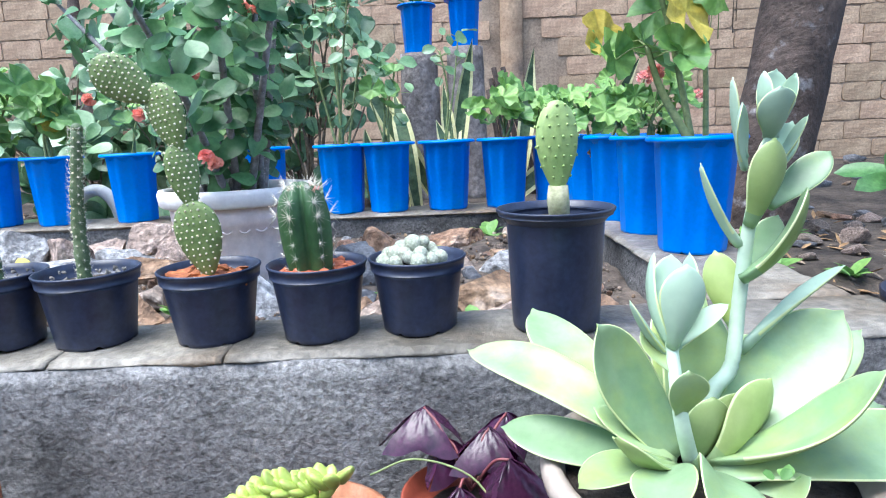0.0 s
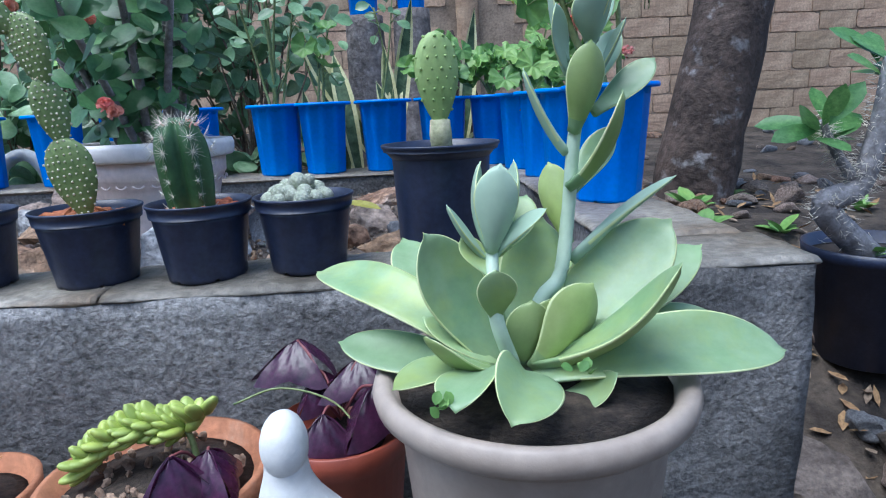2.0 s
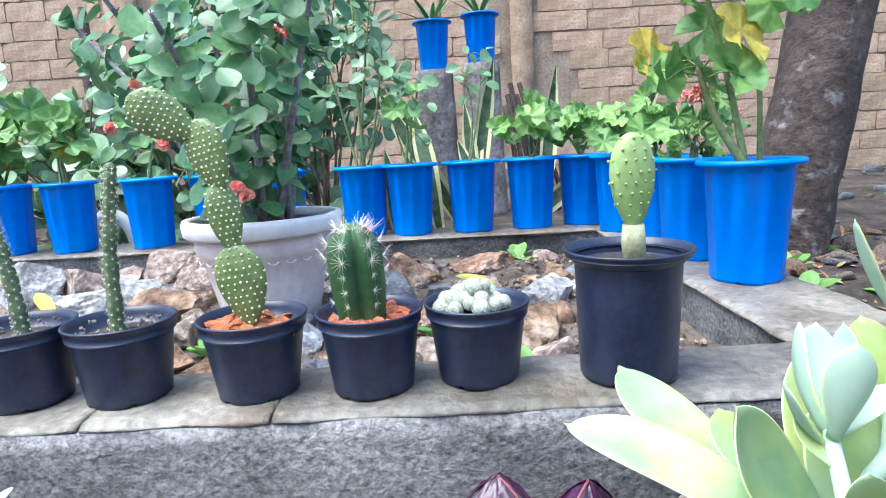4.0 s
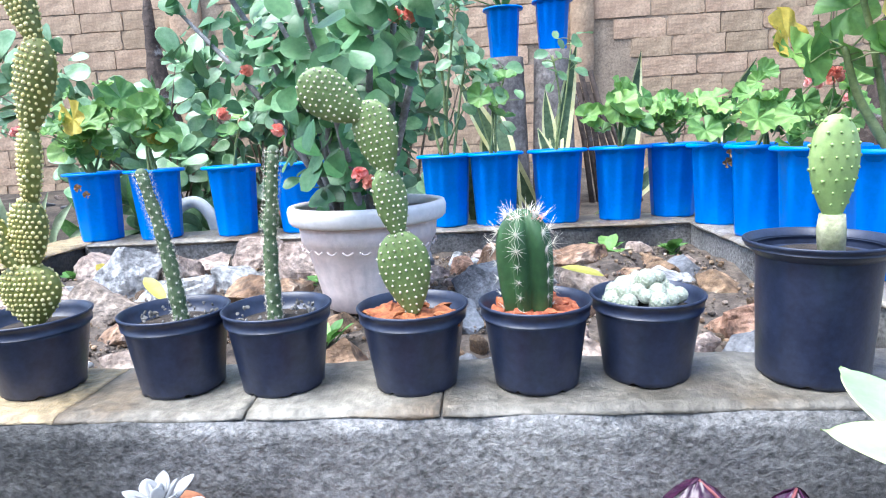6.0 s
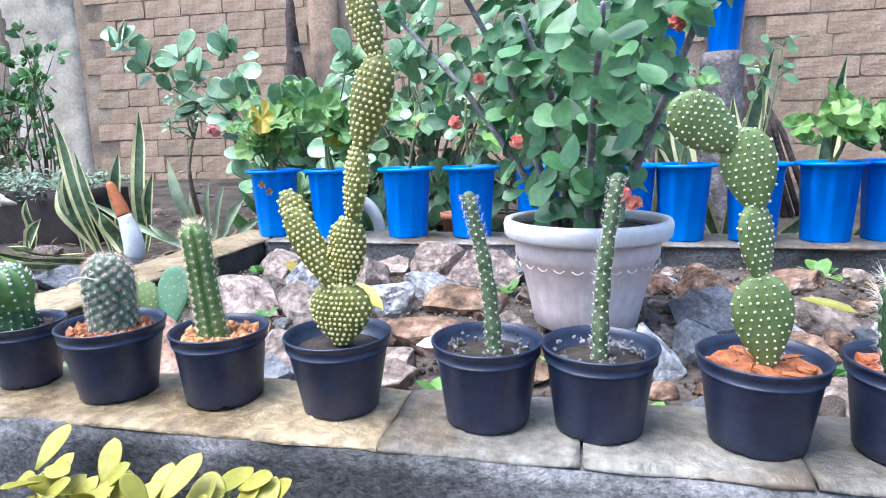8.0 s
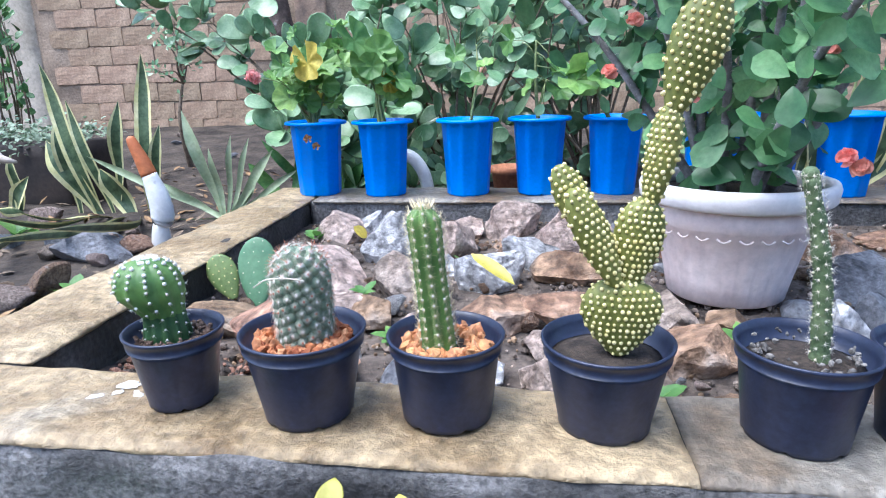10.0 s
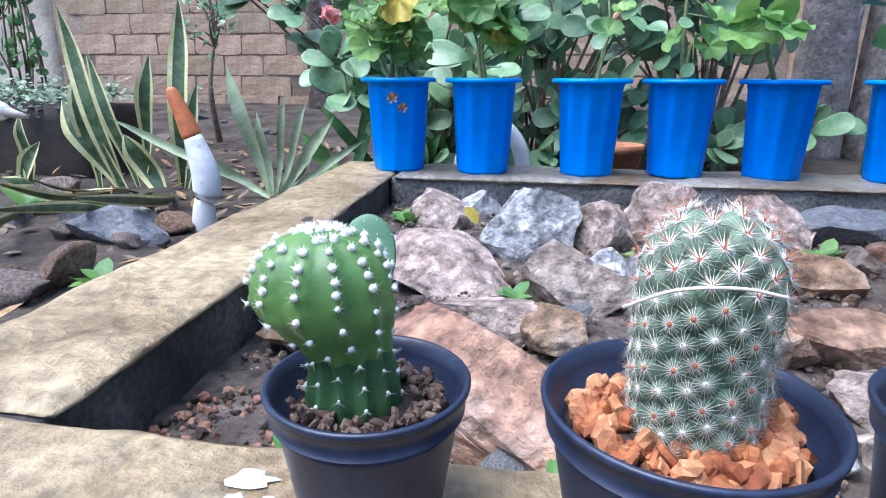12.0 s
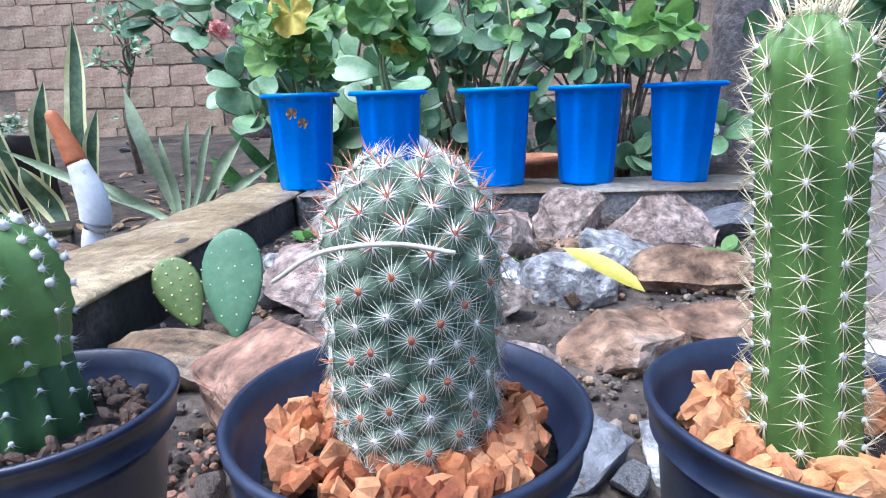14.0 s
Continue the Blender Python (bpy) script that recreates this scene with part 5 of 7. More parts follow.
spoon_leaf((0.047, 0.027, 0.466), (0.041, 0.007, 0.498), 0.027, (0, 0.95, 0.15), 0.1, 0.4, 1)
spoon_leaf((0.047, 0.027, 0.466), (0.059, 0.047, 0.511), 0.026, (0, -0.95, 0.15), 0.1, 0.4, 1)
spoon_leaf((0.031, 0.027, 0.454), (0.018, 0.022, 0.505), 0.014, (0.8, -0.3, 0.3), 0.05, 0.5, 1)
spoon_leaf((0.031, 0.027, 0.447), (0.020, 0.012, 0.489), 0.022, (0.6, -0.7, 0.3), 0.06, 0.3, 1)
spoon_leaf((0.052, 0.027, 0.446), (0.068, 0.022, 0.480), 0.012, (-0.8, -0.1, 0.5), 0.03, 0.5, 1)
spoon_leaf((0.040, 0.031, 0.433), (0.069, 0.042, 0.476), 0.024, (-0.5, -0.7, 0.4), 0.08, 0.3, 1)
WAXY = mat("pale_waxy_stem", (0.44, 0.57, 0.42), (0.55, 0.66, 0.52), 20, 0.55, 80, 0.06, 0.1, 90)
for pts, r in ((((-0.015, -0.016, 0.262), (-0.027, -0.026, 0.301), (-0.026, -0.006, 0.338), (-0.024, 0.002, 0.357)), 0.0056), (((-0.006, -0.002, 0.250), (0.008, 0.010, 0.295), (0.024, 0.017, 0.313), (0.032, 0.027, 0.355), (0.036, 0.027, 0.406), (0.042, 0.027, 0.441), (0.047, 0.027, 0.468)), 0.0062)):
    P = smooth_path(pts, 7)
    part("stem", tube(P, [r * (0.95 - 0.35 * i / len(P)) for i in range(len(P))], 10), WAXY, t)
rr = random.Random(92)
sprout = thin_leaf(0.008, 0.006, 0.55, 0.2, -0.1, 5).mesh("sprout_leaf", LEAF_G)
for x, y, z in ((-0.062, -0.080, 0.262), (0.018, -0.066, 0.272)):
    for i in range(5):
        put("sprout_leaf", sprout, t, aim((x + rr.gauss(0, 0.004), y, z + 0.01 * rr.random()), way(i * 137, 25 + 40 * rr.random()), (0, -0.6, 1)), "tiny green sprout leaf")

# ---- stones of the bed ----
ROCKS = ((-1.06, 1.46, 0.088, 0.065, 0.072, 1, 0.02, 11), (-1.18, 1.275, 0.115, 0.065, 0.042, 0, 0.0, 12), (-1.245, 1.60, 0.085, 0.06, 0.045, 0, 0.0, 13), (-1.0, 1.245, 0.085, 0.055, 0.058, 0, 0.0, 14),
         (-0.93, 1.475, 0.062, 0.05, 0.055, 0, 0.01, 15), (-0.865, 1.295, 0.075, 0.05, 0.05, 1, 0.0, 16), (-1.035, 1.095, 0.04, 0.03, 0.028, 2, 0.0, 17), (-1.11, 1.115, 0.05, 0.04, 0.035, 0, 0.0, 18))
ROCKS2 = ((-1.11, 0.935, 0.135, 0.06, 0.06, 2, 0.012, 19), (-0.655, 1.36, 0.085, 0.06, 0.05, 2, 0.0, 20), (-0.545, 1.615, 0.09, 0.06, 0.055, 3, 0.0, 21), (-0.69, 1.13, 0.075, 0.05, 0.045, 2, 0.0, 22),
          (-0.205, 1.28, 0.085, 0.06, 0.062, 3, 0.0, 23), (-0.82, 1.64, 0.075, 0.05, 0.052, 0, 0.01, 24), (-1.18, 1.68, 0.07, 0.04, 0.05, 1, 0.0, 25), (0.13, 1.27, 0.06, 0.05, 0.05, 1, 0.0, 26))
ROCKS3 = ((0.06, 1.07, 0.075, 0.05, 0.035, 2, 0.0, 27), (-0.33, 1.03, 0.055, 0.04, 0.05, 1, 0.0, 28), (-0.685, 1.56, 0.09, 0.06, 0.065, 0, 0.01, 29), (-0.84, 1.10, 0.065, 0.045, 0.04, 2, 0.0, 30),
          (-1.26, 1.045, 0.085, 0.05, 0.03, 2, 0.0, 31), (-0.255, 1.10, 0.06, 0.04, 0.045, 3, 0.0, 32), (-0.15, 1.49, 0.075, 0.05, 0.05, 2, 0.0, 33), (-0.95, 0.99, 0.05, 0.04, 0.035, 0, 0.0, 34))
ROCKS4 = ((-0.55, 0.98, 0.07, 0.045, 0.045, 2, 0.0, 35), (-0.77, 1.42, 0.06, 0.05, 0.05, 1, 0.0, 36), (0.02, 1.55, 0.09, 0.05, 0.035, 2, 0.0, 37), (-0.08, 0.93, 0.06, 0.04, 0.03, 0, 0.0, 38),
          (0.22, 1.05, 0.06, 0.05, 0.03, 2, 0.0, 39), (-0.94, 1.64, 0.05, 0.04, 0.05, 0, 0.0, 40), (-0.74, 0.90, 0.05, 0.035, 0.03, 0, 0.0, 41), (-0.42, 0.91, 0.05, 0.035, 0.035, 2, 0.0, 42))
RM = (ROCK_A, ROCK_B, ROCK_C, ROCK_D)
RL = ("rough pinkish-grey granite stone lying in the bed", "pale grey speckled granite rock lying in the bed", "rusty brown broken stone lying in the bed", "dark blue-grey angular stone lying in the bed")
rr = random.Random(55)
for x, y, sx, sy, sz, k, dz, sd in ROCKS + ROCKS2 + ROCKS3 + ROCKS4:
    ob = put("rock", stone_mesh("rock", sd, sx * 1.45, sy * 1.5, sz * 1.4, RM[k], 4, 14, 0.11), None, pose(x, y, 0.705 + dz, rr.gauss(0, 5), rr.gauss(0, 6), rr.gauss(0, 20)))
    tagged(ob, RL[k], "rock", "stones of the rock bed")
taken = [(x, y, max(sx, sy) * 1.3) for x, y, sx, sy, *_ in ROCKS + ROCKS2 + ROCKS3 + ROCKS4] + [(-0.432, 1.262, 0.13), (-1.256, 1.142, 0.05)]
count = 0
for i in range(4000):
    x, y, s = -1.32 + 1.60 * rr.random(), 0.83 + 0.85 * rr.random(), 0.026 + 0.045 * rr.random()
    if count < 60 and all((x - a) ** 2 + (y - b) ** 2 > (0.8 * (s + c)) ** 2 for a, b, c in taken):
        taken.append((x, y, s))
        k = rr.choice((0, 0, 1, 2, 2, 3))
        ob = put("rock", stone_mesh("rock", 500 + i, s * 1.25, s, s * 0.85, RM[k], 3 if s < 0.04 else 4, 12, 0.11), None, pose(x, y, 0.70, rr.gauss(0, 9), rr.gauss(0, 9), rr.random() * 360))
        tagged(ob, RL[k], "rock", "stones of the rock bed")
        count += 1
small = [stone_mesh("stone", 100 + i, 1.0, 0.8, 0.6, RM[i % 3], 2, 8, 0.12) for i in range(9)]
for i in range(150):
    x, y = -1.35 + 1.66 * rr.random(), 0.79 + 0.93 * rr.random()
    s = 0.010 + 0.022 * rr.random() ** 2
    ob = put("stone", small[i % 9], None, pose(x, y, 0.70 + s * 0.2, rr.random() * 60, rr.random() * 60, rr.random() * 360) @ Matrix.Scale(s, 4))
    tagged(ob, "small broken stone on the soil of the bed", "stone", "small stones of the bed")
g = Geo()
for i in range(4200):
    x, y = -1.36 + 1.69 * rr.random(), 0.775 + 0.955 * rr.random()
    s = 0.002 + 0.0055 * rr.random() ** 3
    b = ball(s, None, 0, None, 5, 4, 0.7)
    g.add(b.v, b.f, rr.randrange(3), pose(x, y, 0.697 + 0.02 * noise.fractal(Vector((x * 5, y * 5, 3)), 1.0, 2.0, 5) + 0.012 * step01((y - 1.2) / 0.4), rr.random() * 90, 0, rr.random() * 360))
tagged(put("gravel", g.mesh("gravel", [ROCK_A, ROCK_C, SOIL], False)), "scattered fine gravel on the damp bed soil", "gravel", kind="stuff")

# stray leaves, weeds and a prickly pear in the bed
t = thing("prickly_pear", -1.256, 1.142, 0.695, "flat blue-green prickly pear with two pads growing in the bed", "cactus")
g, d = Geo(), Geo()
pad_geo(g, d, (0, 0, 0), (-0.012, 0.05, 0.118), 0.072, 0.014, (0.1, -1, 0.4), 7, 0.0011, 61)
part("pad", g, PAD_B, t)
part("woolly_dotting", d, DOTS, t)
g, d = Geo(), Geo()
pad_geo(g, d, (-0.058, 0.03, 0.005), (-0.100, 0.05, 0.082), 0.056, 0.014, (0.2, -1, 0.4), 7, 0.0015, 62)
part("pad", g, PAD, t)
part("woolly_dotting", d, DOTS_Y, t)


def weed(x, y, z, n, s, seed, label="small green weed sprouting between the stones"):
    rr = random.Random(seed)
    t = thing("weed", x, y, z, label, "weed", "weeds in the bed")
    me = thin_leaf(0.036 * s, 0.021 * s, 0.5, 0.2, -0.25, 6).mesh("leaf", LEAF_G)
    for i in range(n):
        put("leaf", me, t, aim((rr.gauss(0, 0.006), rr.gauss(0, 0.006), 0.012 * rr.random()), way(i * 137, 20 + 40 * rr.random()), (0, 0, 1)) @ Matrix.Scale(0.7 + 0.6 * rr.random(), 4))
    return t


for i, (x, y, n, s) in enumerate(((-1.22, 0.83, 8, 1.1), (-1.30, 1.58, 12, 0.9), (-0.98, 1.0, 8, 0.9), (-0.47, 1.02, 10, 1.0), (-0.60, 1.45, 8, 0.9), (-0.09, 1.03, 9, 1.1), (0.12, 1.66, 7, 1.8), (0.27, 1.64, 8, 1.4), (-0.16, 0.83, 6, 0.9), (-0.63, 0.86, 9, 1.0), (-1.08, 1.2, 6, 0.8), (-0.91, 1.38, 5, 0.8), (-1.02, 0.84, 8, 0.8), (0.03, 0.86, 8, 1.0), (-0.36, 0.84, 7, 0.9), (-1.33, 1.30, 6, 0.8))):
    weed(x, y, 0.698, n, s, 300 + i)
for x, y, z, L, W, az, el, m, lab in ((-1.155, 1.52, 0.725, 0.04, 0.03, 200, 50, LEAF_Y, "yellow fallen leaf on the stones"), (-0.80, 1.14, 0.75, 0.11, 0.026, 140, 22, LEAF_LIME, "long yellow-green fallen leaf"),
                                      (0.02, 1.22, 0.75, 0.09, 0.022, 150, 12, LEAF_LIME, "long pale fallen leaf on the stones"), (-0.70, 1.00, 0.735, 0.09, 0.03, 10, 5, WHITE, "pale bleached fallen leaf on the stones"), (0.18, 0.9, 0.72, 0.06, 0.02, 80, 50, DRY, "dry brown leaf standing in the bed")):
    tagged(put("fallen_leaf", thin_leaf(L, W, 0.5, 0.3, -0.1, 6).mesh("fallen_leaf", m), None, aim((x, y, z), way(az, el), (0, -0.5, 1))), lab, "leaf")

# ---- ornaments ----
g = Geo()
P = smooth_path([(0.004, 0, -0.10), (0.010, 0, 0.02), (0.016, 0, 0.098)], 6)
tube(P, [0.030, 0.030, 0.029, 0.028, 0.026, 0.025, 0.025, 0.026, 0.026, 0.025, 0.024, 0.022, 0.019], 16, g, 0)
tube([(0.016, 0, 0.094), (0.017, 0, 0.104)], 0.0175, 14, g, 2)
P = smooth_path([(0.017, 0, 0.101), (0.026, 0, 0.118), (0.024, 0, 0.165), (0.005, 0, 0.235)], 6)
tube(P, [0.020, 0.024, 0.027, 0.029, 0.030, 0.030, 0.030, 0.030, 0.030, 0.030, 0.030, 0.029, 0.029, 0.028, 0.027, 0.025, 0.023, 0.021, 0.020], 16, g, 0)
tube(smooth_path([(0.005, 0, 0.232), (-0.008, 0, 0.27), (-0.028, 0, 0.318), (-0.034, 0, 0.336)], 5), [0.021, 0.021, 0.021, 0.02, 0.02, 0.019, 0.018, 0.017, 0.016, 0.015, 0.014, 0.013, 0.012, 0.011, 0.009, 0.004][:16], 14, g, 1)
tagged(put("goose_ornament", g.mesh("goose_ornament", [WHITE, ORANGE, TROUGHM]), None, Matrix.Translation((-1.795, 1.68, 0.618))), "white goose-neck garden ornament with an orange bill pointing up", "ornament")
g = Geo()
tube(smooth_path([(-0.085, 0, -0.04), (-0.078, 0, 0.10), (-0.04, 0, 0.165), (0.02, 0, 0.18), (0.065, 0, 0.13), (0.082, 0, 0.04), (0.085, 0, -0.02)], 6), [0.02] * 30 + [0.024] * 7, 14, g)
tagged(put("swan_ornament", g.mesh("swan_ornament", WHITE), None, Matrix.Translation((-1.165, 2.01, 0.675))), "white curved swan-neck ornament behind the pots", "ornament")

# dead trunk at the foot of the boundary wall
P = smooth_path([(0.06, 0, -0.05), (0.04, 0, 0.5), (0.0, 0, 0.95), (-0.015, 0.02, 1.32)], 6)
g = tube(P, [0.125 - 0.0055 * i for i in range(len(P))], 18)
g.v = [tuple(Vector(p) + Vector((noise.noise(Vector(p) * 9), noise.noise(Vector(p) * 9 + Vector((7, 0, 0))), 0)) * 0.02) for p in g.v]
tagged(put("dead_trunk", g.mesh("dead_trunk", BARK), None, Matrix.Translation((-2.46, 4.34, 0.74))), "dark dead tree trunk tapering upwards before the block wall", "trunk")

t = thing("terracotta_pot", -0.840, 2.10, 0.70, "small red-brown terracotta pot standing behind the blue pots", "pot")
part("pot", lathe([(0.040, 0), (0.043, 0.003), (0.055, 0.085), (0.060, 0.088), (0.061, 0.108), (0.056, 0.109), (0.052, 0.09), (0.002, 0.086)], 32), TERRA, t)
part("soil", lathe([(0.053, 0.09), (0.002, 0.094)], 20), POTSOIL, t)

# ---- two stumps with hanging pots ----
for x, r, h, sd in ((-0.095, 0.088, 0.67, 1), (0.112, 0.086, 0.69, 2)):
    prof = [(r * (1.12 - 0.2 * i / 14 + 0.03 * noise.noise(Vector((sd, i * 0.7, 0)))), h * i / 14 - 0.03) for i in range(15)]
    st = put("tree_stump", lathe(prof, 40, lambda a, i: 1 + 0.06 * noise.noise(Vector((math.cos(a) * 4 + sd * 5, math.sin(a) * 4, i * 0.08))) + 0.02 * math.sin(17 * a)).mesh("tree_stump", STUMPW), None, Matrix.Translation((x, 2.80, 0.70)))
    tagged(st, "weathered grey upright tree stump behind the pots", "stump", "stumps")
    bp = blue_potted(x, 2.80, 0.70 + h - 0.03, "bromeliad in a blue plastic pot on top of a stump", sd * 20)
    rr = random.Random(sd)
    me = thick_leaf(0.16, 0.022, 0.003, 0.3, 1.0, 0.1, -0.12, 8).mesh("leaf", LEAF_G)
    for i in range(9):
        put("leaf", me, bp, aim((0, 0, 0.19), way(i * 40 + rr.random() * 20, 30 + 30 * rr.random()), (0, 0, 1)))


for i in range(7):
    st = put("stick", tube([(0.27 + 0.035 * i, 2.78 + 0.02 * (i % 3), 0.70), (0.25 + 0.02 * i, 2.86, 0.98 + 0.03 * (i % 4)), (0.22 + 0.014 * i, 2.93, 1.18 + 0.05 * (i % 3))], 0.012, 7).mesh("stick", BARK))
    tagged(st, "dark weathered stick leaning beside the stumps", "stick", "leaning sticks")

# ---- shrubs, snake plants and trees behind ----
def sword(t, base, tip, W, sag=0.0, materials=(SNAKE, SNAKE_E), name="leaf", n=9):
    """A stiff sword leaf with pale margins, from base to tip."""
    b, e = Vector(base), Vector(tip)
    L = (e - b).length
    g = Geo()
    vs, fs, ks = [], [], []
    for i in range(n + 1):
        u = i / n
        w = W / 2 * (0.38 + 0.62 * math.sin(math.pi / 2 * min(1, u * 1.7)) ** 1.3) * (1 if u < 0.7 else max(0.02, 1 - ((u - 0.7) / 0.3) ** 1.5))
        for c in (-1, -0.60, 0, 0.60, 1):
            vs.append((c * w, u * L, 0.35 * w * c * c - sag * L * u * u + 0.012 * math.sin(u * 7 + 9 * L) + 0.35 * w * c * math.sin(u * 5 + 20 * L)))
    for i in range(n):
        for j in range(4):
            a = i * 5 + j
            fs.append((a, a + 1, a + 6, a + 5))
            ks.append(1 if j in (0, 3) else 0)
    g.add(vs, fs)
    g.k = ks
    return put(name, g.mesh(name, list(materials)), t, aim(b, e - b, (0.2, -1, 0.25)))


def sword_plant(x, y, z, label, tips, W, seed, materials=(SNAKE, SNAKE_E), name="snake_plant"):
    rr = random.Random(seed)
    t = thing(name, x, y, z, label, "plant")
    for tx, ty, tz, sag in tips:
        sword(t, (rr.gauss(0, 0.08) + 0.25 * tx, rr.gauss(0, 0.05), -0.02), (tx, ty, tz), W * (0.8 + 0.4 * rr.random()), sag, materials)
    return t


PALE = mat("pale_grey_green_sword_leaf", (0.24, 0.32, 0.17), (0.40, 0.46, 0.28), 20, 0.55, 90, 0.15, 0.1, 90, rnd=0.15)
t = thing("snake_plant", -2.300, 2.15, 0.633, "tall variegated snake plant with wavy yellow-edged dark leaves", "plant")
sword(t, (-0.03, 0, -0.00), (-0.14, -0.02, 0.53), 0.063, 0, (SNAKE, SNAKE_E), n=14)
sword(t, (0.06, 0, 0.05), (0.13, -0.02, 0.40), 0.047, 0, (SNAKE, SNAKE_E), n=14)
sword(t, (0.18, 0, 0.01), (0.24, -0.02, 0.55), 0.066, 0, (SNAKE, SNAKE_E), n=14)
sword(t, (-0.01, 0, -0.02), (-0.18, -0.02, 0.27), 0.076, 0.05, (SNAKE, SNAKE_E), n=14)
sword(t, (0.12, 0, -0.02), (0.02, -0.02, 0.17), 0.076, 0.03, (SNAKE, SNAKE_E), n=14)
sword(t, (0.03, 0, 0.00), (-0.07, -0.02, 0.41), 0.038, 0, (SNAKE, SNAKE_E), n=14)
sword(t, (-0.10, 0, -0.01), (-0.12, -0.02, 0.36), 0.047, 0, (SNAKE, SNAKE_E), n=14)
sword(t, (-0.34, 0, -0.00), (-0.33, -0.02, 0.22), 0.050, 0.08, (SNAKE, SNAKE_E), n=14)
sword(t, (-0.44, 0, -0.08), (-0.28, -0.02, 0.14), 0.063, 0.05, (SNAKE, SNAKE_E), n=14)
sword(t, (0.19, 0, -0.00), (0.27, -0.02, 0.32), 0.041, 0, (SNAKE, SNAKE_E), n=14)
sword(t, (0.07, 0, -0.01), (0.20, -0.57, 0.07), 0.024, -0.12, (SNAKE, SNAKE_E), n=14)
sword(t, (0.12, 0, -0.01), (0.53, -0.90, 0.07), 0.024, -0.15, (SNAKE, SNAKE_E), n=14)
sword(t, (-0.31, 0, -0.03), (0.57, -0.91, 0.06), 0.024, -0.2, (SNAKE, SNAKE_E), n=14)
sword(t, (0.04, 0, -0.01), (0.22, -0.68, 0.07), 0.024, -0.12, (SNAKE, SNAKE_E), n=14)
sword(t, (0.10, 0, -0.01), (0.40, -0.60, 0.07), 0.024, -0.1, (SNAKE, SNAKE_E), n=14)
sword(t, (-0.31, 0, -0.02), (-0.23, -0.21, 0.09), 0.040, -0.05, (SNAKE, SNAKE_E), n=14)
sword(t, (0.15, 0, -0.01), (0.63, -0.72, 0.09), 0.030, -0.2, (SNAKE, SNAKE_E), n=14)
t = thing("agave", -1.774, 2.05, 0.652, "spreading agave with long pale grey-green leaves", "plant")
sword(t, (-0.02, 0, -0.00), (-0.11, -0.02, 0.35), 0.036, 0, (PALE, PALE), n=14)
sword(t, (0.00, 0, 0.00), (0.05, -0.02, 0.27), 0.022, 0, (PALE, PALE), n=14)
sword(t, (0.01, 0, 0.00), (0.18, -0.02, 0.22), 0.033, 0.05, (PALE, PALE), n=14)
sword(t, (-0.02, 0, -0.00), (-0.48, -0.02, 0.21), 0.025, 0.02, (PALE, PALE), n=14)
sword(t, (-0.03, 0, -0.01), (-0.38, -0.02, -0.03), 0.022, 0.03, (PALE, PALE), n=14)
sword(t, (0.02, 0, 0.00), (0.26, -0.02, 0.16), 0.022, 0.06, (PALE, PALE), n=14)
sword(t, (0.01, 0, 0.00), (0.11, -0.02, 0.26), 0.021, 0, (PALE, PALE), n=14)
sword(t, (-0.01, 0, -0.00), (-0.03, -0.02, 0.23), 0.024, 0, (PALE, PALE), n=14)
sword(t, (-0.02, 0, -0.01), (-0.22, -0.02, 0.12), 0.027, 0.06, (PALE, PALE), n=14)
sword(t, (0.02, 0, -0.00), (0.13, -0.02, 0.15), 0.033, 0.1, (PALE, PALE), n=14)
sword_plant(-1.52, 2.12, 0.70, "green strap-leaved plant behind the pots", ((-0.12, -0.05, 0.2, 0.05), (0.10, -0.03, 0.24, 0.05), (-0.2, 0.0, 0.12, 0.1), (0.02, 0.05, 0.28, 0.0), (0.2, 0, 0.12, 0.1)), 0.04, 404, (LEAF_D, LEAF_D), "strap_plant")
sword_plant(-0.16, 2.12, 0.70, "tall variegated snake plant behind the blue pots", ((-0.12, 0, 0.52, 0), (0.0, 0, 0.44, 0), (-0.03, 0.04, 0.38, 0), (-0.10, -0.06, 0.32, 0), (0.05, 0, 0.30, 0)), 0.064, 405)
sword_plant(0.06, 2.12, 0.70, "variegated snake plant with cream-edged leaves behind the blue pots", ((0.05, 0, 0.60, 0), (-0.05, 0, 0.46, 0), (0.27, 0, 0.56, 0.08), (0.62, -0.05, 0.50, 0.16), (0.40, 0.1, 0.22, 0.2), (0.0, 0.05, 0.40, 0), (-0.08, -0.03, 0.34, 0)), 0.060, 406)

CLUSIA = [thick_leaf(0.084 * s, 0.056 * s, 0.003, 0.66, 1.3, 0.1, b, 6).mesh("leaf", LEAF_J) for s, b in ((1.0, -0.05), (1.2, -0.1), (0.8, 0.08))]


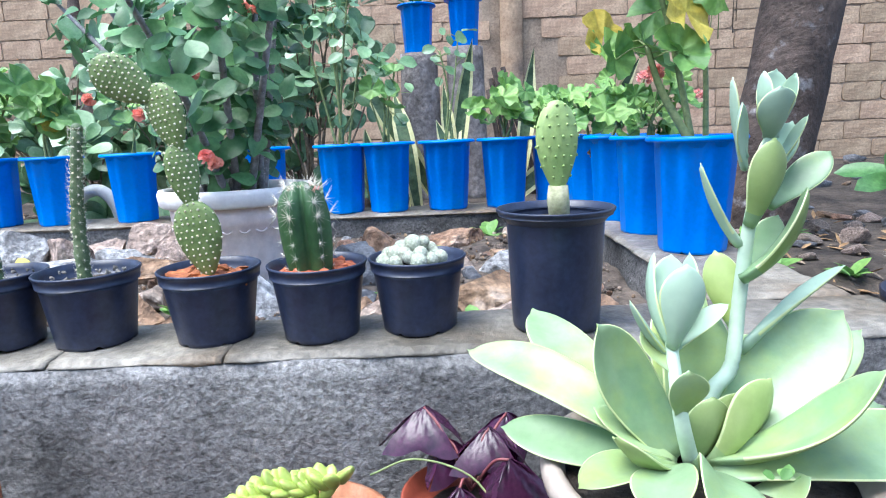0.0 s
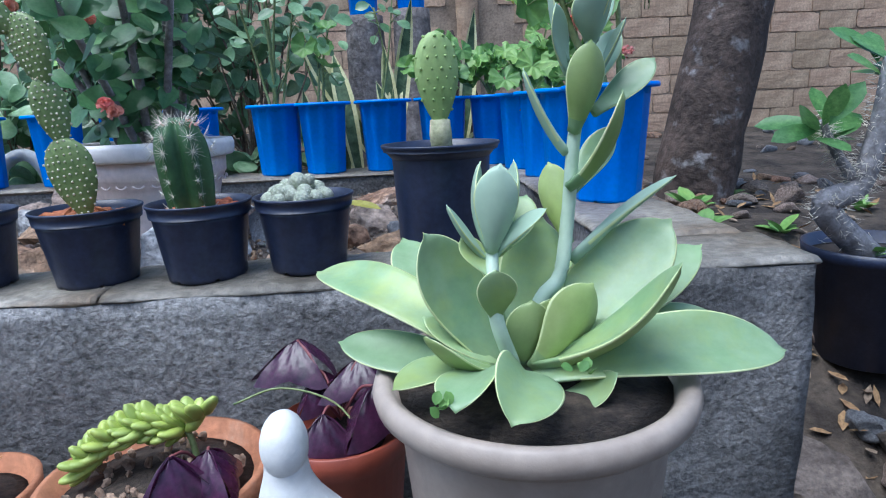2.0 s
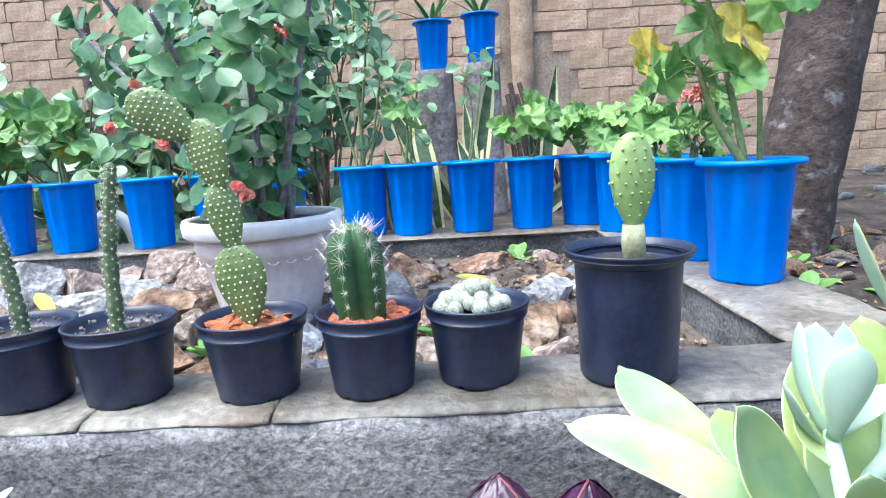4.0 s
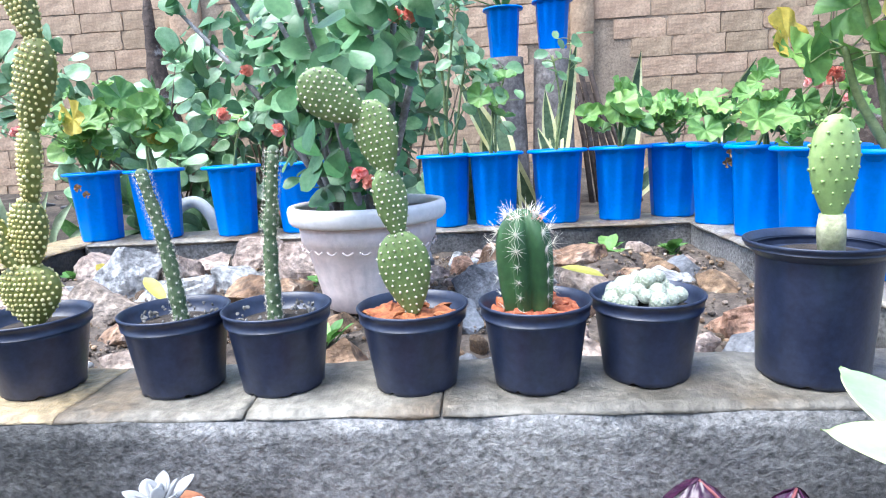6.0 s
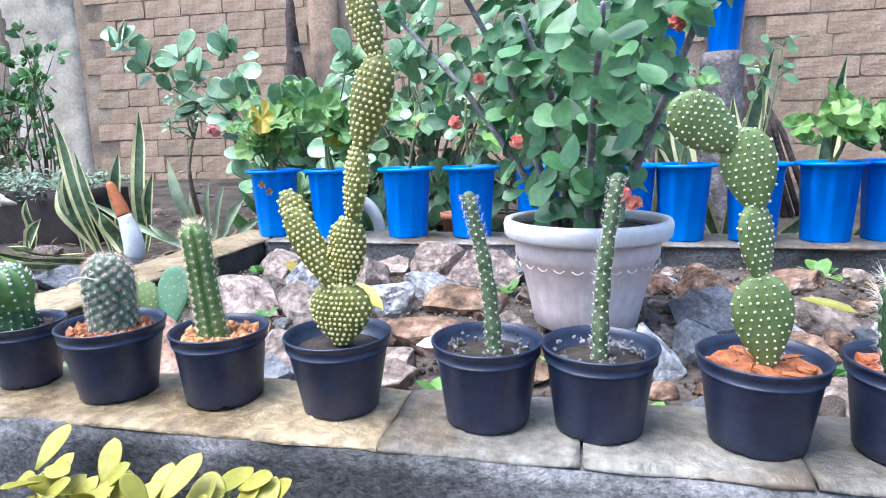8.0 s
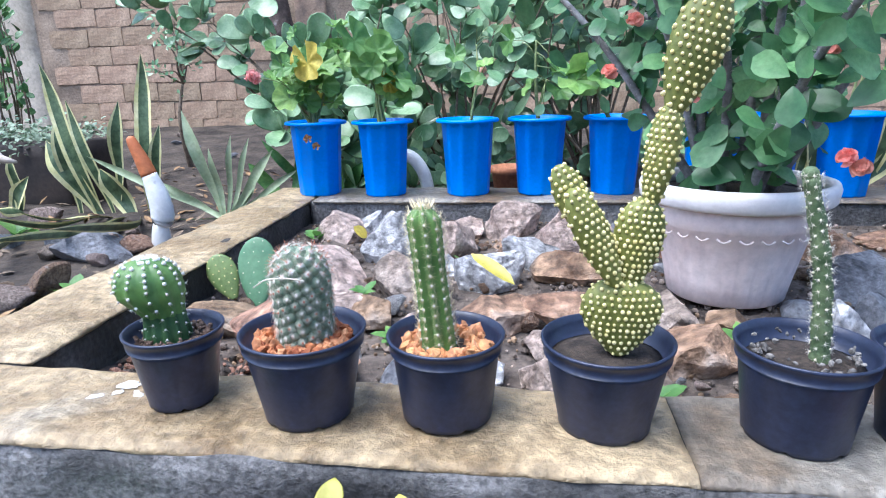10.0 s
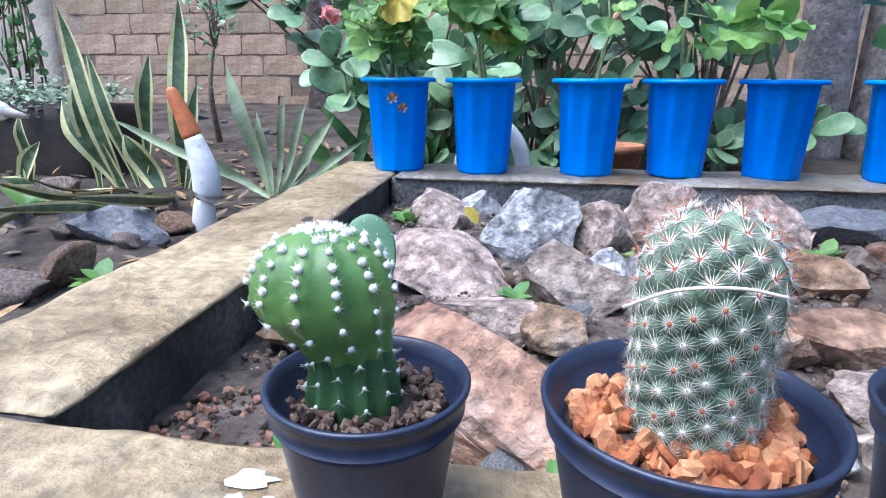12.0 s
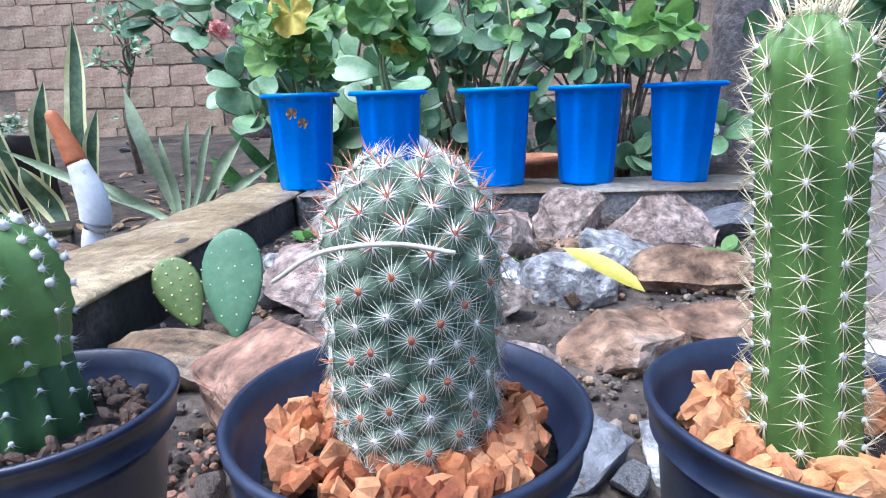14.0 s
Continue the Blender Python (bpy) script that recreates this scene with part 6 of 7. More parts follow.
def clusia(x, y, z, label, tips, seed, per=8, name="shrub", scale=1.0, leaves=CLUSIA, r=0.006, fork=None):
    """A shrub: crooked limbs, each ending in rosettes of rounded leathery leaves."""
    rr = random.Random(seed)
    t = thing(name, x, y, z, label, "shrub")
    g, more, made = Geo(), Geo(), 0
    for tx, ty, tz in tips:
        e = Vector((tx, ty, tz))
        foot = Vector(fork) if fork and made else Vector((rr.gauss(0, 0.03), rr.gauss(0, 0.03), -0.03))
        mid = foot.lerp(e, 0.5) + Vector((rr.gauss(0, 0.03), rr.gauss(0, 0.03), 0.03))
        P = smooth_path([foot, mid, e], 6)
        part("limb", tube(P, [(0.35 if fork and made else 1.0) * r * (1 - 0.7 * k / len(P)) for k in range(len(P))], 6), TWIG, t)
        d0 = (P[-1] - P[-4]).normalized()
        for back_, cnt in ((0, per), (3, per // 2), (6, per // 3)):
            p = P[max(0, len(P) - 1 - back_)]
            for i in range(cnt):
                d = (d0 * 0.5 + Vector((rr.gauss(0, 0.8), rr.gauss(0, 0.8) - 0.15, rr.gauss(0.15, 0.6)))).normalized()
                nrm = Vector((rr.gauss(0, 0.5), -0.8 + rr.gauss(0, 0.3), 0.6 + rr.gauss(0, 0.3)))
                m = aim(p + d * 0.03, (d + turned(nrm, rr)).normalized(), nrm) @ Matrix.Scale(scale * (0.75 + 0.5 * rr.random()), 4)
                kk = rr.randrange(len(leaves))
                made += 1
                if made <= 240:
                    put("leaf", leaves[kk], t, m)
                else:
                    more.add([v.co for v in leaves[kk].vertices], [tuple(f.vertices) for f in leaves[kk].polygons], 0, m)
    if more.v:
        part("foliage", more, leaves[0].materials[0], t)["kind"] = "stuff"
    return t


def spread(n, x0, x1, y0, y1, z0, z1, seed):
    rr = random.Random(seed)
    return [(x0 + (x1 - x0) * rr.random(), y0 + (y1 - y0) * rr.random(), z0 + (z1 - z0) * rr.random()) for _ in range(n)]


clusia(-1.36, 2.36, 0.72, "spreading shrub with rounded leathery blue-green leaves", spread(20, -0.20, 0.25, -0.3, 0.15, 0.0, 0.62, 1) + [(-0.88, -0.05, 0.72), (-0.76, -0.05, 0.62), (-0.64, 0.0, 0.66), (-0.52, -0.1, 0.56), (-0.42, 0.0, 0.66), (-0.34, -0.1, 0.50), (-0.22, -0.2, 0.20), (-0.26, -0.2, 0.28)], 411, 9)
clusia(-1.05, 2.45, 0.72, "dense shrub with rounded dull green leaves behind the pots", spread(32, -0.35, 0.40, -0.25, 0.2, -0.02, 0.85, 2), 412, 8, scale=1.0)
clusia(-0.55, 2.50, 0.72, "dense leafy shrub with rounded dull green leaves", spread(30, -0.35, 0.30, -0.25, 0.2, -0.02, 1.0, 3), 413, 8, scale=1.0)

# tree on the right, with low limbs out of sight
t = thing("tree", 1.13, 2.25, 0.50, "grey-brown leaning tree trunk with lichen patches", "tree")
P = smooth_path([(0, 0, -0.1), (0.035, 0, 0.2), (0.12, 0, 0.7), (0.24, 0, 1.4), (0.34, 0.05, 2.2), (0.40, 0.05, 3.0)], 7)
g = tube(P, [0.185, 0.170, 0.16, 0.155, 0.15, 0.148, 0.146] + [0.145 - 0.0017 * i for i in range(len(P) - 7)], 28)
for i, p in enumerate(g.v):
    q = Vector(p)
    g.v[i] = tuple(q + Vector((noise.noise(q * 7), noise.noise(q * 7 + Vector((9, 0, 0))), 0)) * 0.014)
part("trunk", g, BARK, t)
g = Geo()
rr = random.Random(5)
ends = []
for i in range(7):
    d = way(i * 51, 35 + 20 * rr.random())
    Q = smooth_path([(0.38, 0.05, 2.7 + 0.04 * i), Vector((0.38, 0.05, 2.75)) + d * 0.5, Vector((0.38, 0.05, 2.7)) + d * (1.0 + 0.4 * rr.random())], 5)
    part("limb", tube(Q, [0.06 - 0.045 * k / len(Q) for k in range(len(Q))], 7), BARK, t)
    ends.append(Q)
g = Geo()
lf = thin_leaf(0.10, 0.05, 0.5, 0.2, -0.1, 3)
for i in range(700):
    Q = ends[i % 7]
    p = Q[rr.randrange(4, len(Q))] + Vector((rr.gauss(0, 0.16), rr.gauss(0, 0.16), rr.gauss(0.05, 0.12)))
    g.add(lf.v, lf.f, 0, aim(p, (rr.gauss(0, 1), rr.gauss(0, 1), rr.gauss(0, 0.6)), (rr.gauss(0, 0.4), 0, 1)))
cr = part("crown", g, LEAF_D, t)
cr["kind"] = "stuff"
rr = random.Random(6)
for i in range(26):
    x, z0 = 0.86 + 0.14 * rr.random() - 1.13, 1.05 + 0.5 * rr.random()
    y = -0.10 + 0.05 * rr.random()
    part("hanging_strand", tube(smooth_path([(x + 0.05, y, 1.75), (x + 0.02, y, 1.3), (x + rr.gauss(0, 0.02), y, z0 - 0.35)], 4), 0.0022, 4), TWIG if i % 2 else GSTEM, t)

# spiny shrub in a black pot beyond the corner
t = thing("potted_shrub", 1.17, 1.33, ground_height(1.17, 1.33) - 0.01, "thorny-stemmed shrub with oblong green leaves in a large black pot", "potted shrub")
hz = 0.60 - ground_height(1.17, 1.33)
part("pot", lathe([(0.11, 0), (0.115, 0.003), (0.15, hz - 0.03), (0.156, hz - 0.028), (0.16, hz), (0.155, hz), (0.145, hz - 0.03), (0.002, hz - 0.035)], 40), BLACKP, t)
part("soil", lathe([(0.145, hz - 0.03), (0.07, hz - 0.02), (0.002, hz - 0.018)], 24), POTSOIL, t)
g, sp = Geo(), Geo()
rr = random.Random(8)
ROSETTES = []
for pts, r in (([(-0.02, -0.02, hz - 0.04), (-0.174, -0.050, hz + 0.101), (-0.103, -0.050, hz + 0.147), (-0.070, -0.050, hz + 0.262), (-0.058, -0.050, hz + 0.419)], 0.030), ([(-0.103, -0.050, hz + 0.147), (-0.162, -0.050, hz + 0.225), (-0.200, -0.050, hz + 0.293)], 0.012)):
    P = smooth_path(pts, 7)
    tube(P, [r * (1.1 - 0.5 * k / len(P)) for k in range(len(P))], 9, g)
    for k in range(len(P) * 22):
        p = P[rr.randrange(len(P) - 1)]
        a = rr.random() * 6.28
        spike(sp, p + Vector((math.cos(a), math.sin(a), 0)) * r * 0.9 + Vector((0, 0, rr.gauss(0, 0.015))), (math.cos(a), math.sin(a), rr.gauss(0, 0.5)), 0.022, 0.0009)
    ROSETTES.append(P[-1])
st = part("stem", g, THORNY, t)
part("thorn_cover", sp, SPINE, st)
me = thin_leaf(0.10, 0.042, 0.62, 0.15, -0.12, 6).mesh("leaf", LEAF_D)
for P in ROSETTES:
    for i in range(12):
        put("leaf", me, t, aim(P + Vector((rr.gauss(0, 0.02), rr.gauss(0, 0.02), -0.05 * rr.random())), way(i * 137, -15 + 80 * rr.random()), (0, -0.8, 1)) @ Matrix.Scale(0.85 + 0.5 * rr.random(), 4))
weed(1.12, 1.28, hz + ground_height(1.17, 1.33) - 0.03, 9, 0.9, 341, "small weed growing in the black pot")

# stones and litter round the tree, and behind on the left
rr = random.Random(12)
spots = [(0.66 + 0.8 * rr.random(), 1.25 + 1.3 * rr.random()) for _ in range(44)] + [(1.3 + 1.6 * rr.random(), 1.7 + 2.6 * rr.random()) for _ in range(26)] + [(-2.6 + 1.0 * rr.random(), 0.85 + 1.2 * rr.random()) for _ in range(40)] + [(-3.2 + 2.2 * rr.random(), 2.6 + 1.7 * rr.random()) for _ in range(16)] + [(0.62 + 0.5 * rr.random(), 0.75 + 0.5 * rr.random()) for _ in range(12)] + [(0.72 + 1.1 * rr.random(), 1.9 + 0.9 * rr.random()) for _ in range(40)]
bigs = [stone_mesh("stone", 200 + i, 1.0, 0.8, 0.55, RM[(0, 3, 2, 0, 3)[i % 5]], 3, 10, 0.12) for i in range(8)]
for i, (x, y) in enumerate(spots):
    s = 0.025 + 0.055 * rr.random() ** 1.5
    ob = put("stone", bigs[i % 8], None, pose(x, y, ground_height(x, y) + s * 0.2, rr.gauss(0, 12), rr.gauss(0, 12), rr.random() * 360) @ Matrix.Scale(s, 4))
    tagged(ob, "loose stone lying on the bare dirt", "stone", "loose stones on the dirt")
BROWN = mat("dark_brown_fieldstone", (0.05, 0.04, 0.033), (0.17, 0.14, 0.115), 7, 0.9, 70, 0.4, 1.0, 40, rnd=0.2, bdist=0.012)
for i, (x, y, z, s) in enumerate(((0.86, 1.10, 0.16, 0.15), (1.13, 1.08, 0.20, 0.14), (1.38, 1.12, 0.20, 0.15), (0.98, 1.02, 0.05, 0.13), (1.24, 0.98, 0.05, 0.15), (0.74, 0.98, 0.03, 0.10), (1.52, 1.0, 0.06, 0.14), (0.80, 1.34, 0.34, 0.11), (0.92, 1.52, 0.42, 0.10), (0.84, 1.78, 0.50, 0.11), (1.45, 1.55, 0.44, 0.13))):
    ob = put("rock", stone_mesh("rock", 600 + i, s, s * 0.8, s * 0.75, BROWN, 4, 12, 0.10), None, pose(x, y, z, rr.gauss(0, 8), rr.gauss(0, 8), rr.random() * 360))
    tagged(ob, "dark brown fieldstone in the rough bank below the pot", "rock", "stones of the bank")
ob = put("rock", stone_mesh("rock", 300, 0.16, 0.10, 0.06, ROCK_D, 4, 10, 0.06), None, pose(-1.93, 1.60, 0.66, 0, 8, 15))
tagged(ob, "flat blue-grey stone slab beside the goose ornament", "rock", "stones of the rock bed")
g = Geo()
for i in range(700):
    x, y = (0.6 + 1.0 * rr.random(), 0.9 + 1.6 * rr.random()) if i % 2 else (-3.0 + 1.3 * rr.random(), 1.0 + 2.0 * rr.random())
    lf = thin_leaf(0.03 + 0.03 * rr.random(), 0.012 + 0.012 * rr.random(), 0.5, 0.4, 0.2, 3)
    g.add(lf.v, lf.f, i % 3 == 0, aim((x, y, ground_height(x, y) + 0.006), way(rr.random() * 360, rr.gauss(0, 15)), (0, 0, 1)))
tagged(put("leaf_litter", g.mesh("leaf_litter", [DRY, TWIG])), "dry brown leaf litter scattered on the dirt", "leaves", kind="stuff")
for i, (x, y, n, s) in enumerate(((0.86, 1.62, 12, 2.6), (0.95, 1.75, 10, 2.2), (0.78, 1.5, 8, 1.6), (1.55, 1.9, 10, 2.0), (-1.75, 1.3, 8, 1.4), (-2.0, 1.2, 10, 1.6), (-2.6, 1.5, 10, 1.8), (-2.3, 1.75, 9, 1.6), (0.85, 1.0, 7, 1.0), (0.72, 1.72, 9, 1.5), (1.02, 1.98, 12, 2.4), (1.18, 1.72, 9, 1.6), (1.25, 2.2, 10, 2.0))):
    weed(x, y, ground_height(x, y), n, s, 360 + i, "leafy green weed on the dirt")

# trough with small pale foliage
t = thing("trough", -2.95, 2.42, 0.64, "dark rusty trough planter with small pale-leaved creeping plants", "planter")
tr = rough_box("trough_body", -0.50, 0.45, -0.16, 0.16, -0.06, 0.235, TROUGHM, 0.05, 0.006, 0.01, 71)
put("trough_body", tr, t)
g = Geo()
lf = thin_leaf(0.022, 0.016, 0.5, 0.2, -0.1, 3)
for i in range(1500):
    x, y = rr.uniform(-0.5, 0.47), rr.uniform(-0.19, 0.17)
    z = 0.24 + abs(rr.gauss(0, 0.035)) + 0.12 * max(0, noise.noise(Vector((x * 4, y * 4, 1)))) - (0.05 * rr.random() if y < -0.15 else 0)
    g.add(lf.v, lf.f, 0, aim((x, y, z), (rr.gauss(0, 1), rr.gauss(0, 1), rr.gauss(0.3, 0.6)), (0, -0.3, 1)))
fo = part("foliage", g, mat("small_pale_leaf", (0.16, 0.24, 0.13), (0.34, 0.42, 0.30), 40, 0.55, 100, 0.2, 0.1, 90, rnd=0.2, transl=0.15), t)
fo["kind"] = "stuff"
CLUSIA_D = [thick_leaf(0.060 * s, 0.036 * s, 0.003, 0.6, 1.2, 0.1, b, 6).mesh("leaf", LEAF_D) for s, b in ((1.0, -0.05), (1.2, -0.1))]
clusia(-3.15, 2.75, 0.70, "tall leafy shrub against the whitewashed wall", spread(16, -0.45, 0.25, -0.2, 0.2, 0.3, 0.95, 9), 421, 10, scale=0.7, leaves=CLUSIA_D)
clusia(-3.65, 3.0, 0.70, "dark leafy shrub in the corner", spread(26, -0.45, 0.25, -0.2, 0.2, 0.2, 1.3, 10), 422, 10, scale=0.9, leaves=CLUSIA_D)
SM = [thin_leaf(0.026 * s, 0.014 * s, 0.5, 0.2, -0.1, 3).mesh("leaf", LEAF_J) for s in (1.0, 1.3)]
t = clusia(-2.46, 3.02, 0.68, "small bare-stemmed sapling with a sparse twiggy crown", [(0.02, 0, 0.42)] + [(0.02 + dx, dy, dz) for dx, dy, dz in spread(12, -0.15, 0.15, -0.1, 0.1, 0.45, 0.72, 11)], 423, 7, "sapling", 1.0, SM, 0.016, (0.02, 0, 0.40))

# ---- small pots at the foot of the wall ----
STEP_Z = 0.52
t = thing("potted_plant", -0.150, 0.485, STEP_Z, "trailing burro-tail succulent in a chipped terracotta pot", "potted succulent")
part("pot", lathe([(0.06, 0), (0.064, 0.003), (0.088, 0.09), (0.095, 0.095), (0.098, 0.125), (0.092, 0.126), (0.086, 0.11), (0.002, 0.108)], 48), TERRA, t)
part("soil", lathe([(0.087, 0.109), (0.05, 0.116), (0.002, 0.118)], 24), POTSOIL, t)
chips(t, 0.128, 0.085, 90, mat("mixed_grit", (0.12, 0.07, 0.045), (0.45, 0.32, 0.22), 60, 0.9, 200, 0.4, 0.4, 200), 0.004, 91, "grit_layer", 0.005)
me = thick_leaf(0.026, 0.0150, 0.0135, 0.5, 1.2, 0.0, 0.08, 6).mesh("leaf", mat("bright_yellow_green_fleshy_leaf", (0.30, 0.40, 0.07), (0.46, 0.54, 0.14), 30, 0.4, 90, 0.08, 0.05, 90, rnd=0.12, sss=0.05))
P = smooth_path([(0.03, 0.02, 0.12), (0.02, 0.025, 0.150), (-0.008, 0.02, 0.160), (-0.038, 0.01, 0.150), (-0.060, 0.0, 0.130)], 12)
part("stem", tube(P, 0.003, 6), GSTEM, t)
rr = random.Random(14)
for i in range(84):
    p = P[min(len(P) - 1, int(12 + (len(P) - 13) * i / 84))]
    d = P[-1] - P[-6]
    a = i * 2.4
    n = Vector((0.55 * d.normalized().x, math.sin(a), math.cos(a) + 0.15))
    put("leaf", me, t, aim(p, n + Vector((-0.45, 0, 0)), (0, 0, 1)) @ Matrix.Scale(0.75 + 0.4 * rr.random(), 4))
for i in range(7):
    put("leaf", me, t, aim((0.022 + 0.003 * i, 0.022, 0.150 + 0.003 * i), way(20 + 50 * i, 40), (0, 0, 1)) @ Matrix.Scale(1.1, 4))
OX = Geo()
NU, NV = 8, 10
OX.add([((v / NV * 2 - 1) * (0.002 + 0.034 * (u / NU) ** 0.75), 0.046 * (u / NU) * (1 - 0.16 * (1 - abs(v / NV * 2 - 1)) ** 2 * (u / NU) ** 3 - 0.10 * abs(v / NV * 2 - 1) ** 4 * (u / NU)),
         -0.20 * abs((v / NV * 2 - 1) * 0.031 * (u / NU)) - 0.010 * (u / NU) ** 2 + 0.0012 * math.sin(v * 2.1 + u)) for u in range(NU + 1) for v in range(NV + 1)],
       [(u * (NV + 1) + v, u * (NV + 1) + v + 1, (u + 1) * (NV + 1) + v + 1, (u + 1) * (NV + 1) + v) for u in range(NU) for v in range(NV)])
OX_ME = OX.mesh("leaflet", LEAF_P)


def oxalis(t, at, droop=30, s=1.0, spin=0, base=None):
    at = Vector(at)
    if base:
        b = Vector(base)
        part("stalk", tube(smooth_path([b, b.lerp(at, 0.6) + Vector((0, 0, 0.01)), at], 5), 0.0014, 6), mat("pink_stalk", (0.16, 0.04, 0.045), (0.26, 0.08, 0.08), 40, 0.5, 100, 0.1, 0, 100) if "pink_stalk" not in bpy.data.materials else bpy.data.materials["pink_stalk"], t)
    for k in range(3):
        put("leaflet", OX_ME, t, aim(at, way(spin + 120 * k, -droop), (0, 0, 1)) @ Matrix.Scale(s, 4))


oxalis(t, (0.035, -0.045, 0.165), 50, 1.25, -60, (0.05, 0.0, 0.12))
oxalis(t, (0.06, -0.03, 0.16), 40, 0.9, 10, (0.05, 0.0, 0.12))
t = thing("potted_plant", 0.012, 0.515, STEP_Z, "purple false shamrock in a red-brown plastic pot", "potted plant")
part("pot", lathe([(0.045, 0), (0.048, 0.003), (0.060, 0.12), (0.064, 0.122), (0.066, 0.145), (0.063, 0.146), (0.060, 0.13), (0.002, 0.125)], 40), REDPLAST, t)
part("soil", lathe([(0.060, 0.126), (0.03, 0.13), (0.002, 0.132)], 24), POTSOIL, t)
for at, dr, s, spin in (((-0.042, 0.045, 0.212), 30, 1.05, -100), ((0.02, 0.02, 0.200), 32, 1.0, 20), ((0.035, -0.02, 0.190), 40, 1.1, -60), ((-0.01, -0.03, 0.170), 42, 1.0, -80), ((-0.02, 0.03, 0.185), 40, 0.9, 60), ((0.04, 0.05, 0.20), 45, 1.0, 100)):
    oxalis(t, at, dr, s, spin, (0.0, 0.0, 0.148))
part("dry_stalk", tube(smooth_path([(-0.09, -0.02, 0.18), (-0.05, -0.01, 0.188), (0.0, -0.02, 0.175), (0.03, -0.04, 0.14)], 6), 0.0010, 6), GSTEM, t)
t = thing("potted_plant", -0.345, 0.50, STEP_Z, "orange-tipped succulent in a terracotta pot", "potted succulent")
part("pot", lathe([(0.045, 0), (0.048, 0.003), (0.065, 0.075), (0.070, 0.08), (0.072, 0.105), (0.067, 0.106), (0.062, 0.09), (0.002, 0.087)], 40), TERRA, t)
part("soil", lathe([(0.063, 0.089), (0.03, 0.095), (0.002, 0.097)], 24), POTSOIL, t)
me = thick_leaf(0.045, 0.018, 0.005, 0.5, 1.0, 0.1, 0.1, 7).mesh("leaf", mat("orange_red_fleshy_leaf", (0.62, 0.14, 0.06), (0.75, 0.42, 0.12), 40, 0.45, 90, 0.1, 0.05, 90, rnd=0.25))
for i in range(12):
    put("leaf", me, t, aim((0.015, 0.0, 0.118), way(i * 137, 25 + 4 * i), (0, 0, 1)) @ Matrix.Scale(1.0 - 0.03 * i, 4))


def rosette(x, y, z, label, material, L, W, n, potr, potm, seed):
    """A rosette of pointed fleshy leaves in a small pot."""
    t = thing("potted_succulent", x, y, STEP_Z, label, "potted succulent")
    h = z - STEP_Z - 0.02
    part("pot", lathe([(potr * 0.75, 0), (potr * 0.78, 0.003), (potr * 0.97, h - 0.02), (potr * 1.05, h - 0.018), (potr * 1.06, h), (potr, h), (potr * 0.95, h - 0.012), (0.002, h - 0.012)], 32), potm, t)
    part("soil", lathe([(potr * 0.95, h - 0.011), (0.002, h - 0.004)], 20), POTSOIL, t)
    for i in range(n):
        u = i / n
        me = thick_leaf(L * (1 - 0.55 * u), W * (1 - 0.45 * u), 0.006, 0.62, 0.9, 0.2, 0.12, 7).mesh("leaf", material)
        put("leaf", me, t, aim((0, 0, h + 0.01 * u), way(i * 137.5, 12 + 66 * u), (0, 0, 1)))
    return t


rosette(-0.487, 0.535, 0.740, "pale lilac-grey ghost plant rosette in a small pot", GHOST, 0.042, 0.017, 14, 0.035, TERRA, 1)
rosette(-1.15, 0.572, 0.698, "pale blue-green echeveria rosette in a small pot", SUCC_Y, 0.062, 0.036, 18, 0.036, BLACKP, 2)
rosette(-1.235, 0.570, 0.685, "second pale blue-green echeveria rosette in a small pot", SUCC_Y, 0.04, 0.026, 14, 0.036, BLACKP, 3)
t = thing("potted_plant", -0.800, 0.50, STEP_Z, "lime-yellow fleshy-leaved sedum spilling over a small black pot", "potted succulent")
part("pot", lathe([(0.05, 0), (0.053, 0.003), (0.068, 0.15), (0.074, 0.152), (0.075, 0.17), (0.07, 0.171), (0.066, 0.155), (0.002, 0.152)], 32), BLACKP, t)
part("soil", lathe([(0.066, 0.156), (0.002, 0.162)], 20), POTSOIL, t)
LIME = [thick_leaf(0.039 * s, 0.0185 * s, 0.003, 0.6, 1.0, 0.12, b, 7).mesh("leaf", LEAF_LIME) for s, b in ((1.0, -0.05), (1.2, 0.08), (0.85, 0.0))]
rr = random.Random(18)
g = Geo()
for i in range(14):
    e = Vector((-0.108 + 0.0162 * i, rr.gauss(-0.01, 0.024), 0.243 + rr.gauss(0.012, 0.016) - 0.3 * abs(-0.108 + 0.0162 * i) ** 1.4))
    part("stem", tube(smooth_path([(0.2 * e.x, 0, 0.155), e * 0.6 + Vector((0, 0, 0.06)), e], 5), 0.0022, 6), GSTEM, t)
    for k in range(21):
        p = e + Vector((rr.gauss(0, 0.008), rr.gauss(0, 0.008), -0.022 * (k // 4)))
        put("leaf", LIME[k % 3], t, aim(p, way(k * 90 + 45 * (k // 4) + rr.gauss(0, 16), 10 + rr.gauss(0, 22)), (0, -0.5, 1)) @ Matrix.Scale(0.98, 4))
g = Geo()
tube(smooth_path([(-0.40, 0, 0.0), (-0.40, 0, 0.09), (-0.30, 0, 0.19), (-0.17, 0, 0.262), (-0.085, 0, 0.276)], 6), [0.035 - 0.0006 * i for i in range(25)], 14, g)
ball(0.025, g, 0, Matrix.Translation((-0.075, 0, 0.274)) @ Matrix.Diagonal((1.3, 0.9, 0.9, 1)), 14, 10)
tube([(-0.055, 0, 0.272), (-0.025, 0, 0.266), (0.0, 0, 0.262)], [0.014, 0.009, 0.004], 10, g, 1)
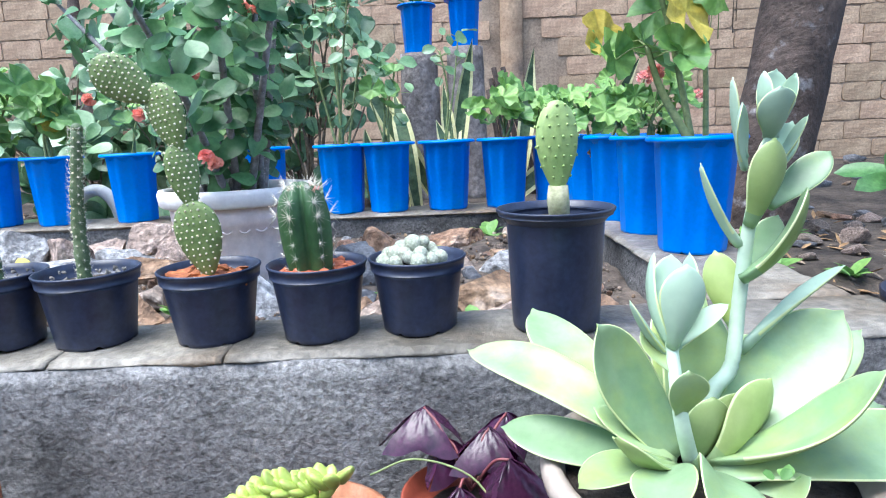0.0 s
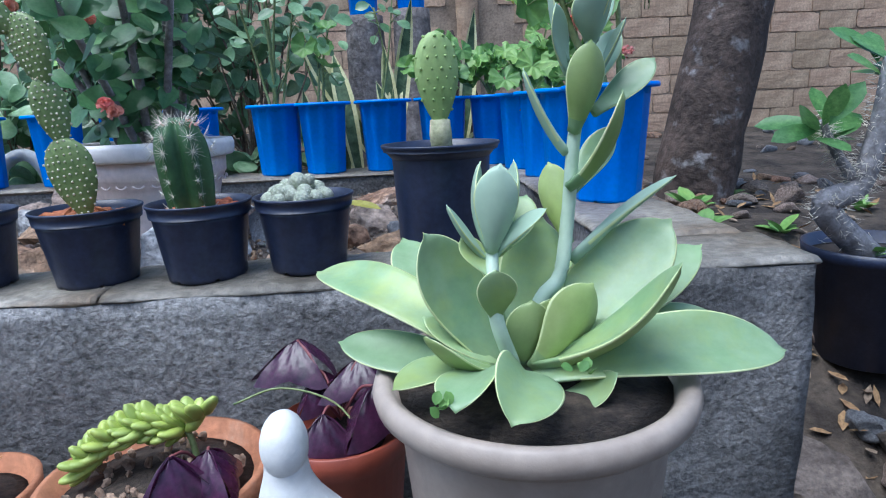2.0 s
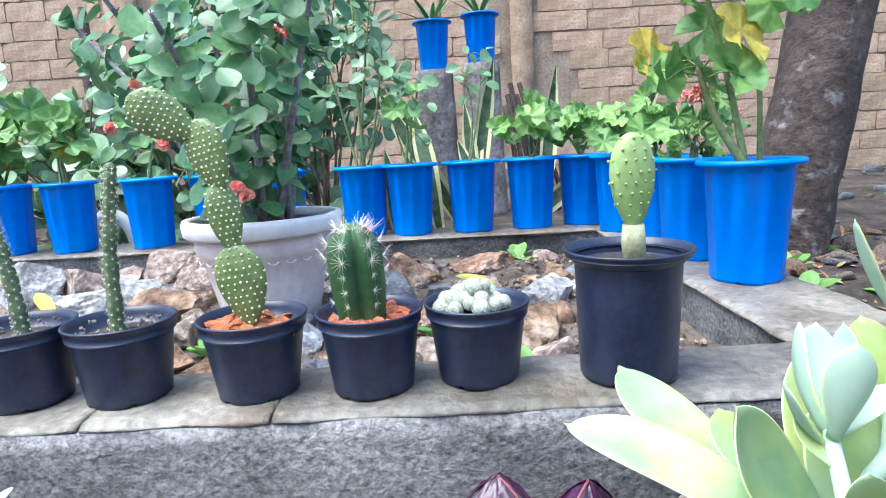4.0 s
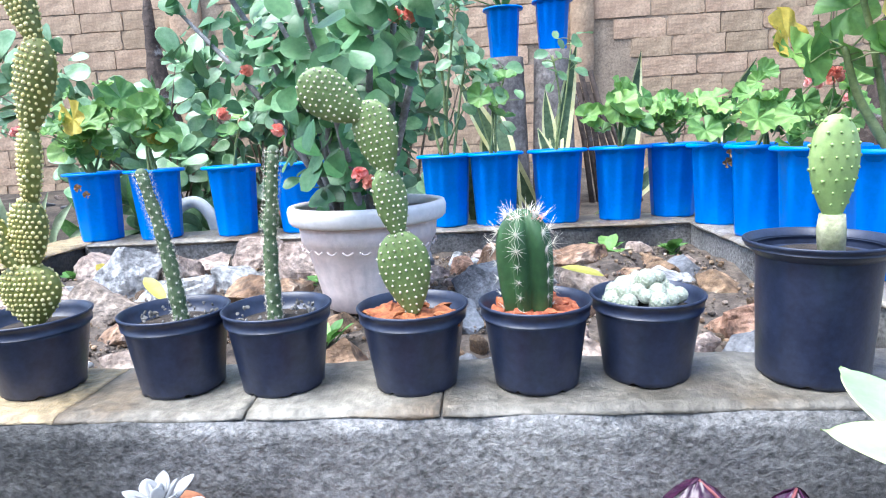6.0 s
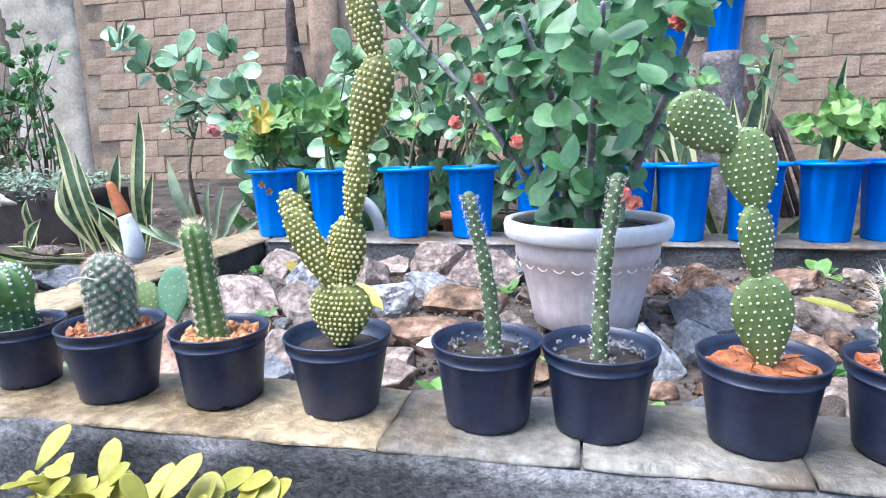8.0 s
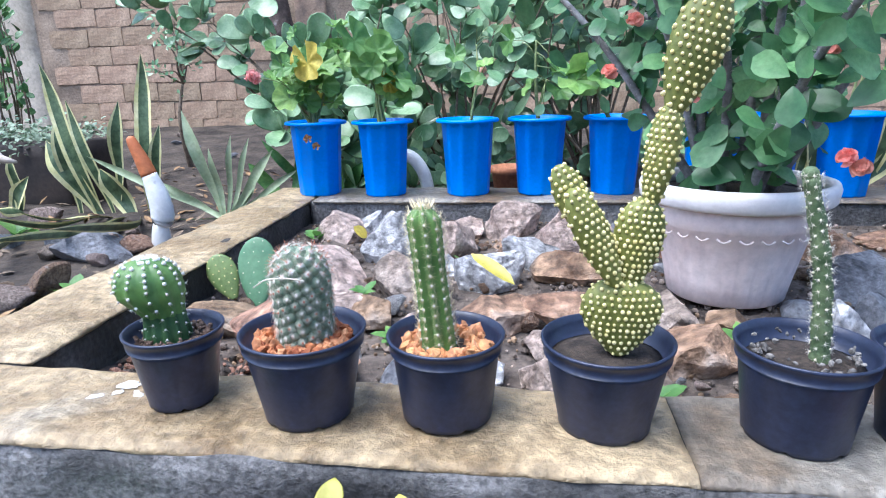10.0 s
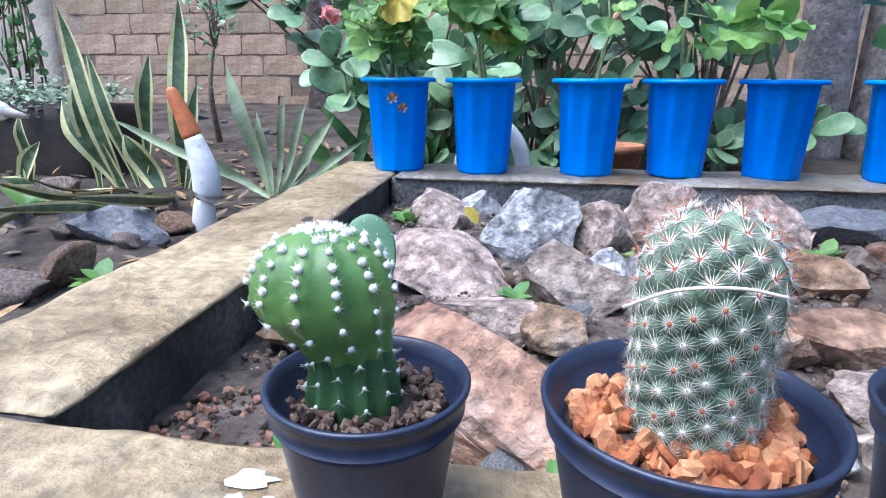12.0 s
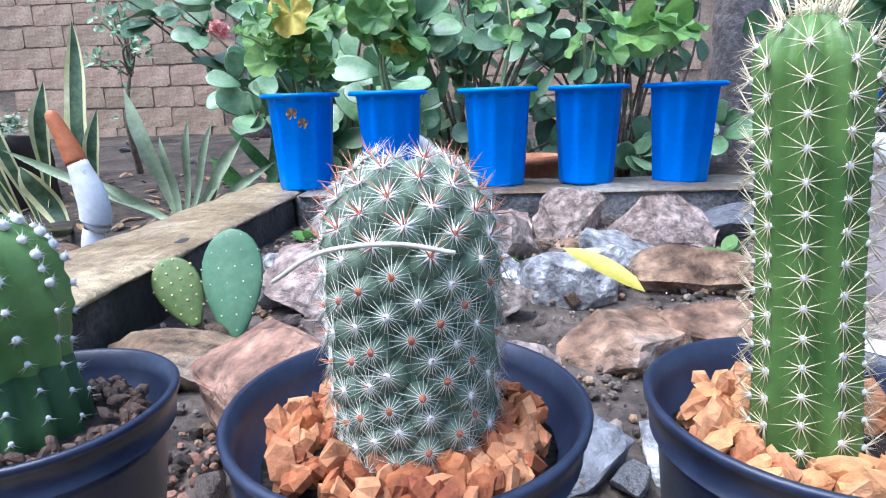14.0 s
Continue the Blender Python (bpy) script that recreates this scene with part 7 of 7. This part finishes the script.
tagged(put("goose_ornament", g.mesh("goose_ornament", [WHITE, mat("grey_bill_paint", (0.30, 0.26, 0.22), (0.42, 0.36, 0.30), 30, 0.6)]), None, Matrix.Translation((-2.19, 1.69, 0.625))), "white goose-neck garden ornament with a greyish bill", "ornament")
# white bird figurine before the big succulent
g = Geo()
ball(0.0165, g, 0, Matrix.Translation((0, 0, 0.255)) @ Matrix.Diagonal((0.9, 1.1, 1.5, 1)), 18, 12)
tube(smooth_path([(0, 0, 0.25), (0, 0.0, 0.22), (0.004, 0, 0.19), (0.01, 0.0, 0.16)], 5), [0.0135, 0.0135, 0.014, 0.015, 0.017, 0.019, 0.021, 0.024, 0.027, 0.03, 0.033, 0.035, 0.037, 0.038, 0.039, 0.039][:16], 18, g)
ball(0.05, g, 0, Matrix.Translation((0.02, 0.01, 0.12)) @ Matrix.Diagonal((1.0, 0.7, 1.0, 1)), 20, 14)
tube([(0.0, 0, 0.0), (0.012, 0, 0.03), (0.018, 0, 0.09)], [0.035, 0.03, 0.03], 16, g)
tagged(put("bird_figurine", g.mesh("bird_figurine", WHITE), None, Matrix.Translation((0.005, 0.335, STEP_Z)) @ Matrix.Diagonal((1, 1, 0.905, 1))), "glossy white bird figurine with small grey chips", "ornament")

# mortar splashes on the coping, and crumbs of red earth in the corner of the bed
SPLASH = mat("white_mortar_splash", (0.62, 0.60, 0.56), (0.80, 0.78, 0.74), 40, 0.8, 120, 0.15, 0.4, 120)
rr = random.Random(55)
for x, y, s in ((-1.207, 0.726, 0.010), (-1.186, 0.708, 0.006), (-1.210, 0.709, 0.005), (-1.228, 0.699, 0.006)):
    g = Geo()
    n = 14
    rad = [s * (0.55 + 0.75 * rr.random()) for _ in range(n)]
    ring = [(1.5 * rad[i] * math.cos(6.2832 * i / n), 0.8 * rad[i] * math.sin(6.2832 * i / n), 0.0) for i in range(n)]
    top_ring = [(0.8 * a, 0.8 * b, 0.0016) for a, b, _ in ring]
    g.add(ring + top_ring, [(i, (i + 1) % n, n + (i + 1) % n, n + i) for i in range(n)] + [tuple(range(n, 2 * n))])
    tagged(put("mortar_splash", g.mesh("mortar_splash", SPLASH), None, pose(x, y, TOP + 0.0002, 0, 0, rr.gauss(0, 30))), "splash of dried white mortar on the worn coping", "mortar splash", "mortar splashes on the coping")
g = Geo()
for i in range(420):
    x, y = rr.uniform(-1.365, -1.16), 0.775 + 0.16 * rr.random() ** 1.4
    s = 0.0022 + 0.0045 * rr.random() ** 2
    b = ball(s, None, 0, None, 6, 4)
    b.v = [tuple(Vector(p) * (0.7 + 0.6 * rr.random())) for p in b.v]
    g.add(b.v, b.f, i % 2, pose(x, y, 0.699 + 0.02 * rr.random() * max(0.0, 1 - (y - 0.775) / 0.12), rr.random() * 360, 0, rr.random() * 360))
tagged(put("earth_crumbs", g.mesh("earth_crumbs", [mat("red_brown_earth", (0.16, 0.075, 0.045), (0.34, 0.19, 0.13), 40, 0.9, 150, 0.3, 0.5, 150), POTSOIL], False)), "loose crumbs of red-brown earth in the bed corner", "earth", kind="stuff")

# ---- blocks of the back wall ----
rr = random.Random(77)
z = 0.55
row = 0
while z < 2.4:
    x = -4.42 + (BL / 2 if row % 2 else 0) + rr.gauss(0, 0.04)
    while x < 4.6:
        k = rr.choice((0.82, 0.94, 1.0, 1.0, 1.06, 1.14))
        if not -2.79 < x < -2.2 and not 0.06 < x < 0.60:
            put("block", block_meshes[rr.randrange(9)], bw, pose(x, WALL_Y - 0.010 + rr.gauss(0, 0.0012), z + rr.gauss(0, 0.0025), 0, rr.gauss(0, 0.5), 0) @ Matrix.Diagonal((k, 1, 1, 1)))
        x += BL * k
    z += BH
    row += 1
